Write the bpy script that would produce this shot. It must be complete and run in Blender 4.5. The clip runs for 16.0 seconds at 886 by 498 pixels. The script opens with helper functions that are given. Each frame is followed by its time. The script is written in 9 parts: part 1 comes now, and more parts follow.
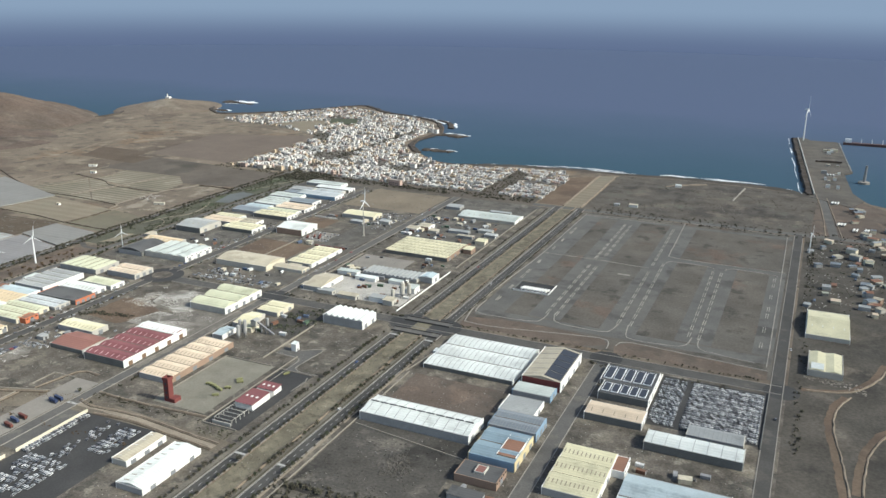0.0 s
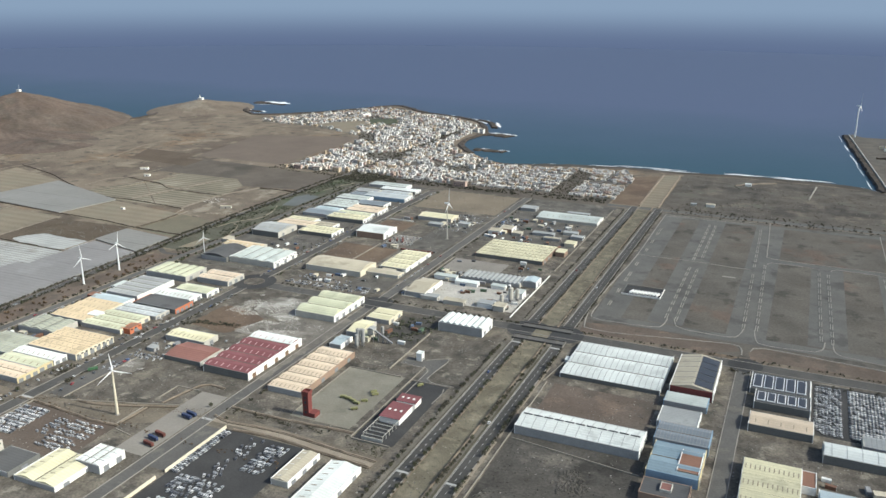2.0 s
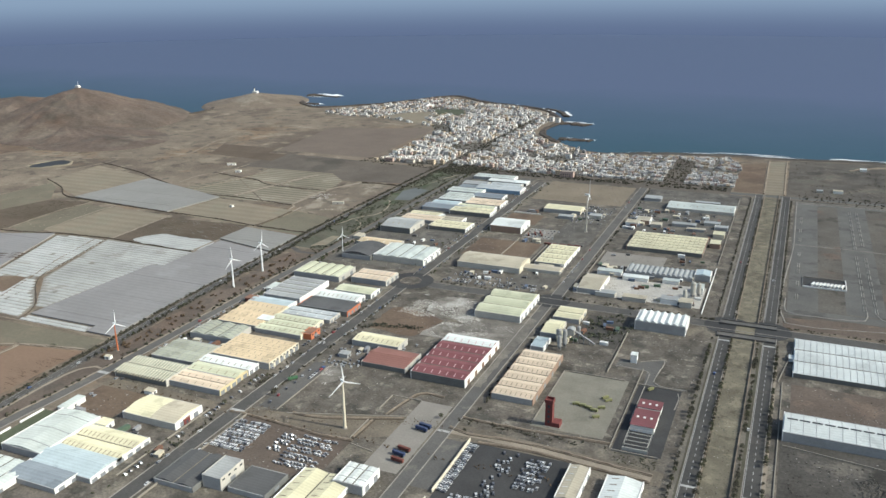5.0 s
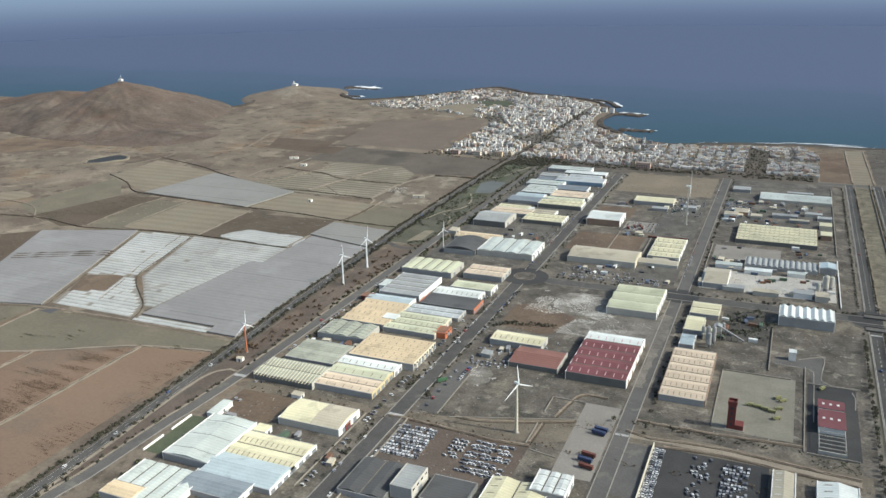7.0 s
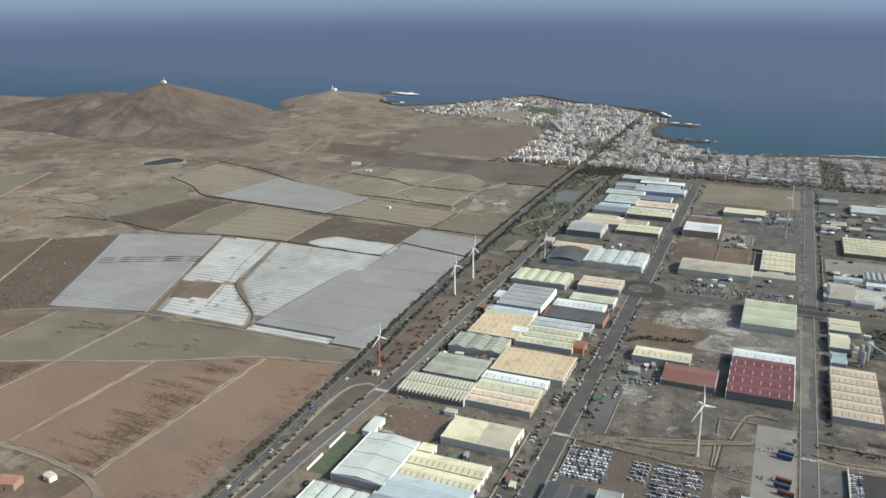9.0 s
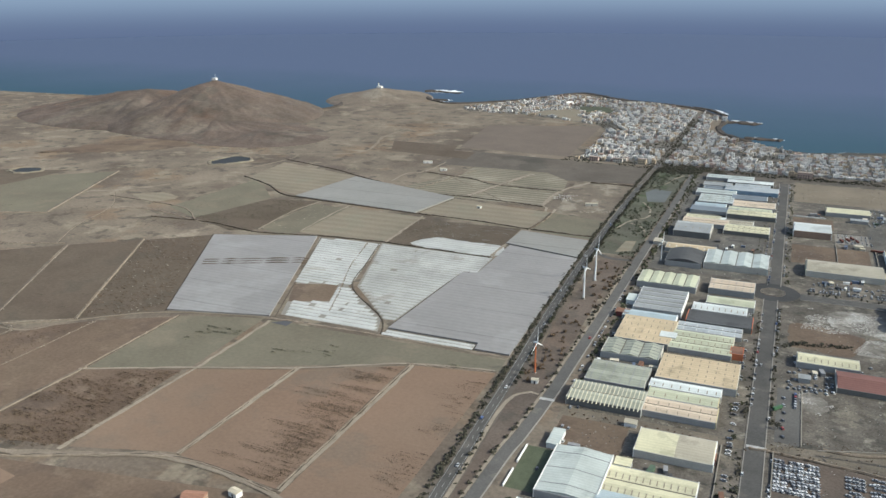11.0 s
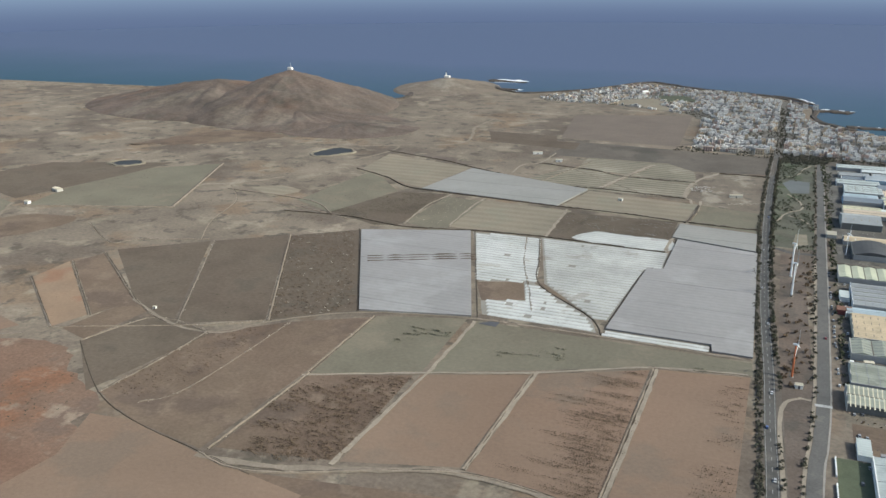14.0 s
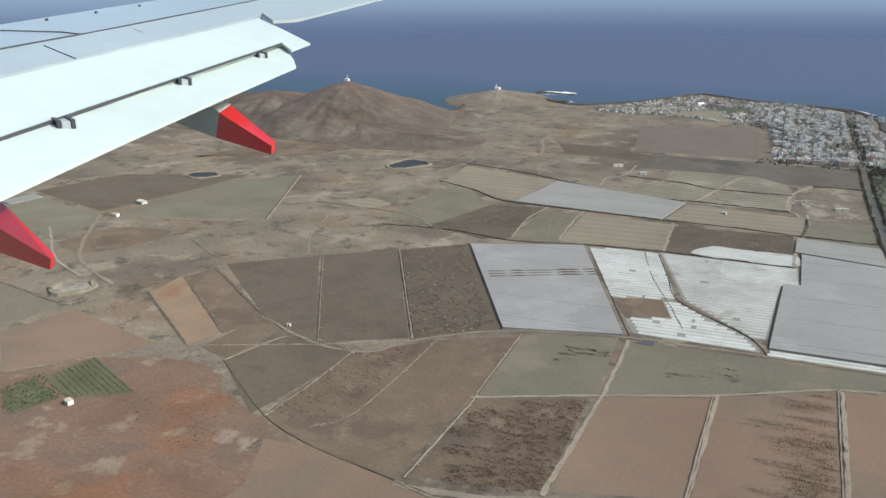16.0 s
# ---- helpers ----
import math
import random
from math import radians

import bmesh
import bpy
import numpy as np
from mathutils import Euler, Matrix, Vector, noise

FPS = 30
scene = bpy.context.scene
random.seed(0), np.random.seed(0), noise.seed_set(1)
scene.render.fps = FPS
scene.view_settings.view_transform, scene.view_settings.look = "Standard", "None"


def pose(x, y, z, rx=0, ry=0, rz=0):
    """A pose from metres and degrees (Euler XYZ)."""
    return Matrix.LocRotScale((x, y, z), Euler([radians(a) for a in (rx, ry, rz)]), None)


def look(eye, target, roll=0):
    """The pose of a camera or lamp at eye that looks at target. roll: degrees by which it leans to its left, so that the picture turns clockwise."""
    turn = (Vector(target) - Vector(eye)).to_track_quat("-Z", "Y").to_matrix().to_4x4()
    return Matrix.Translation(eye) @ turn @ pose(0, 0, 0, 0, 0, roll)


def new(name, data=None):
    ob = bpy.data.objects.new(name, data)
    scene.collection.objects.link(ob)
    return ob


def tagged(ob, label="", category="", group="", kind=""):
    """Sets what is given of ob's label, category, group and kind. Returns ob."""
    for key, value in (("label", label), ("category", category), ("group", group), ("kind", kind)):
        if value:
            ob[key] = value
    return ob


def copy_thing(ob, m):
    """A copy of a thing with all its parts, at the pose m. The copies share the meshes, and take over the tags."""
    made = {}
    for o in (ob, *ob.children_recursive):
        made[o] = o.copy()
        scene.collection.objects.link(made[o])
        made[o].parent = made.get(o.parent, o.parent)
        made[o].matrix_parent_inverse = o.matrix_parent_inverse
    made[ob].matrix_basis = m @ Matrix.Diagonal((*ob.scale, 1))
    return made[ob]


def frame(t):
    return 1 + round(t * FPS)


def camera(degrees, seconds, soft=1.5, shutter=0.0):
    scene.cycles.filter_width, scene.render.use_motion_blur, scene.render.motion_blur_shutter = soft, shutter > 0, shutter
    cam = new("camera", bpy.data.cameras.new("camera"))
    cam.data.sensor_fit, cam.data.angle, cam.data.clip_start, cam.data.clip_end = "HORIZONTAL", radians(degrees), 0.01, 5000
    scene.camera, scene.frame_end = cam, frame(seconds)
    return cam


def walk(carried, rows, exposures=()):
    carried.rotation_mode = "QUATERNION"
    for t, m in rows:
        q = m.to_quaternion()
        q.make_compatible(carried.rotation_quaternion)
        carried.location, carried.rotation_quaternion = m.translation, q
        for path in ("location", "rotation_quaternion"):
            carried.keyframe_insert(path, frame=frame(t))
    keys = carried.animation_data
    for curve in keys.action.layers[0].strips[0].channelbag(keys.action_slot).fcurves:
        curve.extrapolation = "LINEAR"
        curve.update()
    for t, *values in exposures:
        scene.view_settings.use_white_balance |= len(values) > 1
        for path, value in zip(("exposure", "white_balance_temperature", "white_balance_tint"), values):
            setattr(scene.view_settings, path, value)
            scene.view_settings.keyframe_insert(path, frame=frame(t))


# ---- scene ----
cam = camera(56.3, 16.0)
# a straight descent: first eye, last eye, then seconds, heading, pitch and roll in degrees
START, FINISH = Vector((219.89, -417.47, 194.17)), Vector((-378.03, -521.21, 165.91))
TURNS = [
    (0.0, 24.12, -17.35, 0.58),
    (0.5, 24.03, -17.34, 0.33),
    (1.0, 23.91, -17.37, 0.12),
    (1.5, 23.78, -17.41, -0.07),
    (2.0, 23.69, -17.36, 0.24),
    (2.5, 23.60, -17.40, 0.07),
    (3.0, 23.48, -17.72, -0.62),
    (3.5, 23.41, -17.83, -0.77),
    (4.0, 23.39, -17.81, -0.36),
    (6.5, 23.32, -18.33, -1.36),
    (7.0, 23.19, -18.42, -1.10),
    (7.5, 23.03, -18.38, -0.93),
    (8.0, 22.90, -18.20, -1.04),
    (8.5, 22.74, -18.03, -0.30),
    (9.0, 22.59, -17.88, -0.11),
    (11.5, 22.59, -18.05, -0.04),
    (12.0, 22.56, -18.38, 0.00),
    (12.5, 22.48, -18.62, 0.13),
    (13.0, 22.45, -18.73, -0.15),
    (13.5, 22.41, -18.72, -0.16),
    (14.0, 22.38, -18.56, -0.23),
    (14.5, 22.39, -18.32, 0.04),
    (15.0, 22.39, -18.16, -0.12),
    (15.5, 22.35, -17.95, -0.09),
    (16.0, 22.44, -17.70, -0.17),
]
walk(cam, [(t, pose(*START.lerp(FINISH, t / 16.0), 90 + pitch, 0, yaw) @ pose(0, 0, 0, 0, 0, roll)) for t, yaw, pitch, roll in TURNS], [(0.0, 0.17, 6200, 3.0), (9.0, 0.18, 6200, 3.0), (16.0, 0.27, 6150, 3.0)])

# ---- light ----
SUN_AZ, SUN_EL = radians(4.0), radians(37.0)
world = bpy.data.worlds.new("sky")
scene.world = world
world.use_nodes = True
wt = world.node_tree
sky = wt.nodes.new("ShaderNodeTexSky")
sky.sky_type = 'NISHITA'
sky.sun_disc = False
sky.sun_elevation = SUN_EL
sky.sun_rotation = radians(90.0) - SUN_AZ
sky.dust_density, sky.air_density, sky.altitude = 3.3, 1.0, 100.0
wt.nodes["Background"].inputs[1].default_value = 0.15
wt.links.new(sky.outputs[0], wt.nodes["Background"].inputs[0])
sun_data = bpy.data.lights.new("sun", 'SUN')
sun_data.energy, sun_data.angle, sun_data.color = 3.65, radians(0.6), (1.0, 0.95, 0.87)
sun = new("sun", sun_data)
sun.matrix_world = look((math.cos(SUN_AZ) * math.cos(SUN_EL) * 900, math.sin(SUN_AZ) * math.cos(SUN_EL) * 900, math.sin(SUN_EL) * 900), (0, 0, 0))

# ---- materials ----
MATS = {}


def mat(name, col, rough=0.85, var=0.22, scale=0.12, fine=2.5, bump=0.0, metal=0.0, spec=0.15, tint=None, island=0.0, objrand=0.0,
        lines=None, patches=None, back=0.22):
    """A weathered surface: a base colour broken at two scales, with optional lines (axis, spacing, strength) and patches (colour, size, share)."""
    if name in MATS:
        return MATS[name]
    m = bpy.data.materials.new(name)
    m.use_nodes = True
    nt = m.node_tree
    n, l = nt.nodes, nt.links
    b = n["Principled BSDF"]
    geo = n.new("ShaderNodeNewGeometry")

    def noise_at(s, detail=4.0, stretch=None):
        nz = n.new("ShaderNodeTexNoise")
        nz.inputs["Scale"].default_value = s
        nz.inputs["Detail"].default_value = detail
        nz.inputs["Roughness"].default_value = 0.6
        if stretch:
            mp = n.new("ShaderNodeMapping")
            mp.inputs["Scale"].default_value = stretch
            l.new(geo.outputs["Position"], mp.inputs["Vector"])
            l.new(mp.outputs[0], nz.inputs["Vector"])
        else:
            l.new(geo.outputs["Position"], nz.inputs["Vector"])
        return nz.outputs["Fac"]

    def ramp(fac, lo, hi, a, c):
        r = n.new("ShaderNodeMapRange")
        r.inputs["From Min"].default_value, r.inputs["From Max"].default_value = lo, hi
        r.inputs["To Min"].default_value, r.inputs["To Max"].default_value = a, c
        l.new(fac, r.inputs["Value"])
        return r.outputs[0]

    def mul(a, c):
        q = n.new("ShaderNodeMath")
        q.operation = 'MULTIPLY'
        for i, v in enumerate((a, c)):
            if isinstance(v, (int, float)):
                q.inputs[i].default_value = v
            else:
                l.new(v, q.inputs[i])
        return q.outputs[0]

    def mixc(fac, a, c):
        q = n.new("ShaderNodeMix")
        q.data_type = 'RGBA'
        if isinstance(fac, (int, float)):
            q.inputs[0].default_value = fac
        else:
            l.new(fac, q.inputs[0])
        for i, v in ((6, a), (7, c)):
            if isinstance(v, tuple):
                q.inputs[i].default_value = (*v, 1.0)
            else:
                l.new(v, q.inputs[i])
        return q.outputs[2]

    colour = tuple(col)
    if tint:
        colour = mixc(ramp(noise_at(scale * 0.35, 3.0), 0.35, 0.65, 0.0, 1.0), colour, tuple(tint))
    if patches:
        for pc, size, share in (patches if isinstance(patches, list) else [patches]):
            colour = mixc(ramp(noise_at(size, 6.0), 0.5 + (0.5 - share) * 0.42 - 0.035, 0.5 + (0.5 - share) * 0.42 + 0.035, 0.0, 0.85), colour, tuple(pc))
    fac = mul(ramp(noise_at(scale), 0.3, 0.7, 1.0 - var, 1.0 + var), ramp(noise_at(fine, 3.0), 0.3, 0.7, 1.0 - var * 0.7, 1.0 + var * 0.7))
    if island:
        fac = mul(fac, ramp(geo.outputs["Random Per Island"], 0.0, 1.0, 1.0 - island, 1.0 + island))
    if objrand:
        oi = n.new("ShaderNodeObjectInfo")
        fac = mul(fac, ramp(oi.outputs["Random"], 0.0, 1.0, 1.0 - objrand, 1.0 + objrand))
    if lines:
        axis, spacing, strength = lines
        wv = n.new("ShaderNodeTexWave")
        wv.wave_type, wv.bands_direction = 'BANDS', axis
        wv.inputs["Scale"].default_value = 0.31416 / spacing
        wv.inputs["Distortion"].default_value = 0.6
        wv.inputs["Detail"].default_value = 1.0
        l.new(geo.outputs["Position"], wv.inputs["Vector"])
        fac = mul(fac, ramp(wv.outputs["Fac"], 0.0, 1.0, 1.0 - strength, 1.0 + strength * 0.4))
    scaler = n.new("ShaderNodeVectorMath")
    scaler.operation = 'SCALE'
    if isinstance(colour, tuple):
        scaler.inputs[0].default_value = colour
    else:
        l.new(colour, scaler.inputs[0])
    l.new(fac, scaler.inputs["Scale"])
    l.new(scaler.outputs[0], b.inputs["Base Color"])
    b.inputs["Roughness"].default_value = rough
    b.inputs["Diffuse Roughness"].default_value = back
    b.inputs["Metallic"].default_value = metal
    b.inputs["Specular IOR Level"].default_value = spec
    if bump:
        bp = n.new("ShaderNodeBump")
        bp.inputs["Strength"].default_value = bump
        bp.inputs["Distance"].default_value = 0.3
        l.new(noise_at(fine * 1.5), bp.inputs["Height"])
        l.new(bp.outputs[0], b.inputs["Normal"])
    MATS[name] = m
    return m


soil = mat("dry_soil", (0.151, 0.124, 0.096), 0.95, 0.24, 0.02, 0.45, 0.4, tint=(0.179, 0.147, 0.112), patches=[((0.115, 0.092, 0.072), 0.008, 0.40), ((0.169, 0.123, 0.084), 0.014, 0.30), ((0.219, 0.186, 0.140), 0.035, 0.30), ((0.086, 0.074, 0.058), 0.06, 0.28)])
soil_dark = mat("dark_gravel_soil", (0.093, 0.084, 0.070), 0.95, 0.40, 0.09, 0.9, 0.4, tint=(0.135, 0.118, 0.098), patches=[((0.165, 0.145, 0.115), 0.035, 0.36), ((0.070, 0.066, 0.056), 0.08, 0.30), ((0.21, 0.19, 0.155), 0.12, 0.24)])
soil_black = mat("black_cinder_soil", (0.066, 0.062, 0.055), 0.95, 0.30, 0.05, 0.8, 0.4, tint=(0.086, 0.079, 0.069), patches=[((0.036, 0.034, 0.030), 0.03, 0.34), ((0.12, 0.108, 0.09), 0.05, 0.24)])
soil_red = mat("red_brown_soil", (0.161, 0.099, 0.068), 0.95, 0.22, 0.03, 0.6, 0.4, tint=(0.150, 0.107, 0.078), patches=[((0.188, 0.099, 0.059), 0.018, 0.30), ((0.113, 0.082, 0.063), 0.03, 0.32), ((0.205, 0.159, 0.119), 0.05, 0.27)])
soil_dull = mat("dull_reddish_soil", (0.128, 0.100, 0.080), 0.95, 0.22, 0.04, 0.8, 0.4, tint=(0.110, 0.090, 0.074), patches=[((0.153, 0.115, 0.089), 0.05, 0.3), ((0.088, 0.076, 0.063), 0.06, 0.28)])
soil_belt = mat("dark_belt_soil", (0.104, 0.090, 0.075), 0.95, 0.2, 0.03, 0.6, 0.3, tint=(0.117, 0.099, 0.081), patches=[((0.084, 0.076, 0.063), 0.02, 0.32)])
sheeting = mat("dusty_ground_sheet", (0.25, 0.235, 0.205), 0.8, 0.15, 0.06, 1.0, 0.1, tint=(0.21, 0.195, 0.165), patches=[((0.20, 0.175, 0.14), 0.05, 0.25)])
soil_pink = mat("ploughed_brown_soil", (0.194, 0.132, 0.093), 0.95, 0.10, 0.012, 0.6, 0.3, tint=(0.175, 0.129, 0.094), patches=[((0.162, 0.123, 0.092), 0.02, 0.34)])
soil_tan = mat("tan_soil", (0.225, 0.190, 0.140), 0.95, 0.12, 0.03, 0.5, 0.3, tint=(0.196, 0.170, 0.128), patches=[((0.182, 0.165, 0.123), 0.03, 0.30)], lines=('Y', 11.0, 0.09))
soil_brown = mat("dull_brown_soil", (0.129, 0.092, 0.067), 0.95, 0.18, 0.03, 0.6, 0.3, tint=(0.148, 0.112, 0.080), patches=[((0.104, 0.078, 0.060), 0.025, 0.38), ((0.150, 0.113, 0.082), 0.06, 0.24)])
soil_dusk = mat("dark_fallow_soil", (0.103, 0.080, 0.060), 0.95, 0.18, 0.03, 0.5, 0.3, tint=(0.113, 0.091, 0.068), patches=[((0.082, 0.068, 0.052), 0.03, 0.30)])
soil_sage = mat("sage_fallow_soil", (0.149, 0.136, 0.100), 0.95, 0.12, 0.025, 0.5, 0.3, tint=(0.140, 0.123, 0.091), patches=[((0.164, 0.141, 0.104), 0.03, 0.30)])
soil_mottled = mat("mottled_yard_soil", (0.150, 0.122, 0.094), 0.95, 0.2, 0.05, 0.8, 0.3, tint=(0.175, 0.148, 0.115), patches=[((0.225, 0.198, 0.155), 0.05, 0.34), ((0.105, 0.088, 0.070), 0.07, 0.3)])
soil_stripe = mat("striped_pale_soil", (0.220, 0.195, 0.148), 0.95, 0.16, 0.03, 0.5, 0.3, tint=(0.186, 0.166, 0.124), patches=[((0.233, 0.211, 0.161), 0.03, 0.30)], lines=('Y', 7.0, 0.30))
dirt_dull = mat("dull_dirt_track", (0.195, 0.163, 0.126), 0.95, 0.2, 0.08, 1.2, 0.2)
dirt_pale = mat("pale_dirt_track", (0.255, 0.217, 0.168), 0.95, 0.18, 0.08, 1.2, 0.2)
drygrass = mat("dry_grass", (0.168, 0.150, 0.110), 0.95, 0.25, 0.08, 1.6, 0.4, tint=(0.140, 0.125, 0.092), patches=[((0.213, 0.188, 0.137), 0.12, 0.34), ((0.103, 0.094, 0.067), 0.22, 0.28)])
rubble_ground = mat("rubble_ground", (0.30, 0.275, 0.24), 0.95, 0.3, 0.15, 1.2, 0.5, tint=(0.20, 0.178, 0.15), patches=[((0.13, 0.113, 0.094), 0.06, 0.3)])
asphalt = mat("asphalt", (0.048, 0.048, 0.048), 0.9, 0.18, 0.05, 1.2, 0.1, tint=(0.062, 0.060, 0.058))
asphalt_wide = mat("faded_asphalt", (0.066, 0.064, 0.060), 0.9, 0.2, 0.05, 1.2, 0.1, tint=(0.080, 0.076, 0.070), patches=[((0.095, 0.088, 0.078), 0.09, 0.26)])
asphalt_mid = mat("grey_asphalt", (0.082, 0.079, 0.074), 0.9, 0.2, 0.05, 1.2, 0.1, tint=(0.096, 0.091, 0.083), patches=[((0.064, 0.062, 0.058), 0.05, 0.28), ((0.125, 0.115, 0.10), 0.09, 0.24)])
asphalt_old = mat("worn_grey_asphalt", (0.108, 0.104, 0.097), 0.9, 0.2, 0.05, 1.2, 0.1, tint=(0.124, 0.117, 0.107), patches=[((0.086, 0.083, 0.077), 0.05, 0.28), ((0.150, 0.140, 0.122), 0.09, 0.24)])
concrete = mat("concrete_yard", (0.24, 0.222, 0.195), 0.9, 0.12, 0.06, 1.0, 0.1, tint=(0.215, 0.198, 0.172))
kerbstone = mat("pale_kerb", (0.27, 0.25, 0.22), 0.9, 0.15, 0.2, 2.0)
marking = mat("worn_white_paint", (0.36, 0.355, 0.335), 0.8, 0.2, 0.3, 2.0)
stone_wall = mat("dry_stone_wall", (0.20, 0.168, 0.135), 0.95, 0.3, 0.2, 2.5, 0.6)
dark_bank = mat("dark_ditch_bank", (0.088, 0.072, 0.055), 0.95, 0.3, 0.1, 1.5, 0.5)
pale_bank = mat("pale_spoil_bank", (0.235, 0.192, 0.146), 0.95, 0.25, 0.15, 1.5, 0.5)
leaf = mat("dusty_green_leaves", (0.052, 0.060, 0.034), 0.8, 0.3, 0.3, 3.0, island=0.45, tint=(0.075, 0.072, 0.042))
leaf_park = mat("dusty_park_leaves", (0.068, 0.075, 0.050), 0.85, 0.3, 0.3, 3.0, island=0.4, tint=(0.085, 0.085, 0.060))
leaf_dark = mat("dark_hedge_leaves", (0.052, 0.052, 0.038), 0.85, 0.3, 0.3, 3.0, island=0.45, tint=(0.070, 0.063, 0.045))
field_debris = mat("pale_field_debris", (0.30, 0.27, 0.21), 0.95, 0.25, 0.3, 2.5, island=0.4)
weed_pale = mat("sage_weed", (0.125, 0.118, 0.080), 0.95, 0.3, 0.3, 3.0, island=0.4, tint=(0.100, 0.092, 0.062))
weed_leaf = mat("dull_weed", (0.100, 0.090, 0.062), 0.95, 0.3, 0.3, 3.0, island=0.4, tint=(0.070, 0.062, 0.043))
scrub_leaf = mat("dry_scrub", (0.112, 0.078, 0.051), 0.95, 0.3, 0.3, 3.0, island=0.4, tint=(0.080, 0.058, 0.038))
green_crop = mat("green_crop", (0.075, 0.095, 0.045), 0.9, 0.3, 0.2, 2.0, island=0.25)
bark = mat("grey_bark", (0.14, 0.11, 0.085), 0.95, 0.3, 1.0, 6.0)
net_grey = mat("lavender_shade_net", (0.258, 0.246, 0.236), 0.8, 0.06, 0.03, 0.4, 0.0, lines=('Y', 4.0, 0.05), tint=(0.236, 0.226, 0.217), patches=[((0.284, 0.274, 0.262), 0.02, 0.3)], back=0.0)
net_dark = mat("dark_spread_sheet", (0.085, 0.085, 0.09), 0.8, 0.1, 0.1, 1.0)
net_pale = mat("pale_grey_shade_net", (0.250, 0.242, 0.222), 0.8, 0.06, 0.03, 0.4, 0.0, lines=('Y', 5.0, 0.04), tint=(0.228, 0.220, 0.200), back=0.0)
plastic = mat("white_crop_plastic", (0.466, 0.466, 0.440), 0.55, 0.16, 0.06, 1.2, 0.2, island=0.10, tint=(0.387, 0.387, 0.356), patches=[((0.299, 0.286, 0.251), 0.06, 0.22)], back=0.0)
plastic_dirty = mat("dusty_crop_plastic", (0.378, 0.375, 0.348), 0.6, 0.16, 0.06, 1.2, 0.2, island=0.10, tint=(0.334, 0.331, 0.304), patches=[((0.273, 0.257, 0.224), 0.05, 0.24)], back=0.0)
water_dark = mat("dark_pond_water", (0.040, 0.042, 0.044), 0.6, 0.1, 0.05, 0.5, spec=0.1)
steel_white = mat("white_painted_steel", (0.74, 0.75, 0.75), 0.45, 0.05, 0.3, 2.0)
steel_orange = mat("orange_painted_steel", (0.46, 0.15, 0.07), 0.5, 0.08, 0.3, 2.0)
steel_grey = mat("grey_steel", (0.28, 0.28, 0.28), 0.5, 0.15, 0.4, 3.0, metal=0.3)
steel_dark = mat("dark_steel", (0.06, 0.06, 0.065), 0.5, 0.2, 0.4, 3.0)
glass = mat("dark_window_glass", (0.035, 0.042, 0.05), 0.12, 0.1, 0.5, 3.0, spec=0.6)
solar = mat("dark_solar_panel", (0.045, 0.048, 0.058), 0.35, 0.12, 0.5, 3.0, spec=0.3)
rubber = mat("black_rubber", (0.02, 0.02, 0.02), 0.9, 0.2, 1.0, 5.0)
beach = mat("dark_beach_sand", (0.075, 0.066, 0.056), 0.95, 0.2, 0.05, 0.8, 0.3)
rock = mat("dark_coast_rock", (0.072, 0.060, 0.050), 0.95, 0.35, 0.08, 0.9, 0.8)
foam = mat("sea_foam", (0.80, 0.82, 0.82), 0.7, 0.12, 0.2, 1.5, 0.3)
hill_soil = mat("hill_slope", (0.127, 0.095, 0.076), 0.95, 0.25, 0.03, 0.3, 0.8, tint=(0.104, 0.084, 0.069), patches=[((0.142, 0.117, 0.093), 0.012, 0.30), ((0.092, 0.078, 0.064), 0.02, 0.30), ((0.132, 0.090, 0.067), 0.009, 0.28)])

ROOF = {k: mat("roof_" + k, c, r + 0.1, 0.10, 0.08, 1.4, 0.0, spec=0.15, back=0.75, tint=tuple(v * 0.86 for v in c), lines=('Y', 1.6, 0.07), patches=[(tuple(v * 0.74 for v in c), 0.10, 0.26)]) for k, c, r, ln in (
    ("white", (0.69, 0.715, 0.68), 0.5, None), ("pale", (0.51, 0.545, 0.51), 0.5, None), ("cream", (0.66, 0.62, 0.43), 0.6, None),
    ("yellow", (0.68, 0.59, 0.36), 0.6, None), ("tan", (0.60, 0.485, 0.325), 0.65, None), ("sand", (0.64, 0.53, 0.40), 0.65, None),
    ("green", (0.55, 0.555, 0.405), 0.6, None), ("greygreen", (0.36, 0.37, 0.30), 0.65, None), ("grey", (0.36, 0.37, 0.36), 0.55, None),
    ("slate", (0.23, 0.26, 0.285), 0.55, None), ("paleblue", (0.43, 0.50, 0.52), 0.5, None), ("blue", (0.24, 0.315, 0.36), 0.55, None),
    ("dark", (0.105, 0.105, 0.105), 0.7, None), ("maroon", (0.205, 0.086, 0.090), 0.6, None), ("brick", (0.245, 0.125, 0.105), 0.65, None),
    ("beige", (0.47, 0.425, 0.33), 0.65, None), ("steel", (0.46, 0.485, 0.485), 0.45, None), ("brown", (0.27, 0.15, 0.105), 0.7, None))}
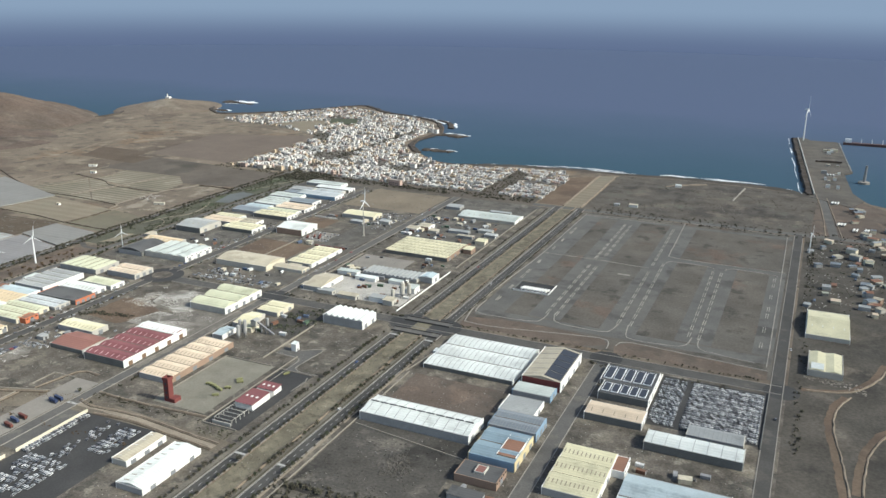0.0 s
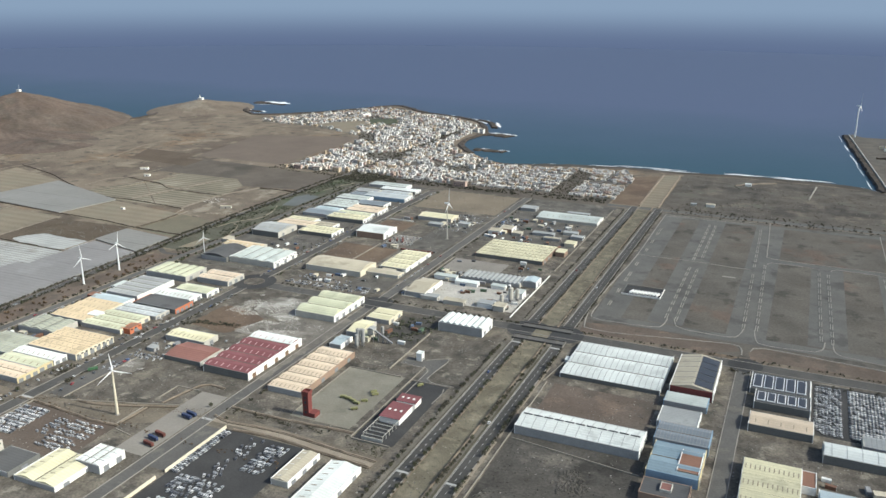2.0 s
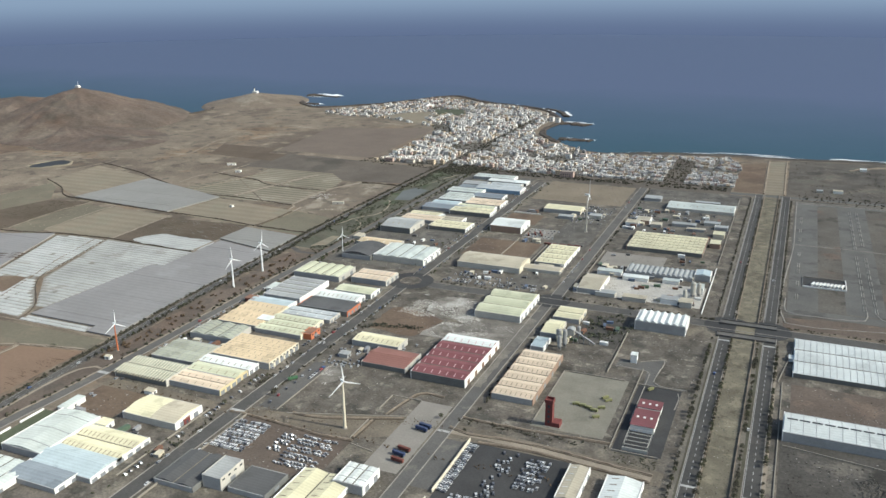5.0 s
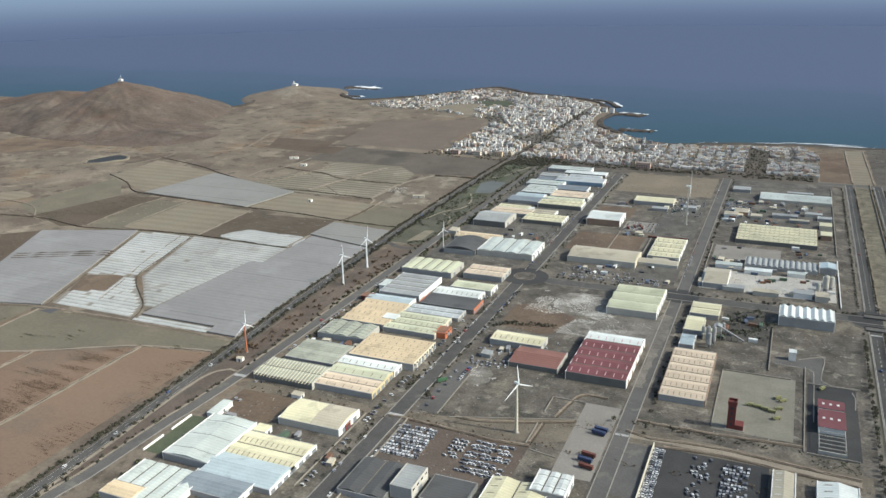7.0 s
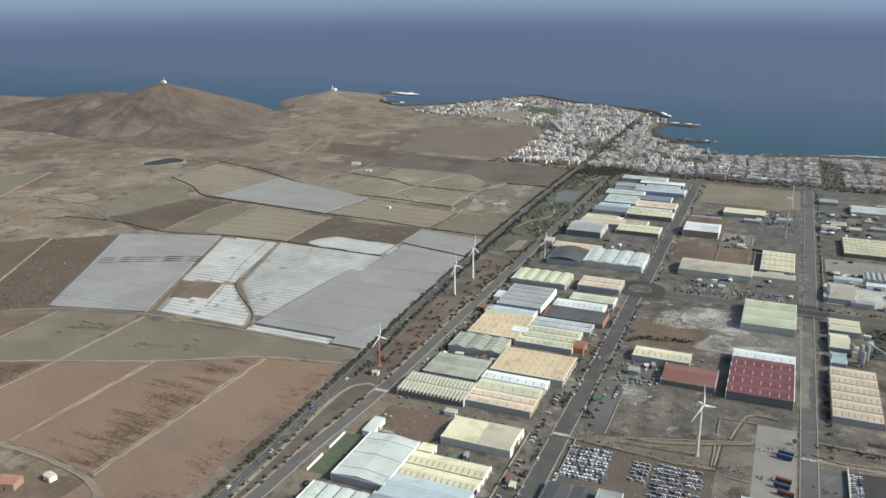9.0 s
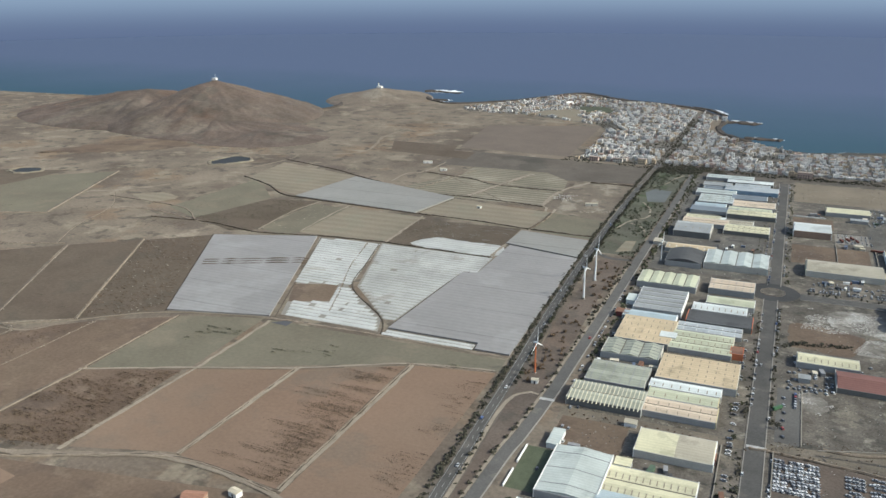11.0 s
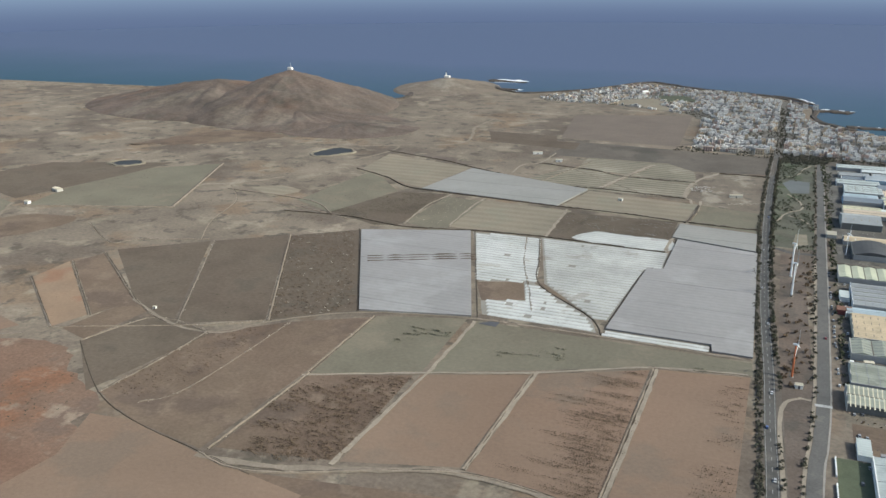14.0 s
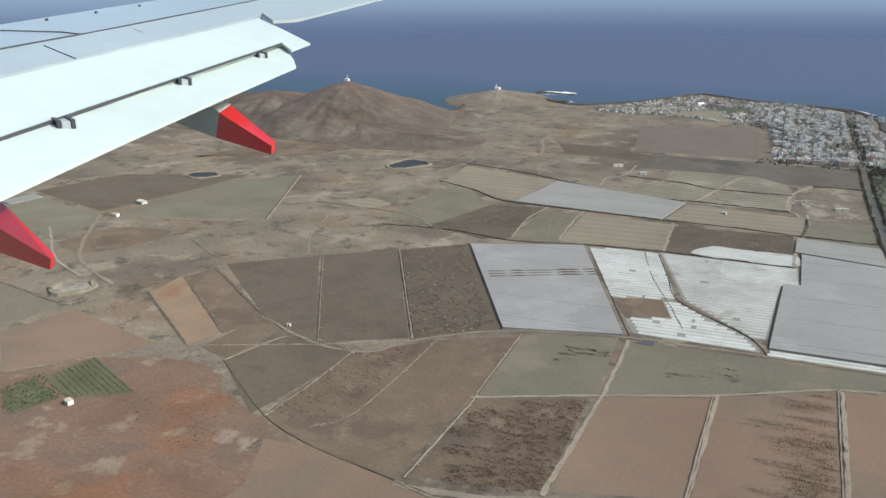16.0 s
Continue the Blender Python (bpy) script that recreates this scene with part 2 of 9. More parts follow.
# grey and dark: real paint on some walls, painted-in shade on shed ends
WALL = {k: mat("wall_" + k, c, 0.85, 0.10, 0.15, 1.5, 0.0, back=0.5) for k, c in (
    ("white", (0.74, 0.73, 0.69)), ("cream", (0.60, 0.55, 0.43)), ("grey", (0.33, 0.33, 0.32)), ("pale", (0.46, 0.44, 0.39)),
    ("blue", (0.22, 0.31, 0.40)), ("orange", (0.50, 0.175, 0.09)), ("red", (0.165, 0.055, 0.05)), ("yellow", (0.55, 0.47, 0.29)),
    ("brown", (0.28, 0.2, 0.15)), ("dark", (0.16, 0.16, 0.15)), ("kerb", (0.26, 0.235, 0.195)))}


def water_material():
    m = bpy.data.materials.new("sea_water")
    m.use_nodes = True
    n, l = m.node_tree.nodes, m.node_tree.links
    b = n["Principled BSDF"]
    geo = n.new("ShaderNodeNewGeometry")
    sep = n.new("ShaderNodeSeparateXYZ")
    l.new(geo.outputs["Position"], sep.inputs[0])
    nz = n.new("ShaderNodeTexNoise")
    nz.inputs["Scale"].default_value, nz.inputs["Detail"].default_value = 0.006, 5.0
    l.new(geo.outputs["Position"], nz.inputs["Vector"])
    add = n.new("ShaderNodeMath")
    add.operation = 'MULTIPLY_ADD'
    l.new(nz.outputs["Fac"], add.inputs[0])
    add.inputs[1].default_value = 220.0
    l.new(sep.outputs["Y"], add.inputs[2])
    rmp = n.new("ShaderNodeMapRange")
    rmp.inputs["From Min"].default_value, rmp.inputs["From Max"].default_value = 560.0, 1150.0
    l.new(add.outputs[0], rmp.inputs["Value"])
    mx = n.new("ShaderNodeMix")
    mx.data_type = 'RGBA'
    # teal shallows; far base colour lifted to hold haze and reflected sky
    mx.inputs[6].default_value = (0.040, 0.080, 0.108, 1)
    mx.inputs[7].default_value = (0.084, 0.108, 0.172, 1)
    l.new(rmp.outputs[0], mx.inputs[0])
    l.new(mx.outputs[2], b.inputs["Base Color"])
    b.inputs["Roughness"].default_value = 0.75
    b.inputs["IOR"].default_value = 1.33
    b.inputs["Specular IOR Level"].default_value = 0.1
    wv = n.new("ShaderNodeTexNoise")
    wv.inputs["Scale"].default_value, wv.inputs["Detail"].default_value = 0.12, 6.0
    l.new(geo.outputs["Position"], wv.inputs["Vector"])
    bp = n.new("ShaderNodeBump")
    bp.inputs["Strength"].default_value, bp.inputs["Distance"].default_value = 0.22, 1.0
    l.new(wv.outputs["Fac"], bp.inputs["Height"])
    l.new(bp.outputs[0], b.inputs["Normal"])
    return m


# ---- mesh helpers ----
def mesh_of(name, verts, faces, material, slots=None):
    me = bpy.data.meshes.new(name)
    me.from_pydata(verts, [], faces)
    for m in (material if isinstance(material, (list, tuple)) else [material]):
        me.materials.append(m)
    if slots:
        me.polygons.foreach_set("material_index", slots)
    me.update()
    return me


class Shape:
    """Gathers boxes, prisms and tubes into one mesh."""

    def __init__(self):
        self.v, self.f, self.s = [], [], []

    def face(self, pts, slot=0):
        k = len(self.v)
        self.v.extend(tuple(p) for p in pts)
        self.f.append(tuple(range(k, k + len(pts))))
        self.s.append(slot)

    def solid(self, rings, slot=0, close=True):
        """Rings of equal length joined side by side, with end caps."""
        k, n = len(self.v), len(rings[0])
        for r in rings:
            self.v.extend(tuple(p) for p in r)
        for i in range(len(rings) - 1):
            for j in range(n):
                a, b = k + i * n + j, k + i * n + (j + 1) % n
                self.f.append((a, b, b + n, a + n))
                self.s.append(slot)
        if close:
            self.f.append(tuple(k + j for j in reversed(range(n))))
            self.f.append(tuple(k + (len(rings) - 1) * n + j for j in range(n)))
            self.s.extend((slot, slot))

    def box(self, x0, x1, y0, y1, z0, z1, slot=0, turn=0.0):
        cx, cy, c, s = (x0 + x1) / 2, (y0 + y1) / 2, math.cos(turn), math.sin(turn)
        base = [(x0, y0), (x1, y0), (x1, y1), (x0, y1)]
        if turn:
            base = [(cx + (x - cx) * c - (y - cy) * s, cy + (x - cx) * s + (y - cy) * c) for x, y in base]
        self.solid([[(x, y, z0) for x, y in base], [(x, y, z1) for x, y in base]], slot)

    def tube(self, a, b, ra, rb, n=10, slot=0):
        a, b = Vector(a), Vector(b)
        d = (b - a).normalized()
        p = d.orthogonal().normalized()
        q = d.cross(p)
        ring = lambda c, r: [c + (p * math.cos(t) + q * math.sin(t)) * r for t in (2 * math.pi * i / n for i in range(n))]
        self.solid([ring(a, ra), ring(b, rb)], slot)

    def clump(self, x, y, z, r, rnd, slot=0, flat=1.0):
        """A small uneven leaf clump of eight faces."""
        t = rnd.random() * 6.28
        k = len(self.v)
        for i in range(4):
            q = r * rnd.uniform(0.6, 1.25)
            self.v.append((x + q * math.cos(t + i * 1.571), y + q * math.sin(t + i * 1.571), z + rnd.uniform(-0.3, 0.3) * r * flat))
        self.v.append((x, y, z + r * flat * rnd.uniform(0.6, 1.1)))
        self.v.append((x, y, z - r * flat * rnd.uniform(0.5, 0.9)))
        for i in range(4):
            j = (i + 1) % 4
            self.f.append((k + i, k + j, k + 4))
            self.f.append((k + j, k + i, k + 5))
            self.s.extend((slot, slot))

    def mesh(self, name, material):
        return mesh_of(name, self.v, self.f, material, self.s if isinstance(material, (list, tuple)) else None)


def part(name, shape, material, parent, label=""):
    ob = new(name, shape if isinstance(shape, bpy.types.Mesh) else shape.mesh(name, material))
    ob.parent = parent
    return tagged(ob, label)


def thing(name, label, category, at=(0, 0, 0), group="", turn=0.0):
    ob = new(name)
    ob.empty_display_size = 0.5
    ob.matrix_basis = pose(*at, 0, 0, turn)
    return tagged(ob, label, category, group)


def setting(name, shape, material, label="", category=""):
    ob = new(name, shape if isinstance(shape, bpy.types.Mesh) else shape.mesh(name, material))
    return tagged(ob, label, category, "", "structure")


def stuff(name, shape, material, label, category):
    ob = new(name, shape.mesh(name, material))
    return tagged(ob, label, category, "", "stuff")


def inside(p, poly):
    x, y = p
    hit = False
    for (x0, y0), (x1, y1) in zip(poly, poly[1:] + poly[:1]):
        if (y0 > y) != (y1 > y) and x < (x1 - x0) * (y - y0) / (y1 - y0) + x0:
            hit = not hit
    return hit


def spans(poly, y):
    """Where a line of constant y runs inside a polygon."""
    xs = sorted((x1 - x0) * (y - y0) / (y1 - y0) + x0 for (x0, y0), (x1, y1) in zip(poly, poly[1:] + poly[:1]) if (y0 > y) != (y1 > y))
    return list(zip(xs[::2], xs[1::2]))


def smooth_line(pts, step=6.0, wobble=0.0, seed=1):
    """A curve through control points, with a little natural unevenness."""
    out, rnd = [], random.Random(seed)
    p = [Vector((*q, 0)) for q in pts]
    for i in range(len(p) - 1):
        a, b, c, d = p[max(i - 1, 0)], p[i], p[i + 1], p[min(i + 2, len(p) - 1)]
        n = max(1, int((c - b).length / step))
        for k in range(n):
            t = k / n
            q = 0.5 * ((2 * b) + (c - a) * t + (2 * a - 5 * b + 4 * c - d) * t * t + (3 * b - a - 3 * c + d) * t ** 3)
            out.append((q.x + rnd.uniform(-wobble, wobble), q.y + rnd.uniform(-wobble, wobble)))
    out.append((p[-1].x, p[-1].y))
    return out


def ribbon(line, width, z, shape=None, ragged=0.0, seed=1):
    sh, rnd = shape or Shape(), random.Random(seed)
    pts = [Vector((*q, z)) for q in line]
    left, right = [], []
    for i, q in enumerate(pts):
        d = (pts[min(i + 1, len(pts) - 1)] - pts[max(i - 1, 0)]).normalized()
        s = Vector((-d.y, d.x, 0))
        w = width[i] if isinstance(width, list) else width
        left.append(q + s * w * (0.5 + rnd.uniform(-ragged, ragged)))
        right.append(q - s * w * (0.5 + rnd.uniform(-ragged, ragged)))
    for i in range(len(pts) - 1):
        sh.face([right[i], right[i + 1], left[i + 1], left[i]])
    return sh


def bank(line, width, height, seed=1, shape=None):
    """A low uneven wall or earth bank along a line."""
    sh, rnd = shape or Shape(), random.Random(seed)
    pts = [Vector((*q, 0)) for q in line]
    rings = []
    for i, q in enumerate(pts):
        d = (pts[min(i + 1, len(pts) - 1)] - pts[max(i - 1, 0)]).normalized()
        s = Vector((-d.y, d.x, 0)) * width * rnd.uniform(0.35, 0.65)
        h = Vector((0, 0, height * rnd.uniform(0.6, 1.3)))
        rings.append([q - s, q + s, q + s * 0.6 + h, q - s * 0.6 + h])
    sh.solid(rings)
    return sh


def flat(pts, z):
    sh = Shape()
    sh.face([(x, y, z) for x, y in pts])
    return sh


def rect(x0, x1, y0, y1, z):
    return flat([(x0, y0), (x1, y0), (x1, y1), (x0, y1)], z)

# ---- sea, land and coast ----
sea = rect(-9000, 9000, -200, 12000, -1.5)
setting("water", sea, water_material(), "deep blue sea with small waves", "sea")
COAST = [(-3200, 420), (-1700, 500), (-1150, 540), (-1000, 545), (-890, 532), (-812, 536), (-800, 556), (-812, 620), (-826, 690), (-795, 742), (-735, 730), (-695, 684), (-650, 668), (-570, 745), (-505, 850),
         (-430, 800), (-360, 775), (-315, 745), (-285, 700), (-266, 655), (-268, 610), (-262, 555), (-228, 505), (-170, 462), (-110, 482),
         (-40, 497), (30, 498), (110, 506), (190, 500), (224, 482), (262, 495), (292, 452), (420, 430), (1500, 470), (3200, 600)]
coast_line = smooth_line(COAST, 12.0, 1.6, 3)
land_ring = [(3200, -2600), (-3200, -2600)]
land = Shape()
ring = [(x, y) for x, y in coast_line] + land_ring
land.solid([[(x, y, -4.0) for x, y in reversed(ring)], [(x, y, 0.0) for x, y in reversed(ring)]])
setting("ground", land, soil, "dry grey-brown volcanic land sloping to the sea", "ground")
shore = [p for p in coast_line if -1200 < p[0] < 230]
setting("beach", ribbon([(x, y - 5) for x, y in shore if x > -160], 13.0, 0.05, ragged=0.12), beach, "dark sand beach along the bay", "beach")
setting("rocky_shore", bank([(x, y - 1) for x, y in shore if x <= -225], 9.0, 1.3, 5), rock, "dark broken coastal rock", "rock")


def surf(line, width, seed, z=-1.38, name="surf"):
    rnd = random.Random(seed)
    line = smooth_line(line, 5.0, 0.5, seed)
    sh, i = Shape(), 0
    while i < len(line) - 3:
        n = rnd.randint(4, 14)
        run = line[i:i + n]
        peak = width * rnd.uniform(0.3, 1.0)
        if len(run) > 2:
            off = rnd.uniform(-0.25, 0.25) * width
            ribbon([(x, y + off) for x, y in run], [0.25 + peak * rnd.uniform(0.4, 1.1) * math.sin(math.pi * (k + 0.3) / (len(run) - 0.4)) for k in range(len(run))], z + 0.004 * rnd.randint(0, 5), sh, 0.25, seed + i)
        i += n - rnd.choice((-3, -1, 0, 1, 2))
    return setting(name, sh, foam, "white breaking surf on the shore", "surf")


surf([(x, y + 8) for x, y in shore if x > -158], 6.0, 1)
surf([(x, y + 15) for x, y in shore if -60 < x < 40], 5.0, 2)
surf([(x, y + 14) for x, y in shore if 60 < x < 190], 6.0, 3)
surf([(x - 2, y + 7) for x, y in shore if -680 < x < -505], 18.0, 4)
surf([(x - 2, y + 13) for x, y in shore if -600 < x < -530], 16.0, 24)
surf([(x, y + 9) for x, y in shore if -820 < x < -690], 12.0, 5)
surf([(x + 4, y + 8) for x, y in shore if -420 < x < -290], 18.0, 6)
surf([(x, y + 6) for x, y in shore if -1100 < x < -850], 4.0, 7)

# breakwaters of the village cove and the reef islets
for i, (line, w) in enumerate(((smooth_line([(-275, 640), (-255, 648), (-224, 640)], 4, 0.6, 2), 20.0),
                               (smooth_line([(-234, 532), (-218, 533), (-194, 531)], 4, 0.8, 3), 14.0),
                               (smooth_line([(-318, 765), (-292, 745), (-270, 700)], 4, 0.8, 4), 9.0))):
    ob = setting("breakwater", bank([(x, y) for x, y in line], w, 1.2, i + 4), rock, "dark rock breakwater in the village cove", "breakwater")
    ob.location.z = -1.0
    surf([(x + 4, y + w * 0.55 + 4) for x, y in line], 9.0, 30 + i)
for i, (x, y, r, wide) in enumerate(((-722, 788, 30, 34), (-697, 700, 18, 10), (-745, 800, 14, 20))):
    line = smooth_line([(x - r, y - 4), (x, y + 2), (x + r, y - 2)], 5, 1.0, i)
    ob = setting("reef", bank(line, 9.0, 1.8, 40 + i), rock, "dark reef islet ringed with foam", "reef")
    ob.location.z = -1.6
    surf([(q[0] + 8, q[1] + wide * 0.55) for q in line], wide, 50 + i)
    surf([(q[0] + 6, q[1] - 6) for q in line], 5.0, 60 + i)


def hill(name, cx, cy, top, rx, ry, seed, label, gullies=1.0, sharp=1.12, material=None):
    """A cone-like hill with gullies, rising out of the plain."""
    n = 120
    verts, faces = [], []
    for j in range(n + 1):
        for i in range(n + 1):
            u, v = i / n * 2 - 1, j / n * 2 - 1
            x, y = cx + u * rx, cy + v * ry
            r = math.hypot(u, v)
            a = math.atan2(v, u)
            base = max(0.0, 1 - r)
            h = base ** sharp
            ridge = noise.noise(Vector((math.cos(a) * 3.2, math.sin(a) * 3.2, seed))) * 0.9 + noise.noise(Vector((math.cos(a) * 9, math.sin(a) * 9, seed + r * 2.5))) * 0.6
            h *= 1 + 0.30 * gullies * ridge * min(1.0, r * 1.6)
            rough = 0.06 * noise.noise(Vector((x * 0.02, y * 0.02, seed))) + 0.035 * noise.noise(Vector((x * 0.055, y * 0.055, seed))) + 0.02 * noise.noise(Vector((x * 0.14, y * 0.14, seed)))
            h += rough * min(1.0, base * 6) * min(1.0, r * 3)
            verts.append((x, y, top * max(h, -0.02) - 0.15 - 2.5 * max(0.0, 1 - base * 14)))
    for j in range(n):
        for i in range(n):
            k = j * (n + 1) + i
            faces.append((k, k + 1, k + n + 2, k + n + 1))
    me = mesh_of(name, verts, faces, material or hill_soil)
    for p in me.polygons:
        p.use_smooth = True
    return setting(name, me, None, label, "hill")


headland_soil = mat("headland_slope", (0.168, 0.140, 0.110), 0.95, 0.2, 0.02, 0.3, 0.6, tint=(0.150, 0.120, 0.094), patches=[((0.235, 0.205, 0.165), 0.012, 0.32), ((0.120, 0.098, 0.080), 0.02, 0.3)])
hill("hill_1", -905, 432, 49, 142, 165, 2.0, "bare brown volcanic hill cut by gullies", 0.45, 1.0)
hill("hill_2", -785, 682, 16, 82, 100, 7.0, "low bare headland rise with pale slopes", 0.5, 1.25, headland_soil)
hill("hill_3", -1015, 425, 33, 200, 150, 11.0, "lower bare shoulder of the volcanic hill", 1.0, 1.0)
hill("hill_4", -850, 352, 13, 135, 95, 17.0, "low folded foot of the bare hill", 1.6, 0.9)
hill("hill_5", -770, 330, 6, 95, 80, 23.0, "low brown rise beside the bare hill", 1.4, 0.9)

# glowing backdrop with painted sea haze, beyond the last water that can be seen
haze = bpy.data.materials.new("painted_sea_haze")
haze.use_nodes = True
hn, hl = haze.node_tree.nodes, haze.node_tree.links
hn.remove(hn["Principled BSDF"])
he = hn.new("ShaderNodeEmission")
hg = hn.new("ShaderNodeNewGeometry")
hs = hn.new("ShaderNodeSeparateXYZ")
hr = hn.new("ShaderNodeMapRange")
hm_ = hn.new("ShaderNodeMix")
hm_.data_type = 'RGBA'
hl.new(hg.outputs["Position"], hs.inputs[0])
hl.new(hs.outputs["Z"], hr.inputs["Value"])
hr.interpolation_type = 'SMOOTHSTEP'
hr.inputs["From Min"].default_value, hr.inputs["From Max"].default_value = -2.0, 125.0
# emission pales with height, as thickening haze would
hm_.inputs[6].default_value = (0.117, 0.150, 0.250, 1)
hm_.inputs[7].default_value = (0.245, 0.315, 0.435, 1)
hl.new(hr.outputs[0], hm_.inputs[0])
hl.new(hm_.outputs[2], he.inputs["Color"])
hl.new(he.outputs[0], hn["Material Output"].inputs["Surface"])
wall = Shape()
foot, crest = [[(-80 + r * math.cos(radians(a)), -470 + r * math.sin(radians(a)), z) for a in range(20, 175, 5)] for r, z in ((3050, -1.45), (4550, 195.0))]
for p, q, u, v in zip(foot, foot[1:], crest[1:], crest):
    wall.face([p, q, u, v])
setting("backdrop", wall, haze, "glowing backdrop painted as sea fading into haze", "backdrop")

# ---- parcels of farmland ----
FIELD_Z = 0.06


FIELD_COUNT = [0]


def field(pts, material, label, z=FIELD_Z, name="field", ragged=0.0):
    FIELD_COUNT[0] += 1
    if ragged or material is soil_red:
        pts = smooth_line(pts + pts[:1], 5.0, ragged or 2.2, FIELD_COUNT[0])[:-1]
    z += 0.0035 * FIELD_COUNT[0] * (1 if z == FIELD_Z else 0.1)
    return setting(name, flat(pts, z), material, label, "field")


field([(-565, -24), (-602, -53), (-535, -180), (-498, -152)], soil_dusk, "abandoned field of brown soil with dry scrub")
field([(-604, -53), (-643, -82), (-577, -202), (-537, -181)], soil_dusk, "dark fallow field")
field([(-645, -83), (-690, -120), (-620, -183), (-578, -203)], soil_dusk, "dark fallow field with a stony border")
field([(-487, -156), (-441, -141), (-439, -205), (-484, -224)], soil_sage, "fallow field with a grey-green cast")
field([(-436, -142), (-303, -141), (-302, -154), (-346, -162), (-392, -184), (-436, -204)], soil_sage, "long fallow field beside the nets")
field([(-485, -226), (-441, -209), (-440, -281), (-486, -290)], soil_brown, "scrubby brown field")
field([(-438, -207), (-393, -189), (-396, -268), (-438, -281)], soil_pink, "ploughed brown field")
field([(-390, -187), (-345, -165), (-346, -274), (-393, -269)], soil_pink, "brown field with dark rows of dead crop")
field([(-341, -163), (-303, -156), (-303, -330), (-345, -300), (-343, -275)], soil_pink, "ploughed brown field beside the highway")
field([(-560, -272), (-555, -206), (-524, -179), (-488, -158), (-487, -226), (-491, -293), (-528, -286)], soil_brown, "large dull brown field")
field([(-606, -236), (-593, -196), (-552, -204), (-565, -274)], soil_dusk, "dark fallow field with stone walls")
field([(-549, -288), (-528, -286), (-492, -295), (-464, -300), (-440, -304), (-446, -340), (-490, -372), (-545, -372), (-538, -316)], soil_pink, "smooth brown field by the track")
field([(-700, -178), (-701, -149), (-627, -210), (-633, -228)], mat("orange_soil", (0.225, 0.155, 0.102), 0.95, 0.12, 0.03, 0.6, 0.3, tint=(0.205, 0.150, 0.106), patches=[((0.215, 0.125, 0.080), 0.025, 0.28)]), "bare orange-brown field")
field([(-698, -148), (-692, -128), (-618, -184), (-625, -209)], soil_brown, "narrow brown field")
field([(-513, 80), (-440, 76), (-443, 9), (-512, 5)], soil_tan, "pale fallow field")
field([(-441, 139), (-355, 127), (-359, 74), (-452, 84)], soil_tan, "tan field with faint rows")
field([(-354, 127), (-307, 117), (-310, 68), (-358, 74)], soil_sage, "striped fallow field by the highway")
field([(-444, 70), (-363, 75), (-362, 4), (-441, 9)], soil_dusk, "dark field with torn plastic")
field([(-502, 156), (-478, 215), (-398, 143), (-441, 143)], soil_stripe, "striped pale field")
field([(-476, 215), (-364, 187), (-366, 143), (-396, 143)], soil_stripe, "striped pale field with white rows")
field([(-362, 236), (-307, 245), (-305, 119), (-353, 130)], soil_mottled, "bare mottled yard by the highway")
field([(-470, 262), (-395, 262), (-370, 238), (-362, 190), (-470, 218)], soil_stripe, "pale striped field")
field([(-510, 262), (-499, 335), (-293, 322), (-300, 250), (-372, 240), (-396, 264)], soil_belt, "wide dark fallow belt before the village")
field([(-292, 312), (-16, 312), (-16, 352), (-292, 350)], soil_belt, "dark ground of a tree belt")
field([(-301, 42), (-275, 42), (-270.5, 312), (-302, 312)], mat("park_lawn", (0.088, 0.092, 0.065), 0.95, 0.25, 0.05, 0.8, 0.4, tint=(0.100, 0.096, 0.074), patches=[((0.10, 0.092, 0.070), 0.03, 0.3), ((0.062, 0.080, 0.042), 0.04, 0.3)]), "green park strip beside the highway")
field([(-540, 500), (-405, 548), (-397, 345), (-520, 350)], mat("brown_plain", (0.142, 0.115, 0.094), 0.95, 0.12, 0.02, 0.4, 0.2), "smooth brown plain beside the village")
field([(-655, 210), (-560, 182), (-570, 97), (-650, 136)], soil_tan, "tan field on the plain")
field([(-640, 136), (-597, 90), (-606, 8), (-637, 36)], soil_tan, "pale bare field")
field([(-608, 9), (-583, 80), (-544, 87), (-545, -4), (-561, -10)], soil_dusk, "dark scrubby field")
field([(-604, 359), (-526, 358), (-519, 330), (-494, 330), (-491, 294), (-582, 304)], soil_dusk, "dark fallow land under the hill")
field([(-626, -228), (-619, -184), (-601, -195), (-606, -234)], soil_brown, "narrow reddish-brown parcel")
field([(-834, -63), (-725, -24), (-781, 114), (-858, 53)], soil_sage, "large fallow field with a sandy bank")
field([(-960, -20), (-935, 60), (-827, 101), (-836, 40), (-858, -50)], soil_dusk, "dark fallow land")
field([(-990, -80), (-955, -28), (-845, -62), (-870, -140)], soil_sage, "green-grey fallow terraces")
field([(-860, -195), (-790, -199), (-732, -212), (-735, -255), (-860, -260)], soil_sage, "pale fallow field")
field([(-760, -285), (-692, -284), (-662, -254), (-612, -242), (-585, -262), (-549, -290), (-612, -352), (-700, -360), (-790, -350)], soil_red, "bare red-brown rough land", 0.03)
field([(-731, -250), (-720, -213), (-649, -233), (-662, -253), (-692, -284)], soil_pink, "bare brown slope", 0.04)
field([(-800, -360), (-560, -292), (-545, -420), (-800, -480)], soil_red, "rough red-brown waste ground", 0.02)
field([(-470, -300), (-345, -278), (-330, -360), (-420, -420), (-490, -360)], soil_brown, "bare brown ground round a farmhouse", 0.02)

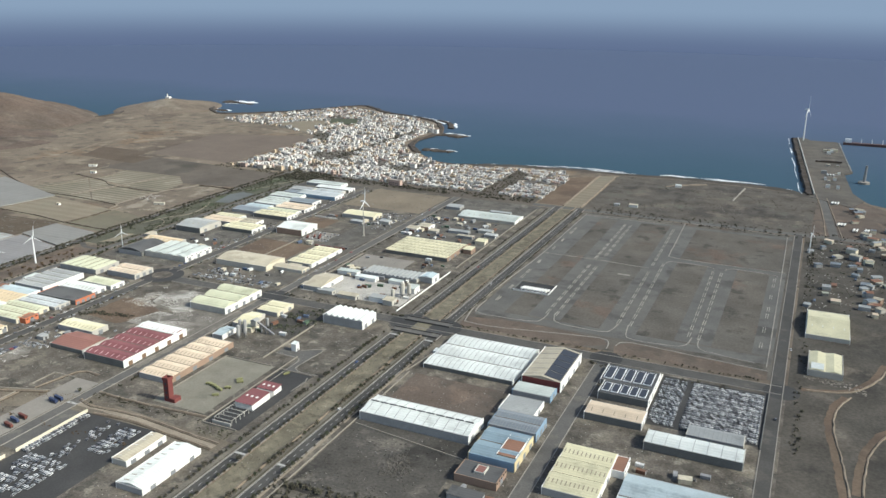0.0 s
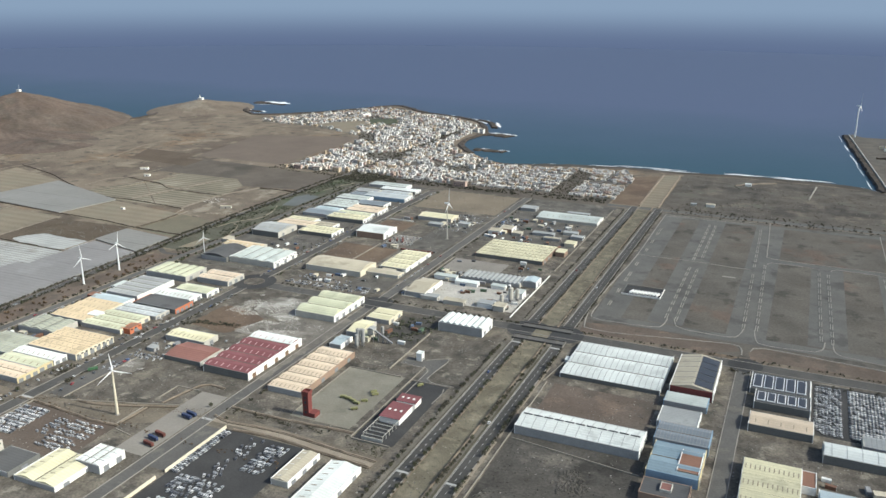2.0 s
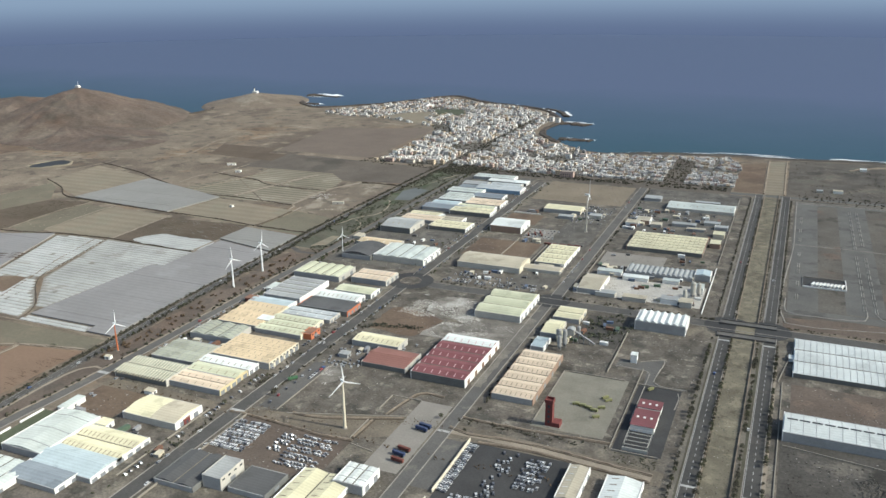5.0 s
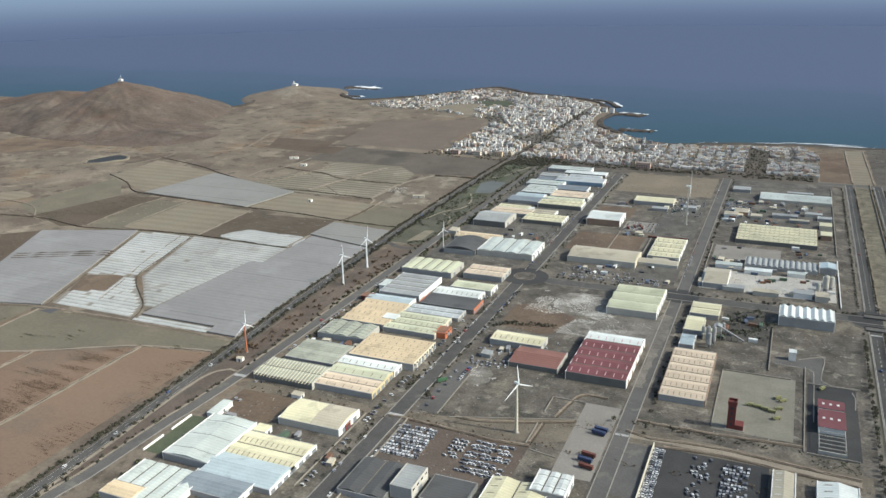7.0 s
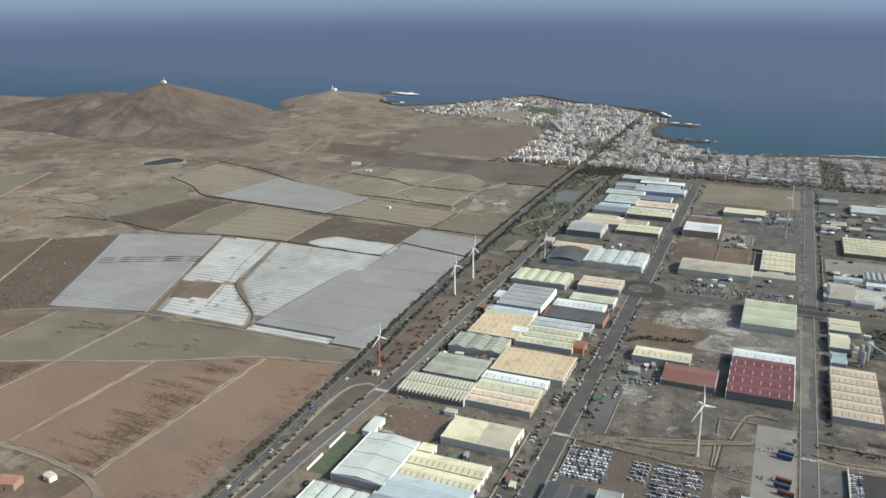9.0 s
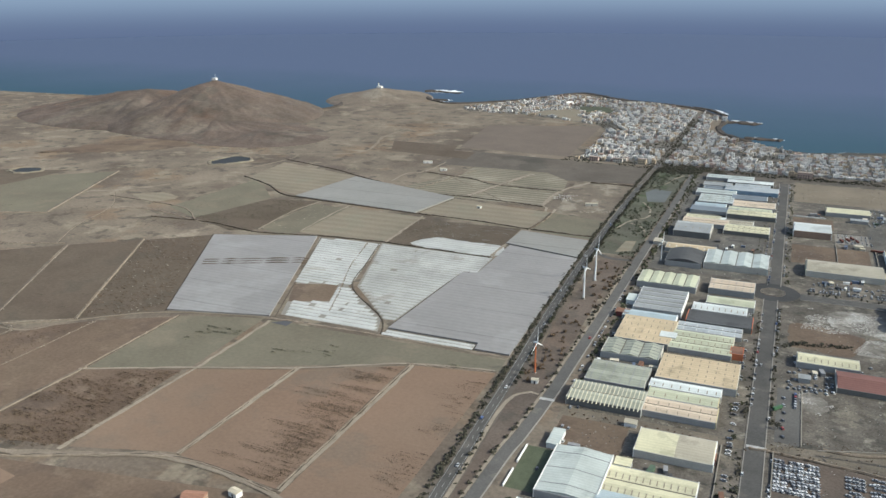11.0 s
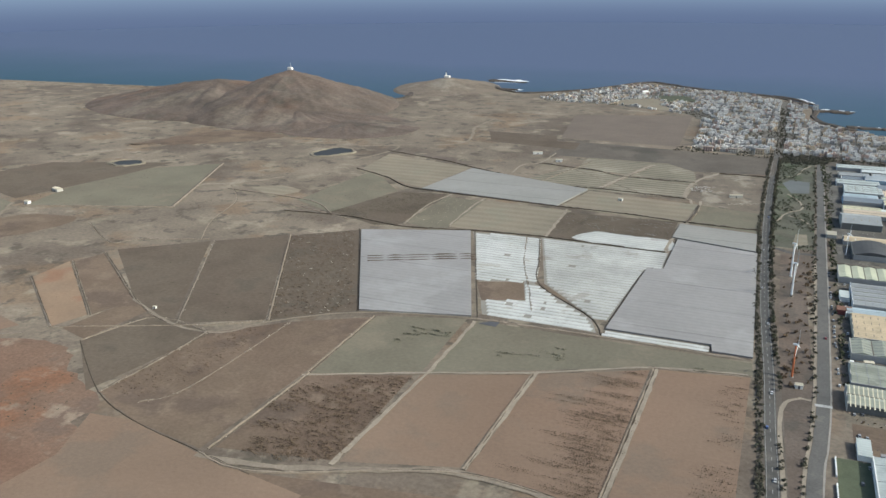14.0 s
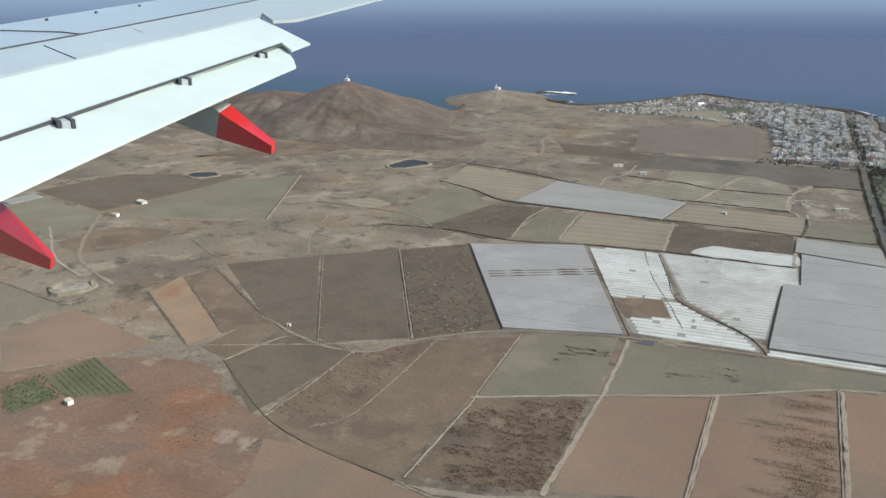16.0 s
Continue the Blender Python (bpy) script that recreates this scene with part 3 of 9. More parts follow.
orchard_soil = mat("orchard_ground", (0.088, 0.092, 0.052), 0.95, 0.2, 0.06, 0.8, 0.3, tint=(0.112, 0.100, 0.064))
field([(-669, -281), (-665, -255), (-622, -277), (-644, -292)], orchard_soil, "green ground of a small orchard")
field([(-674, -299), (-672, -283), (-648, -293), (-655, -312)], orchard_soil, "green vegetable ground")
field([(-825, -126), (-815, -83), (-772, -74), (-768, -101), (-789, -136)], soil_brown, "brown scrub land", ragged=1.0)
field([(-647, 27), (-638, 131), (-617, 117), (-585, 81), (-606, 7)], soil_sage, "pale sage fallow field")
field([(-543, 4), (-542, 79), (-510, 77), (-510, -10)], soil_sage, "pale field with scrub")
field([(-703, 48), (-684, 62), (-659, 52), (-674, 31)], soil_tan, "pale eroded patch", ragged=1.5)
field([(-874, -98), (-861, -63), (-837, -76), (-840, -122)], soil_sage, "small green-grey terrace")
field([(-930, 150), (-850, 190), (-800, 250), (-880, 260)], soil_brown, "bare brown foot of the hill", ragged=5.0)
# plastic mulch rows, each a low tunnel of white sheeting


def row_block(poly, spacing, width, height, label, material, seed, gaps=0.15, slope=0.0):
    crop = thing("covered_crop", label, "crop rows")
    rnd = random.Random(seed)
    ys = [p[1] for p in poly]
    y = min(ys) + spacing * 0.5
    while y < max(ys):
        for x0, x1 in spans(poly, y):
            x = x0 + 0.6
            while x < x1 - 1.5:
                e = x1 - 0.6 if rnd.random() > gaps else min(x1 - 0.6, x + rnd.uniform(8, 30))
                w = width * rnd.uniform(0.95, 1.02)
                sh, rings = Shape(), []
                m = max(2, int((e - x) / 6))
                for i in range(m + 1):
                    t = x + (e - x) * i / m
                    dy = slope * (t - x0) + rnd.uniform(-0.12, 0.12)
                    rings.append([(t, y + dy - w / 2, 0.02), (t, y + dy - w * 0.3, height), (t, y + dy + w * 0.3, height * 1.05), (t, y + dy + w / 2, 0.02)])
                sh.solid(rings)
                part("tunnel", sh, material, crop)
                x = e + rnd.uniform(1.0, 5.0)
        y += spacing
    return crop


field([(-490, 0), (-447, 4), (-423, -80), (-382, -118), (-376, -134), (-436, -133)], sheeting, "dusty sheeting between white crop rows", 0.03)
field([(-455, -89), (-430, -79), (-421, -106), (-443, -115)], soil_brown, "bare brown patch among white crop rows", 0.04)
field([(-443, 5), (-360, 3), (-359, -28), (-368, -32), (-373, -116), (-380, -118), (-418, -78)], sheeting, "dusty sheeting between plastic rows", 0.03)
row_block([(-488, -1), (-443, 4), (-431, -40), (-422, -78), (-457, -86)], 4.2, 3.80, 0.3, "rows of white crop plastic with bare gaps", plastic, 5, 0.15)
row_block([(-428, -84), (-421, -82), (-384, -118), (-377, -133), (-434, -131), (-441, -114), (-421, -106)], 4.2, 3.92, 0.3,
          "torn rows of white crop plastic", plastic, 6, 0.5)
row_block([(-442, 4), (-360, 3), (-359.4, -28.4), (-368.6, -31.5), (-374, -116), (-381, -117), (-417, -77)], 4.0, 3.7, 0.3,
          "rows of dusty white crop plastic following the field", plastic_dirty, 7, 0.12)
row_block([(-414, 31), (-361, 27), (-361, 6), (-421, 12)], 4.0, 3.97, 0.25, "strip of white crop plastic in a dark field", plastic, 8, 0.05)
row_block([(-372, -129), (-322, -129), (-322, -136.4), (-374, -136.4)], 3.4, 3.2, 0.3, "white plastic edge rows beside the nets", plastic, 9, 0.0)


def clip_y(poly, lo, hi):
    """The part of a polygon between two values of y."""
    for keep, at in ((1, lo), (-1, hi)):
        out = []
        for (x0, y0), (x1, y1) in zip(poly, poly[1:] + poly[:1]):
            a, b = (y0 - at) * keep >= 0, (y1 - at) * keep >= 0
            if a:
                out.append((x0, y0))
            if a != b:
                t = (at - y0) / (y1 - y0)
                out.append((x0 + (x1 - x0) * t, at))
        poly = out
    return poly


def net_house(pts, height, material, label, cuts=()):
    ob = thing("shade_net_house", label, "greenhouse")
    if sum(a[0] * b[1] - a[1] * b[0] for a, b in zip(pts, pts[1:] + pts[:1])) < 0:
        pts = pts[::-1]
    lo, hi = min(p[1] for p in pts), max(p[1] for p in pts)
    n = max(2, round((hi - lo) / 16.0))
    for i in range(n):
        a, b = lo + (hi - lo) * i / n, lo + (hi - lo) * (i + 1) / n
        strip = clip_y(pts, a + 0.03, b - 0.03)
        if len(strip) > 2:
            sh = Shape()
            sh.solid([[(x, y, 0.0) for x, y in strip], [(x, y, height + 0.06 * (i % 2)) for x, y in strip]])
            part("net_panel", sh, material, ob)
    for a, b in cuts:
        part("seam", bank([(a[0] + (b[0] - a[0]) * i / 12, a[1] + (b[1] - a[1]) * i / 12) for i in range(13)], 1.0, height + 0.4, 3), soil_dull, ob, "brown seam between the sheets")
    return ob


net_house([(-498, -152), (-440, -138), (-492, 0), (-563, -25)], 0.9, net_grey, "lavender-grey shade net over a crop",
          (((-533, -74), (-472, -45)), ((-531, -78), (-470, -49)), ((-529, -82), (-468, -53))))
net_house([(-372.5, -128.5), (-322, -128.5), (-321, -136), (-303, -136), (-308, 21), (-358, 32), (-358.4, -29.4), (-367.8, -32.5)], 0.9, net_grey, "broad lavender-grey shade net beside the highway")
net_house([(-362, 36), (-309, 24), (-310, 63), (-361, 69)], 0.9, net_pale, "pale grey shade net by the highway")
net_house([(-570, 95), (-557, 178), (-443, 141), (-454, 84)], 0.9, net_pale, "pale grey shade net in the middle of the plain")
net_house([(-955, -58), (-951, -30), (-935, -34), (-940, -62)], 0.8, net_pale, "small pale shade net among terraces")

field([(-424, 12), (-414, 31), (-390, 30), (-362, 28), (-362, 6), (-422, 8)], plastic_dirty, "torn pale sheeting left on a field", ragged=1.2)

# ditches, walls and tracks between the parcels
WALLS = []


def divide(kind, line, width, height):
    """A ditch or a stone wall between two parcels."""
    WALLS.append((kind, line, width, height))


divide("ditch", [(-655, 142), (-613, 120), (-589, 100), (-566, 93), (-492, 87), (-452, 84), (-401, 82), (-356, 76), (-308, 74)], 4.0, 1.3)
divide("ditch", [(-662, 223), (-591, 200), (-550, 180), (-478, 151), (-426, 148), (-366, 142)], 3.6, 1.2)
divide("ditch", [(-640, -2), (-590, 2), (-541, -6), (-489, 3), (-444, 7)], 3.4, 1.2)
divide("ditch", [(-444, 7), (-362, 3)], 2.8, 1.2)
divide("ditch", [(-444, 4), (-432, -40), (-420, -80), (-383, -116), (-373, -136)], 3.2, 0.7)
divide("ditch", [(-350, 3), (-330, 5), (-306, 1)], 2.0, 0.8)
divide("ditch", [(-373, -118), (-368, -33), (-358, -29), (-360, 70)], 1.8, 0.6)
divide("ditch", [(-438, -139), (-374, -137), (-303, -137)], 2.0, 0.5)
divide("ditch", [(-498, -154), (-566, -22)], 1.6, 0.5)
divide("ditch", [(-437, -137), (-490, 3)], 2.0, 0.5)
divide("ditch", [(-490, -294), (-463, -297), (-395, -271), (-344, -276)], 1.8, 0.6)
divide("ditch", [(-392, -186), (-394, -269)], 1.5, 0.5)
divide("ditch", [(-343, -163), (-345, -274)], 1.5, 0.5)
divide("ditch", [(-346, -162), (-303, -155)], 1.6, 0.5)
divide("ditch", [(-834, -63), (-725, -24)], 2.0, 0.7)
divide("ditch", [(-507, 224), (-482, 218), (-452, 212), (-427, 199), (-365, 198)], 3.4, 1.1)
divide("ditch", [(-605, 5), (-640, 30), (-720, 38)], 2.0, 0.5)
divide("stone", [(-603, -52), (-535, -181)], 2.2, 0.8)
divide("stone", [(-643, -82), (-576, -202)], 1.6, 0.6)
divide("stone", [(-693, -128), (-619, -184)], 1.8, 0.8)
divide("stone", [(-700, -148), (-626, -210)], 1.4, 0.6)
divide("stone", [(-702, -178), (-633, -229)], 1.4, 0.6)
divide("stone", [(-485, -224), (-488, -292)], 1.6, 0.6)
divide("stone", [(-633, -229), (-565, -200)], 1.4, 0.6)
divide("stone", [(-725, -24), (-781, 114)], 2.6, 1.0)
divide("stone", [(-487, -156), (-486, -224)], 1.6, 0.6)
divide("stone", [(-618, -184), (-577, -203), (-536, -182)], 1.2, 0.5)
divide("ditch", [(-682, 10), (-660, 15), (-640, 13), (-605, 4), (-584, -3)], 2.0, 0.5)
divide("stone", [(-752, -80), (-706, -110), (-692, -98), (-648, -80)], 1.4, 0.4)
divide("ditch", [(-725, 50), (-691, 10), (-674, -43), (-653, -82)], 1.4, 0.3)
divide("stone", [(-433, 152), (-409, 243)], 2.2, 0.5)
divide("stone", [(-486, 158), (-463, 247)], 1.8, 0.5)
divide("ditch", [(-452, 2), (-439, -47), (-426, -82), (-413, -119)], 1.2, 0.5)
divide("stone", [(-559, -273), (-556, -240), (-555, -204)], 1.3, 0.6)
divide("stone", [(-537, -273), (-526, -255), (-523, -179)], 0.8, 0.3)
divide("stone", [(-606, -236), (-592, -200), (-556, -204)], 1.2, 0.4)
divide("stone", [(-692, -284), (-662, -254), (-640, -240)], 1.6, 0.5)
divide("stone", [(-793, -197), (-730, -212)], 2.0, 0.6)
divide("ditch", [(-464, -300), (-492, -294), (-528, -286), (-560, -272), (-606, -236)], 1.6, 0.5)


def beside(line, d):
    """The same line moved sideways by d."""
    out = []
    for i, (x, y) in enumerate(line):
        a, b = line[max(0, i - 1)], line[min(len(line) - 1, i + 1)]
        n = math.hypot(b[0] - a[0], b[1] - a[1]) or 1.0
        out.append((x - (b[1] - a[1]) / n * d, y + (b[0] - a[0]) / n * d))
    return out


for i, (kind, line, w, h) in enumerate(WALLS):
    ln = smooth_line(line, 3.0, 0.14, i)
    if kind == "ditch":
        setting("ditch_bank", bank(ln, w * 0.30, h * 0.6, i), dark_bank, "dark overgrown ditch bank between fields", "ditch")
        if i not in (0, 1, 2, 3, 4, 5, 6, 8, 9, 15, len(WALLS) - 1):
            setting("spoil_bank", bank(beside(ln, -w * 0.42), w * 0.6, h * 0.8, i + 40), pale_bank, "pale spoil bank along a ditch", "bank")
    else:
        setting("stone_wall", bank(ln, w * 0.42, h * 0.8, i), pale_bank if i % 3 else stone_wall, "low dry-stone field wall", "wall")
        setting("ditch_bank", bank(beside(ln, w * 0.5), w * 0.36, h * 0.4, i + 80), dark_bank, "dark weedy ditch beside a field wall", "ditch")
TRACKS = []


def farm_track(line, width):
    """A dirt track between the fields."""
    TRACKS.append((line, width))


farm_track([(-620, -184), (-577, -203), (-548, -203), (-534, -183), (-497, -155), (-437, -140), (-373, -138), (-303, -139)], 1.5)
farm_track([(-436, -143), (-436, -200), (-440, -284)], 1.9)
farm_track([(-391, -187), (-394, -269)], 1.7)
farm_track([(-342, -163), (-344, -275)], 1.7)
farm_track([(-490, -297), (-463, -294), (-427, -283), (-395, -272), (-344, -278), (-318, -300), (-303, -340)], 3.2)
farm_track([(-700, 232), (-664, 251), (-611, 279), (-611, 323), (-626, 373), (-624, 441)], 3.5)
farm_track([(-675, 165), (-659, 226), (-664, 251)], 2.4)
farm_track([(-850, -60), (-790, -140), (-730, -175)], 2.4)
farm_track([(-749, 41), (-731, 52), (-714, 69), (-699, 90)], 2.0)
farm_track([(-860, -98), (-800, -150), (-757, -172)], 1.8)
farm_track([(-441, 8), (-444, 78)], 2.0)
farm_track([(-487, -227), (-460, -215), (-439, -206), (-390, -186), (-346, -163), (-304, -154)], 1.5)
farm_track([(-435, 153), (-426, 189), (-412, 240), (-406, 252)], 3.2)
farm_track([(-362, 6), (-362, 27), (-357, 77), (-354, 110), (-354, 138)], 2.4)
farm_track([(-397, 143), (-366, 143), (-360, 128)], 2.0)
farm_track([(-366, 142), (-368, 174), (-363, 208), (-349, 239)], 3.0)
farm_track([(-511, 8), (-513, 60), (-512, 86)], 1.4)
farm_track([(-542, 0), (-546, 50), (-541, 88)], 1.4)
farm_track([(-519, 176), (-519, 211), (-507, 224), (-504, 271)], 1.8)
setting("ditch_bank", bank(smooth_line([(-358, 74), (-354, 100), (-354, 123)], 3.0, 0.3, 8), 2.0, 1.0, 8), dark_bank, "dark overgrown ditch bank between fields", "ditch")
setting("ditch_bank", bank(smooth_line([(-349, 238), (-330, 240), (-307, 238)], 3.0, 0.3, 9), 1.8, 1.0, 9), dark_bank, "dark overgrown ditch bank between fields", "ditch")
for i, (line, w) in enumerate(TRACKS):
    setting("dirt_track", ribbon(smooth_line(line, 5.0, 0.3, i + 70), w, 0.25 + 0.004 * i, ragged=0.22, seed=i), dirt_dull if i in (0, 4, 5, 6, 7) else dirt_pale, "pale dirt farm track", "track")

for pts, label in (([(-729, 185), (-721, 215), (-705, 218), (-690, 202), (-700, 186), (-716, 172)], "dark irrigation pond with sandy banks"),
                   ([(-883, 75), (-879, 92), (-862, 96), (-850, 86), (-862, 70)], "half-dry dark pond")):
    setting("pond", flat(smooth_line(pts + pts[:1], 4, 0.5, 2)[:-1], 0.27), water_dark, label, "pond")
    setting("pond_bank", bank(smooth_line(pts + pts[:1], 4, 0.6, 2), 4.0, 1.0, 5), soil_tan, "sandy pond bank", "bank")
pit = smooth_line([(-756, -196), (-757, -182), (-742, -178), (-735, -188), (-744, -201), (-756, -196)], 3, 0.5, 3)
setting("pit_rim", bank(pit, 4.0, 1.4, 5), soil_tan, "pale rim of a dry pit", "bank")
setting("dry_pit", flat(pit[:-1], 0.14), rubble_ground, "pale dry pit floor", "pit")

setting("tarpaulin", flat([(-434, -145), (-429, -140.5), (-424, -139.5), (-424, -146)], 0.22), net_dark, "dark sheet spread at a field corner", "sheet")

# ---- roads of the estate ----
def road(name, x0, x1, y0, y1, material=None, z=0.14, label="grey asphalt road", kerbs=True):
    ob = setting(name, rect(x0, x1, y0, y1, z), material or asphalt, label, "road")
    if kerbs:
        long_y = (y1 - y0) > (x1 - x0)
        for side in (0, 1):
            sh = Shape()
            if long_y:
                x = x0 - 0.45 if side == 0 else x1 + 0.05
                sh.box(x, x + 0.4, y0, y1, 0.0, 0.28)
            else:
                y = y0 - 0.45 if side == 0 else y1 + 0.05
                sh.box(x0, x1, y, y + 0.4, 0.0, 0.28)
            part("kerb", sh, kerbstone, ob)
    return ob


estate = setting("estate_ground", rect(-264, 38, -330, 312, 0.03), soil_dark, "dark grey-brown ground of the industrial estate", "ground")
setting("east_ground", rect(38, 232, -260, 8, 0.03), soil_dark, "dark bare ground between warehouses", "ground")
HIGHWAY = smooth_line([(-278, -2000), (-284, -600), (-288, -400), (-291, -255), (-293.5, -200), (-295.6, -150), (-301, -53), (-305, 90), (-305.6, 235), (-304, 345)], 6.0)
SERVICE = smooth_line([(-292, -2000), (-286, -500), (-278.8, -250), (-276.0, -205), (-274.0, -168), (-272.6, -95), (-271.6, -32), (-270.6, 53), (-266.8, 312)], 6.0)


def across(line, y):
    """Where a road line that runs north crosses the given y."""
    for (x0, y0), (x1, y1) in zip(line, line[1:]):
        if y0 <= y < y1:
            return x0 + (x1 - x0) * (y - y0) / (y1 - y0)
    return line[-1][0]


setting("verge", ribbon([((across(HIGHWAY, y) + across(SERVICE, y)) / 2, y) for y in range(-560, 34, 6)], 14.0, 0.04), soil_dull, "dry brown verge with low shrubs", "verge")
setting("verge", ribbon(beside(HIGHWAY, 3.6), 3.4, 0.08, ragged=0.1), soil_belt, "dark verge strip under the highway hedge", "verge")
setting("verge", ribbon(beside(HIGHWAY, -3.4), 3.0, 0.084, ragged=0.1), soil_belt, "dark verge strip under the highway hedge", "verge")
setting("road_1", ribbon(HIGHWAY, 4.8, 0.14), asphalt_mid, "two-lane highway between hedges", "road")
for d in (1.95, -1.95):
    setting("lane_marking", ribbon(beside(HIGHWAY, d), 0.12, 0.17), marking, "worn white edge line of the highway", "marking")
lane = Shape()
for y in range(-600, 340, 7):
    ribbon([(across(HIGHWAY, y), y), (across(HIGHWAY, y + 2.6), y + 2.6)], 0.14, 0.172, lane)
setting("lane_marking", lane, marking, "worn white lane dashes", "marking")
setting("service_track", ribbon(smooth_line([(-284.5, -560), (-286, -330), (-287.4, -253), (-290.0, -202), (-289.7, -179), (-286.7, -171), (-282.5, -167.6), (-278.6, -168.4)], 4, 0.1), 1.7, 0.12, ragged=0.08), dirt_pale, "pale dirt shoulder that turns off the highway", "track")
setting("road_2", ribbon(SERVICE, 5.2, 0.148), asphalt_old, "grey service road of the estate", "road")
setting("kerb_strip", ribbon([p for p in beside(SERVICE, 3.4) if -560 < p[1] < 20], 1.3, 0.13, ragged=0.08), dirt_pale, "pale dirt strip beside the service road", "verge")
setting("kerb_strip", ribbon([p for p in beside(SERVICE, -3.0) if -560 < p[1] < 300], 0.7, 0.13, ragged=0.1), kerbstone, "pale kerb of the service road", "kerb")
setting("crossing", flat([(-277.2, -172.6), (-270.6, -172.4), (-270.6, -170.2), (-277.2, -170.4)], 0.176), marking, "worn pale crossing on the service road", "marking")
setting("road_13", ribbon(smooth_line([(-304, 36), (-297, 38), (-288, 32), (-272, 33)], 3), 4.0, 0.146), asphalt_mid, "short link road between highway and estate", "road")
road("road_3", -191.2, -184.2, -900, -7, asphalt_mid, 0.14, "wide avenue with parked cars")
road("road_3", -190.2, -183.2, 17, 300, asphalt_mid, 0.14, "wide avenue with parked cars")
road("road_4", -96, -90, -900, -3, asphalt_old, 0.14, "straight inner street of the estate")
road("road_5", -94.6, -88.2, 13, 312, asphalt_old, 0.14, "straight inner street of the estate")
road("road_6", 6.6, 12.4, -2000, -6, asphalt_wide, 0.14, "avenue beside the dry channel")
road("road_6", 6.0, 11.8, 16, 320, asphalt_wide, 0.14, "avenue beside the dry channel")
road("road_7", 29.2, 35.2, -2000, -6, asphalt_wide, 0.14, "avenue beside the dry channel")
road("road_7", 28.0, 34.0, 16, 320, asphalt_wide, 0.14, "avenue beside the dry channel")
road("road_8", -172, 222, -1, 8, asphalt_mid, 0.145, "cross avenue of the estate")
road("road_9", 127.5, 134, -260, -3, asphalt_old, 0.14, "side street between warehouses")
road("road_10", 216.8, 222.6, -260, 318, asphalt_wide, 0.14, "road along the paved plots")
road("road_11", -400, 300, 314, 323, asphalt_old, 0.138, "road below the village", False)
setting("dirt_strip", flat([(-266, -186), (-190, -181), (-128, -180), (-97, -165), (-84, -163), (0, -167), (0, -157), (-84, -152), (-114, -155), (-164, -171), (-188, -175), (-266, -174)], 0.045), mat("ochre_dirt", (0.165, 0.140, 0.107), 0.95, 0.25, 0.08, 1.0, 0.3, tint=(0.13, 0.111, 0.087)), "ochre dirt strip with dry weeds", "track")


def disc(x, y, r, z, n=36):
    return flat([(x + r * math.cos(2 * math.pi * i / n), y + r * math.sin(2 * math.pi * i / n)) for i in range(n)], z)


for i, (x, y, r) in enumerate(((-187, 6, 15), (-92, 5, 11), (10, 4, 13), (30, 4, 13), (131, 4, 9), (222, 2, 9))):
    setting("roundabout", disc(x, y, r, 0.150 + 0.003 * i), asphalt, "asphalt junction of two avenues", "road")
    if i in (0,):
        setting("traffic_island", disc(x, y, r * 0.42, 0.35), soil_dark, "planted island of a roundabout", "traffic island")
        sh = Shape()
        ring_a = [(x + r * 0.45 * math.cos(a), y + r * 0.45 * math.sin(a)) for a in (2 * math.pi * k / 36 for k in range(37))]
        setting("island_kerb", bank(ring_a, 0.5, 0.3, 4), stone_wall, "pale kerb of a roundabout", "kerb")

# dry channel: banks, bed and the two bridges
for y0, y1 in ((-2000, -12), (12, 325)):
    setting("channel_bed", rect(13.6, 24.8, y0, y1, 0.10), drygrass, "dry grassy bed of a storm channel", "channel")
    for x, h in ((13.1, 0.3), (24.8, 0.9)):
        sh = Shape()
        sh.box(x, x + 0.5, y0, y1, 0, h)
        setting("channel_wall", sh, pale_bank if h < 1 else stone_wall, "low stone wall of the storm channel", "wall")
setting("channel_bed", rect(14, 24, -6, 6, 0.17), drygrass, "dry grass between two road bridges", "channel")
for y in (-9.5, 8.5):
    sh = Shape()
    sh.box(5, 35, y - 2.6, y + 2.6, 0.05, 0.55)
    sh.box(5, 35, y - 2.9, y - 2.6, 0.05, 1.1)
    sh.box(5, 35, y + 2.6, y + 2.9, 0.05, 1.1)
    setting("bridge", sh, asphalt_old, "short road bridge over the dry channel", "bridge")
setting("channel_bed", flat([(12, 325), (30, 325), (28, 478), (9, 472)], 0.08), soil_tan, "bare bed of the channel running to the sea", "channel")

# lane dashes
def dashes(x0, y0, x1, y1, step, length, width):
    sh = Shape()
    d = Vector((x1 - x0, y1 - y0, 0))
    n = int(d.length / step)
    d.normalize()
    s = Vector((-d.y, d.x, 0)) * width / 2
    for i in range(n):
        a = Vector((x0, y0, 0.175)) + d * step * i
        b = a + d * length
        sh.face([a - s, b - s, b + s, a + s])
    return sh


for x, shift in ((9.5, -0.6), (32.2, -1.2)):
    for y0, y1 in ((-420, -16), (20, 316)):
        setting("lane_marking", dashes(x + (shift if y0 > 0 else 0.0), y0, x + (shift if y0 > 0 else 0.0), y1, 5.0, 2.0, 0.26), marking, "worn white lane dashes", "marking")
for x, y0, y1 in ((6.75, -420, -16), (29.4, -420, -16), (6.15, 20, 316), (28.2, 20, 316)):
    setting("edge_line", rect(x, x + 0.22, y0, y1, 0.176), marking, "worn white edge line of an avenue", "marking")


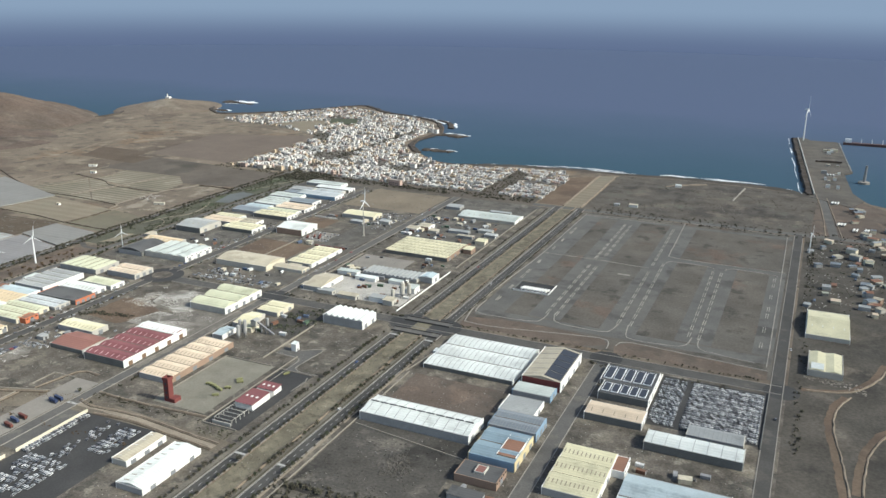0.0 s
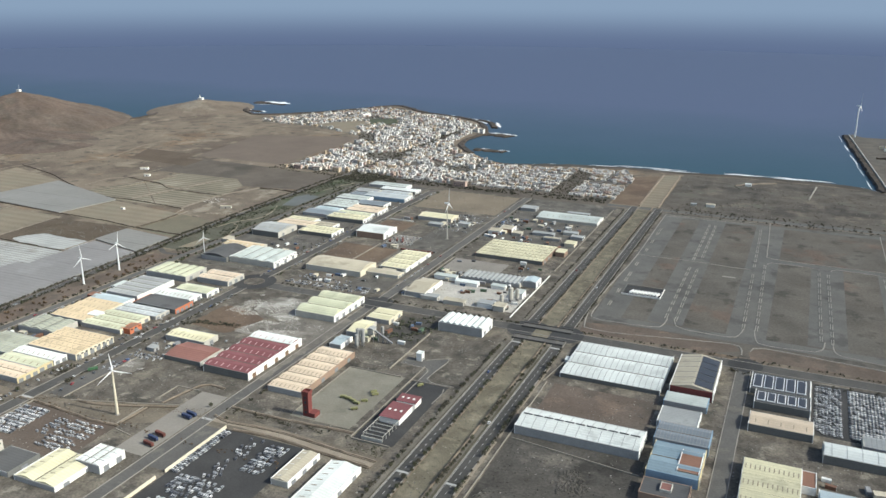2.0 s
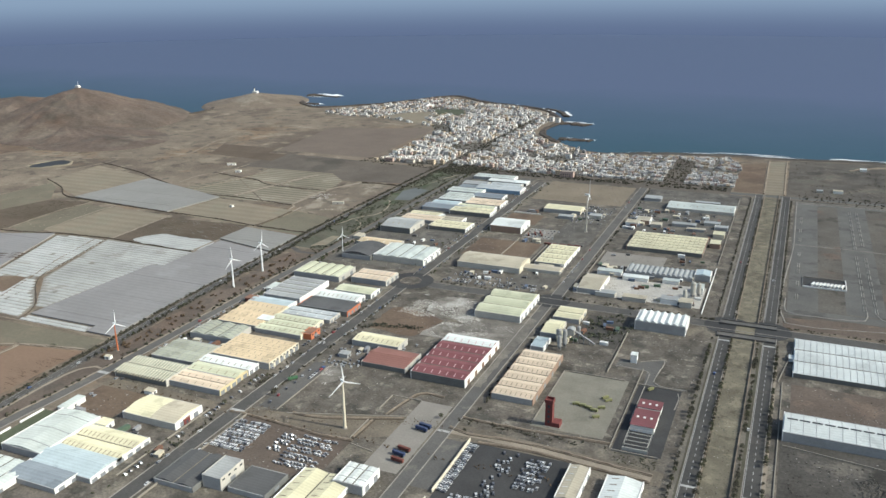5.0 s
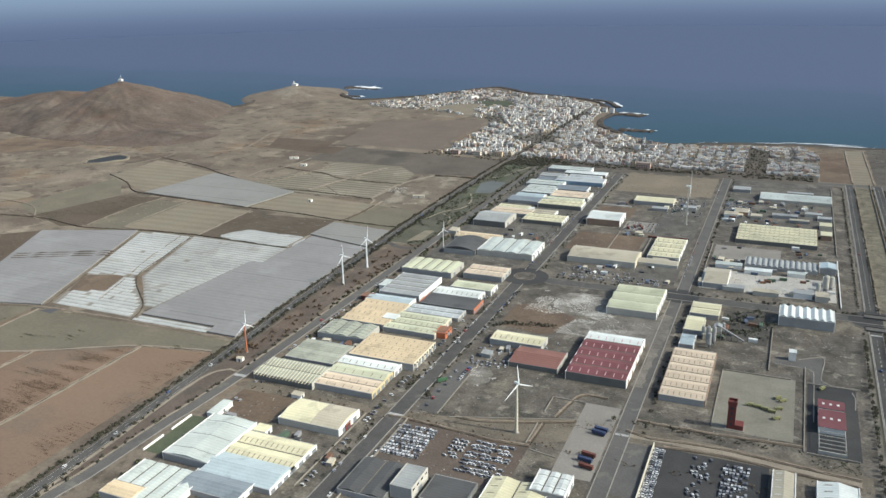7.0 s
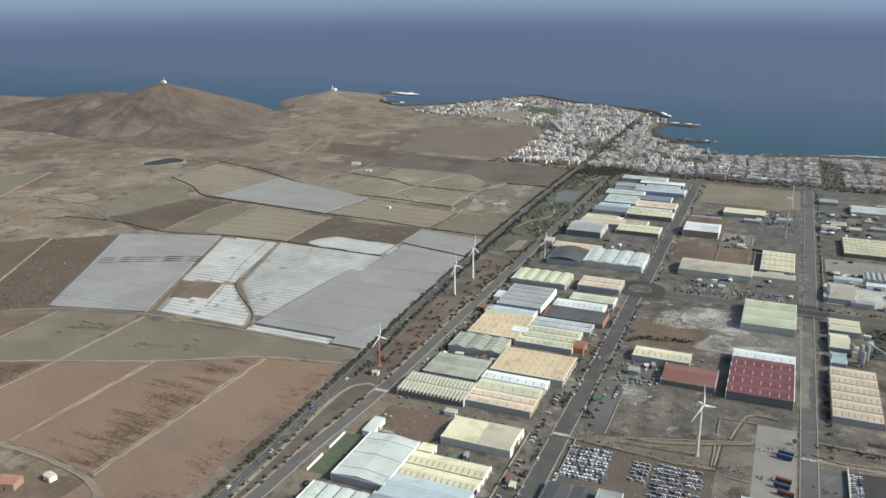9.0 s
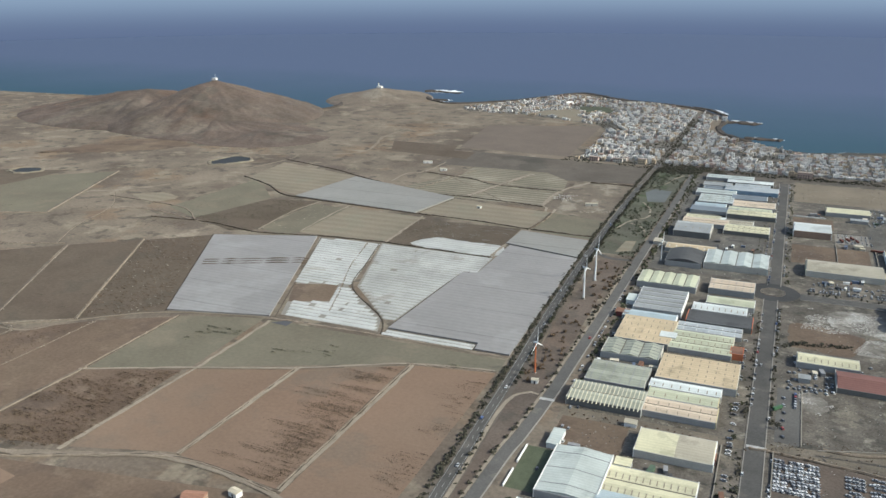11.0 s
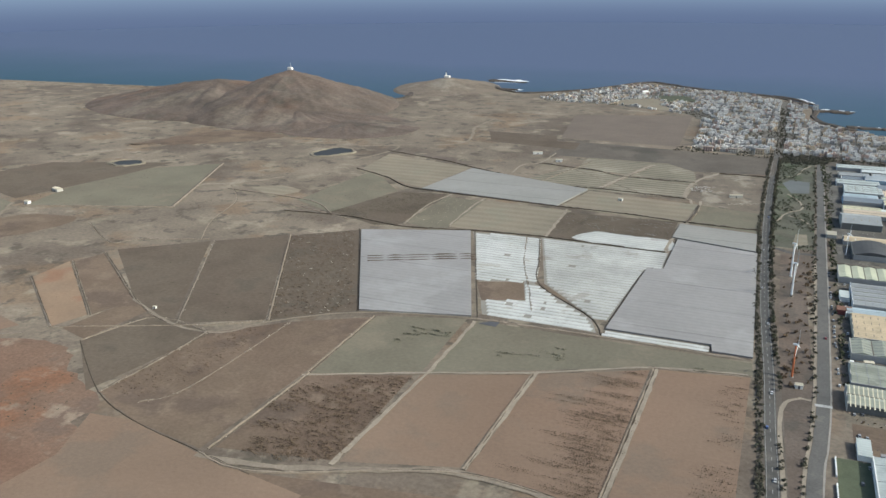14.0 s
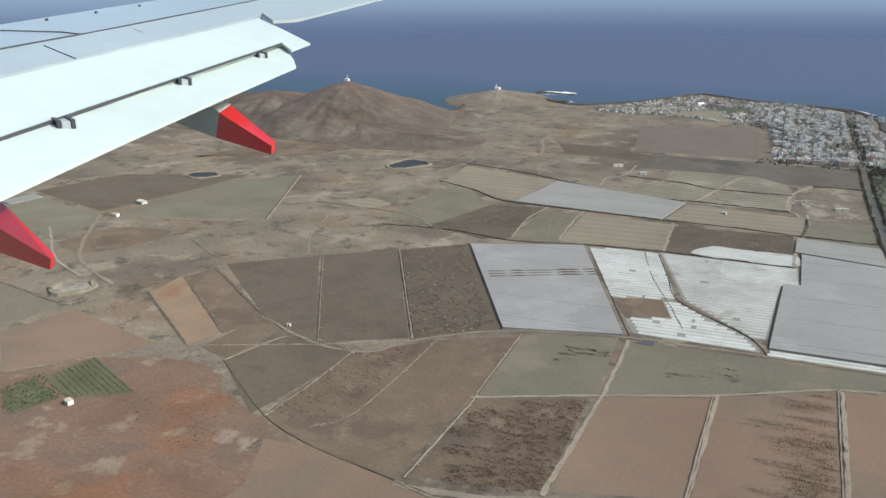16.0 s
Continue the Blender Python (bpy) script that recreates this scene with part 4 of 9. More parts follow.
pavement_dusty = mat("dusty_pavement", (0.165, 0.150, 0.125), 0.95, 0.25, 0.08, 1.0, 0.1, tint=(0.125, 0.113, 0.094))
green_verge = mat("dull_green_verge", (0.082, 0.080, 0.058), 0.95, 0.25, 0.08, 1.2, 0.3, tint=(0.100, 0.090, 0.066))
for x, w, y0, y1, m, label in ((4.0, 2.4, -700, -14, pavement_dusty, "dusty pavement under street trees"), (3.2, 2.4, 18, 318, pavement_dusty, "dusty pavement under street trees"),
                               (26.3, 2.0, -700, -14, pavement_dusty, "dusty pavement beside the channel"), (25.9, 1.6, 18, 318, pavement_dusty, "dusty pavement beside the channel"),
                               (28.2, 1.5, -700, -14, green_verge, "dull green verge of an avenue"), (13.2, 1.3, -700, -14, green_verge, "dull green verge of an avenue"),
                               (5.8, 0.9, -700, -14, green_verge, "dull green verge of an avenue"), (36.3, 1.8, -700, -120, dirt_pale, "pale footpath beside the avenue"), (36.6, 1.2, -120, -40, dirt_pale, "pale footpath beside the avenue")):
    setting("pavement", ribbon([(x + 0.06 * math.sin(y * 0.3), y) for y in range(y0, y1 + 1, 6)], w, 0.10, ragged=0.05), m, label, "pavement")
setting("crossing", rect(6.7, 12.3, -163.2, -161.8, 0.176), marking, "worn pale crossing on the avenue", "marking")
setting("crossing", rect(29.3, 35.1, -163.4, -162.0, 0.176), marking, "worn pale crossing on the avenue", "marking")
setting("crossing", rect(6.7, 12.3, -17.6, -16.0, 0.176), marking, "worn pale crossing on the avenue", "marking")
setting("crossing", rect(29.3, 35.1, -17.6, -16.0, 0.176), marking, "worn pale crossing on the avenue", "marking")
setting("crossing", rect(-95.8, -90.2, -160.6, -159.0, 0.176), marking, "worn pale crossing on the street", "marking")
setting("crossing", rect(-191, -183.6, -179.2, -177.2, 0.176), marking, "worn pale crossing on the avenue", "marking")

shore_ground = mat("dark_shore_soil", (0.094, 0.085, 0.073), 0.95, 0.3, 0.05, 0.6, 0.4, tint=(0.106, 0.093, 0.077), patches=[((0.066, 0.059, 0.053), 0.02, 0.36), ((0.140, 0.120, 0.097), 0.035, 0.26), ((0.088, 0.086, 0.068), 0.05, 0.25)])
setting("shore_ground", flat([(31, 325), (232, 318), (236, 470), (190, 484), (110, 492), (30, 484)], 0.045), shore_ground, "dark bare land behind the beach", "ground")
setting("shore_ground", flat([(224.5, -200), (420, -200), (420, 318), (224.5, 318)], 0.042), mat("dark_depot_soil", (0.072, 0.066, 0.056), 0.95, 0.3, 0.05, 0.6, 0.4, tint=(0.088, 0.078, 0.065), patches=[((0.052, 0.048, 0.042), 0.02, 0.34), ((0.125, 0.110, 0.09), 0.035, 0.22)]), "dark bare land beside the depots", "ground")
setting("shore_ground", flat([(-18, 448), (8, 466), (11, 326), (-14, 326)], 0.045), soil_brown, "brown empty plot beside the channel", "ground")
setting("spoil_bank", bank(smooth_line([(86, 453), (105, 470), (123, 480)], 4, 0.5, 3), 5.0, 0.5, 4), pale_bank, "pale sandy bank behind the beach", "bank")
setting("spoil_bank", bank(smooth_line([(156, 417), (162, 479)], 4, 0.1, 3), 1.6, 0.9, 4), kerbstone, "pale wall running to the beach", "wall")
for x in (12, 29):
    setting("spoil_bank", bank(smooth_line([(x, 326), (x - 2, 474)], 5, 0.2, 3), 1.8, 0.6, 5), pale_bank, "pale bank of the storm channel", "bank")

for i, line in enumerate(([(231, 10), (252, 17), (265, 37), (272, 60)], [(252, 10), (246, -4), (244, -28), (247, -54), (250, -90), (252, -160)], [(285, -5), (268, -22), (258, -49), (255, -83)])):
    setting("dirt_track", ribbon(smooth_line(line, 4.0, 0.3, i + 90), 3.4, 0.10 + 0.004 * i, ragged=0.1, seed=i), soil_brown, "curving dirt track on waste land", "track")
    setting("spoil_bank", bank(smooth_line([(x + 2.4, y) for x, y in line], 4.0, 0.3, i + 95), 1.0, 0.5, i), pale_bank, "pale bank of a dirt track", "bank")

setting("yard", flat([(-297, 222), (-291, 236), (-276, 233), (-276.5, 193), (-290, 190)], 0.30), mat("smooth_grey_court", (0.120, 0.126, 0.124), 0.8, 0.12, 0.05, 1.0), "smooth grey court in the roadside park", "yard")
setting("yard", flat([(-288, 46), (-286, 74), (-279, 76), (-278.5, 52)], 0.30), soil_tan, "pale court in the roadside park", "yard")
for line in ([(-299, 100), (-292, 128), (-282, 142), (-284, 166), (-293, 186)], [(-276, 92), (-281, 112), (-291, 120)], [(-298, 240), (-286, 258), (-280, 284), (-274, 300)]):
    setting("footpath", ribbon(smooth_line(line, 4.0, 0.4, 21), 1.5, 0.31, ragged=0.1, seed=4), dirt_pale, "pale winding footpath in the park", "path")

# ---- the serviced plots: asphalt grid with pale islands ----
setting("plot_ground", rect(38, 216, 14, 312, 0.04), mat("plot_soil", (0.104, 0.096, 0.083), 0.95, 0.25, 0.03, 0.7, 0.3, tint=(0.116, 0.103, 0.086), patches=[((0.125, 0.093, 0.074), 0.02, 0.26), ((0.062, 0.058, 0.050), 0.05, 0.25)]), "bare grey ground of unbuilt plots", "ground")
setting("plot_ground", flat([(37, 28), (74, 34), (123, 30), (127, 22), (114, 14), (38, 13)], 0.06), soil_dull, "brown verge of the plots", "verge")
setting("plot_ground", flat([(131, 23), (138, 31), (178, 28), (214, 25), (214, 14), (133, 13)], 0.064), soil_dull, "reddish verge of the plots", "verge")
plot_asphalt = mat("dusty_asphalt", (0.114, 0.111, 0.104), 0.9, 0.16, 0.05, 1.0, 0.1, tint=(0.128, 0.122, 0.111), patches=[((0.08, 0.077, 0.071), 0.04, 0.3)])
PLOT_ROADS = ((39, 56, 40, 300), (71, 92, 46, 300), (117, 139, 38, 300), (161, 182, 46, 197), (204, 215, 46, 197), (40, 215, 34, 44), (40, 215, 296, 303), (126, 215, 197, 204))
for i, (x0, x1, y0, y1) in enumerate(PLOT_ROADS):
    road("plot_road", x0, x1, y0, y1, plot_asphalt, 0.11 + 0.006 * i, "asphalt street of the unbuilt plots", False)
isle = Shape()
for side in (-0.62, 0.62):
    isle.solid([[(side - 0.2, -4.1, 0.0), (side + 0.2, -4.1, 0.0), (side + 0.2, 4.1, 0.0), (side - 0.2, 4.1, 0.0)], [(side - 0.16, -4.0, 0.28), (side + 0.16, -4.0, 0.28), (side + 0.16, 4.0, 0.28), (side - 0.16, 4.0, 0.28)]])
isle_mesh = isle.mesh("island", [mat("pale_island", (0.30, 0.285, 0.25), 0.9, 0.25, 0.1, 1.5, 0.1)])
islands = thing("parking_islands", "pale kerbed parking islands along empty streets", "kerb islands")
for x0, x1, y0, y1, skip in ((44, 44, 66, 275, 2), (81, 80, 58, 285, 0), (87, 85, 56, 285, 0), (125.5, 121, 60, 290, 0), (133, 130, 60, 190, 0), (168, 166, 58, 190, 0), (174, 172, 56, 190, 0), (208, 208, 60, 190, 2)):
    k, y = 0, y0
    while y < y1:
        if not (skip and k % 5 in (1, 3)) and not (165 < y < 182 and x0 < 130):
            ob = part("island", isle_mesh, None, islands)
            ob.location = (x0 + (x1 - x0) * (y - y0) / (y1 - y0), y, 0.11)
        y += 12.4
        k += 1
KERBS = []


def kerb(*line):
    """A kerb round an empty plot."""
    KERBS.append(list(line))


kerb((39, 20), (35, 51), (37, 110), (40, 175), (40, 294), (44, 303), (77, 306), (117, 308))
kerb((39, 20), (57, 19), (90, 25), (121, 30), (127, 26), (128, 17))
kerb((38, 60), (38, 44), (43, 36), (75, 37), (81, 42), (82, 54))
kerb((86, 55), (89, 44), (94, 41), (119, 40), (124, 45), (126, 56))
kerb((132, 56), (134, 41), (139, 36), (160, 37), (168, 41), (170, 54))
kerb((174, 54), (176, 40), (186, 36), (207, 33))
kerb((39, 176), (60, 176), (82, 176), (104, 174), (122, 173))
kerb((127, 311), (129, 250), (130, 217), (134, 207), (170, 205), (214, 205))
kerb((132, 190), (134, 196), (159, 196), (166, 192))
kerb((174, 192), (178, 198), (205, 196), (210, 192))
kerb((132, 23), (138, 31), (178, 28), (214, 25))
kerb((40, 300), (77, 301), (117, 302))
kerb((211, 310), (212, 200), (213, 30))
kerb((130, 313), (170, 311), (211, 308))
for i, line in enumerate(KERBS):
    setting("kerb_line", bank(smooth_line(line, 3.0, 0.05, i), 0.75, 0.3, 2), kerbstone, "pale kerb of an empty plot", "kerb")
setting("bollard_slab", rect(104, 113, 149, 151.5, 0.2), concrete, "pale concrete slab on an empty plot", "slab")
setting("yard", rect(47, 72, 86, 105, 0.19), asphalt, "dark walled trailer yard", "yard")

# paved yards
yard_dark = mat("dark_paved_yard", (0.098, 0.092, 0.082), 0.95, 0.3, 0.08, 1.0, 0.2, tint=(0.122, 0.112, 0.096), patches=[((0.165, 0.150, 0.128), 0.06, 0.26), ((0.068, 0.065, 0.06), 0.09, 0.24)])
PAVED = []


def paved(x0, x1, y0, y1, m, label):
    PAVED.append(label)
    setting("yard", rect(x0, x1, y0, y1, 0.05 + 0.0012 * len(PAVED)), m, label, "yard")


paved(-60, -28, -141, -83.5, mat("drill_concrete", (0.215, 0.203, 0.165), 0.9, 0.14, 0.08, 1.0, 0.1, tint=(0.185, 0.172, 0.138), patches=[((0.16, 0.15, 0.12), 0.05, 0.22)]), "broad concrete drill yard")
paved(-113, -97.5, -197, -138.5, concrete, "pale concrete lorry apron")
paved(-79, -36, -232, -163.5, asphalt, "dark asphalt car storage yard")
paved(-93, -80, -202, -165, asphalt_old, "empty asphalt lot beside the street")
paved(-181, -126, -214, -181, soil_dull, "dirt vehicle yard")
paved(164, 216, -60, -4, asphalt, "asphalt car storage park")
paved(-176, -98.5, -48, -10, soil_dark, "rubble-strewn plot")
paved(-146, -98.5, -70, -50, concrete, "dusty pale yard")
paved(-178, -98, 238, 308, mat("plain_tan_soil", (0.205, 0.172, 0.128), 0.95, 0.14, 0.03, 0.5, 0.3, tint=(0.180, 0.150, 0.112)), "bare tan plot")
paved(-178, -130, 70, 112, soil_brown, "bare brown plot")
paved(44, 96, -92, -58, soil_dull, "bare reddish plot between warehouses")
paved(41, 100, -176, -114, soil_black, "black cinder storage ground")
paved(-264, -236, -205, -182, soil_brown, "empty brown plot")
paved(-178, -150, 158, 186, soil_brown, "bare brown plot")
paved(-150, -122, 124, 150, concrete, "yard with parked vehicles")
paved(-82, -40, 84, 112, concrete, "pale storage yard")
paved(-84, -8, 24, 60, mat("stone_dust", (0.40, 0.38, 0.34), 0.95, 0.2, 0.08, 1.0, 0.3), "stone works yard white with dust")
paved(-66, -42, -50, -8, soil_black, "dark scrap yard")
paved(-40, -6, -78, -24, soil_dark, "weedy empty plot")
paved(-23, -3, -147, -85, asphalt, "fire station forecourt")
paved(-232, -196, 62, 100, soil_brown, "bare yard")
paved(-114, -102, 130, 170, concrete, "paved plot round a turbine")
paved(-181, -171, -171, -121, asphalt_old, "small car park by the avenue")
paved(-176, -132, -122, -96, soil_dark, "used-vehicle yard")
paved(170, 216, -130, -90, soil_dark, "bare ground behind a depot")
paved(-86, -5, 162, 312, yard_dark, "dark paved yards between workshops")
paved(-262, -196, 24, 310, yard_dark, "dark paved ground between sheds")
paved(-128, -98, 20, 230, yard_dark, "dark paved yards by the street")
paved(-270.4, -259.2, -241, -210.5, mat("green_court", (0.092, 0.104, 0.066), 0.9, 0.15, 0.2, 2.0), "green sports court")

setting("yard", flat([(-38, -68.5), (-22, -69.5), (-21, -84.5), (-14, -84.5), (-17, -80.5), (-16, -54.5), (-27, -60), (-37, -60)], 0.11), asphalt_old, "asphalt drive to a small kiosk", "yard")
for i, line in enumerate(([(-38, -68.5), (-22.4, -69.4), (-20.4, -72), (-20.4, -121)], [(-27, -60), (-16, -54.4), (-16.6, -70), (-17, -80.4), (-13.6, -83.2), (-1, -83.4)], [(-4.5, -88), (-3.4, -92), (-3.8, -104)])):
    setting("kerb_line", bank(smooth_line(line, 3.0, 0.03, i), 0.5, 0.25, 2), kerbstone, "pale kerb of an asphalt drive", "kerb")

dust_pale = mat("pale_rubble_dust", (0.245, 0.228, 0.198), 0.95, 0.3, 0.15, 1.2, 0.4, tint=(0.150, 0.135, 0.115), patches=[((0.36, 0.345, 0.31), 0.06, 0.32), ((0.11, 0.098, 0.082), 0.08, 0.28)])
for k, (pts, m, label) in enumerate((([(-158, -20), (-150, -11), (-112, -11), (-103, -30), (-112, -46), (-138, -44), (-156, -36)], dust_pale, "pale rubble dust on a plot"),
                                     ([(-140, -50), (-118, -48), (-99, -50), (-98.5, -69), (-126, -68), (-146, -66)], dust_pale, "pale dusty yard with spoil"),
                                     ([(-177, -72), (-176, -40), (-158, -40), (-142, -48), (-146, -66), (-150, -74)], soil_brown, "bare brown plot"),
                                     ([(-172, -124), (-167, -118), (-160, -131), (-164, -141), (-170, -137)], dust_pale, "small pale rubble patch"))):
    setting("yard", flat(smooth_line(pts + pts[:1], 3.0, 0.8, 60 + k)[:-1], 0.105 + 0.0015 * k), m, label, "yard")

dust_thin = mat("thin_road_dust", (0.175, 0.160, 0.138), 0.95, 0.3, 0.1, 1.0, 0.2, tint=(0.145, 0.132, 0.115))
for k, (pts, label) in enumerate((([(-101, -52), (-97, -26), (-92, -28), (-90.5, -55), (-92, -86), (-93, -116), (-98, -116), (-96, -84)], "dust blown over the street"), ([(-128, -46), (-112, -32), (-98, -36), (-99, -50), (-116, -56), (-130, -60)], "pale dust in front of a hall"))):
    setting("dust", flat(smooth_line(pts + pts[:1], 3.0, 0.7, 160 + k)[:-1], 0.172 + 0.004 * k), dust_thin, label, "dust")
# the dirt strip with its two low kerbs that crosses the estate
for i, line in enumerate(([(-190, -179.3), (-179, -179.2), (-154, -181), (-141, -182), (-126, -181)], [(-163, -169.8), (-152, -169.6), (-134, -164), (-114, -156)], [(-92, -155), (-82, -157.5), (-69, -156.2), (-56, -155.8), (-42, -156.5), (-28, -158), (-4, -160)],
                          [(-76, -162.6), (-60, -160.9), (-46, -161.1), (-30, -162.8), (-4, -165)], [(-90, -145), (-77, -145.6), (-57, -145), (-36, -143.5), (-24, -143)], [(-127, -179), (-126.3, -162)], [(-123, -156), (-117, -132.5), (-104.6, -131.5)])):
    setting("kerb_line", bank(smooth_line(line, 3.0, 0.1, 50 + i), 0.9, 0.4, 2), pale_bank, "low pale edging of a dirt strip", "kerb")
    setting("spoil_bank", bank(beside(smooth_line(line, 3.0, 0.1, 50 + i), -1.2), 0.8, 0.3, 12 + i), dark_bank, "dark weedy edge of a dirt strip", "bank")
setting("dirt_track", ribbon(smooth_line([(-92, -158.5), (-69, -158.6), (-46, -158.9), (-4, -162.5)], 5.0, 0.2, 77), 3.6, 0.12, ragged=0.15, seed=9), dirt_pale, "dusty dirt strip across the estate", "track")

# ---- warehouses ----
slit_shape = Shape()
slit_shape.box(-0.20, 0.20, -0.85, 0.85, 0.0, 0.10)
SLITS = {k: slit_shape.mesh("skylight", mat("skylight_" + k, c, 0.5, 0.15, 0.5, 3.0)) for k, c in (("dim", (0.30, 0.26, 0.20)), ("clear", (0.66, 0.66, 0.61)), ("cream", (0.66, 0.61, 0.44)), ("rose", (0.50, 0.33, 0.33)))}
door_shape = Shape()
door_shape.box(-0.06, 0.06, -1.15, 1.15, 0.0, 2.4)
DOORS = {k: door_shape.mesh("roller_door", mat("door_" + k, c, 0.6, 0.1, 0.5, 3.0)) for k, c in (("grey", (0.20, 0.21, 0.22)), ("blue", (0.07, 0.13, 0.28)), ("red", (0.30, 0.05, 0.04)), ("brown", (0.18, 0.12, 0.08)))}
win_shape = Shape()
win_shape.box(-0.04, 0.05, -0.75, 0.75, 0.0, 0.7)
WINDOW = win_shape.mesh("window", glass)
GROUPS = "warehouses of the industrial estate"
# dark brown strips along the valleys between roof bays
gutter_mat = mat("dark_gutter", (0.15, 0.135, 0.11), 0.8, 0.2, 0.3, 2.0)


def profile(kind, n, w, rise):
    """Heights along a roof's section of width w: pairs of place and height."""
    out, b = [], w / n
    for i in range(n):
        s = i * b
        if kind == "vault":
            out += [(s + b * k / 8, rise * math.sin(math.pi * k / 8)) for k in range(8 + (i == n - 1))]
        elif kind == "saw":
            out += [(s, 0.0), (s + b * 0.82, rise), (s + b * 0.999, 0.05 * rise)]
        elif kind == "flat":
            out += [(s, 0.0), (s + b, 0.0)]
        else:
            out += [(s, 0.0), (s + b / 2, rise)] + ([(s + b, 0.0)] if i == n - 1 else [])
    return out


FOOTPRINTS = []


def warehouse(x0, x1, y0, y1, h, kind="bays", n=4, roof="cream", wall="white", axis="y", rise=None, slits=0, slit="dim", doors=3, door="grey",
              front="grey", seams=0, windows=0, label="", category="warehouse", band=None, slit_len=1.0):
    """A shed: walls, a roof whose section runs along axis, skylights, roller doors and windows."""
    FOOTPRINTS.append((x0 - 0.8, x1 + 0.8, y0 - 0.8, y1 + 0.8))
    cx, cy, w, d = (x0 + x1) / 2, (y0 + y1) / 2, x1 - x0, y1 - y0
    ob = thing("warehouse", label, category, (cx, cy, 0), GROUPS)
    hx, hy = w / 2, d / 2
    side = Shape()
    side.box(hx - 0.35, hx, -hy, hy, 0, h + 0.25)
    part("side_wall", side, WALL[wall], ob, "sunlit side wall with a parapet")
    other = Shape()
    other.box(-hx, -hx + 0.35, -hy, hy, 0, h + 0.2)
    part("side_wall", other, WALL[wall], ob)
    # grey and dark front tones put the end walls' shade into their colour
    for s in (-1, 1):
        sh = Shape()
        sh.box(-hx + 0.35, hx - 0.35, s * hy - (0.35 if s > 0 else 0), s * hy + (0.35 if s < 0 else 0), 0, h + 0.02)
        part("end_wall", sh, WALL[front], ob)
    span = d if axis == "y" else w
    if rise is None:
        rise = {"bays": 0.10, "gable": 0.09, "vault": 0.20, "saw": 0.13, "fold": 0.25, "flat": 0.0}[kind] * span / n
    prof = profile(kind, n, span - 0.8, rise)
    sh = Shape()
    ins = (w if axis == "y" else d) / 2 - 0.36
    under = [(prof[-1][0], -0.45), (prof[0][0], -0.45)]
    sec = [(s - span / 2 + 0.4, h + z) for s, z in prof + under]
    if axis == "y":
        sh.solid([[(-ins, s, z) for s, z in sec], [(ins, s, z) for s, z in sec]])
    else:
        sh.solid([[(s, ins, z) for s, z in sec], [(s, -ins, z) for s, z in sec]])
    mats = ROOF[roof]
    part("roof", sh, mats, ob)
    if band:
        colour, a, b = band
        top = Shape()
        pts = [(s - span / 2 + 0.4, h + z + 0.05) for s, z in prof if a <= s / (span - 0.8) <= b]
        if len(pts) > 1:
            low = [(s, z - 0.04) for s, z in reversed(pts)]
            top.solid([[(-ins, s, z) for s, z in pts + low], [(ins, s, z) for s, z in pts + low]])
            part("roof_band", top, ROOF[colour], ob, "roof sheets of another colour")
    if kind in ("bays", "saw", "vault") and n > 1 and span / n > 3.5:
        for i in range(1, n):
            g = Shape()
            q = i * (span - 0.8) / n - span / 2 + 0.4
            if axis == "y":
                g.box(-ins, ins, q - 0.26, q + 0.26, h - 0.2, h + 0.06 + 0.10 * rise)
            else:
                g.box(q - 0.26, q + 0.26, -ins, ins, h - 0.2, h + 0.06 + 0.10 * rise)
            part("gutter", g, gutter_mat, ob)
    if slits:
        b = (span - 0.8) / n
        for i in range(n):
            for k in range(slits):
                q = part("skylight", SLITS[slit], None, ob)
                run = 0.82 if kind == "saw" else 0.5
                s = i * b - span / 2 + 0.4 + b * run / 2
                lift = h + rise * 0.5 + 0.02
                slope = math.atan2(rise, b * run)
                along = -ins + (k + 0.5) * 2 * ins / slits
                scale = Matrix.Diagonal((1, min(1.6, b * 0.16) * slit_len, 1, 1))
                if axis == "y":
                    q.matrix_basis = Matrix.Translation((along, s, lift)) @ Matrix.Rotation(slope, 4, 'X') @ scale
                else:
                    q.matrix_basis = Matrix.Translation((s, along, lift)) @ Matrix.Rotation(-slope, 4, 'Y') @ Matrix.Rotation(math.pi / 2, 4, 'Z') @ scale
    for k in range(seams):
        along = -ins + (k + 0.5) * 2 * ins / seams
        sh = Shape()
        ln = [(s - span / 2 + 0.4, h + z) for s, z in prof]
        low = [(s, z + 0.10) for s, z in reversed(ln)]
        if axis == "y":
            sh.solid([[(along - 0.09, s, z) for s, z in ln + low], [(along + 0.09, s, z) for s, z in ln + low]])
        else:
            sh.solid([[(s, along + 0.09, z) for s, z in ln + low], [(s, along - 0.09, z) for s, z in ln + low]])
        part("roof_seam", sh, steel_grey, ob)
    for k in range(doors):
        q = part("roller_door", DOORS[door], None, ob)
        q.location = (hx + 0.03, -hy + (k + 0.5) * d / doors, 0)
        q.scale = (1, min(1.3, d / doors / 3.6), min(1.1, h / 3.4))
    for k in range(windows):
        q = part("window", WINDOW, None, ob)
        q.location = (hx + 0.03, -hy + (k + 0.5) * d / windows, h * 0.72)
    return ob


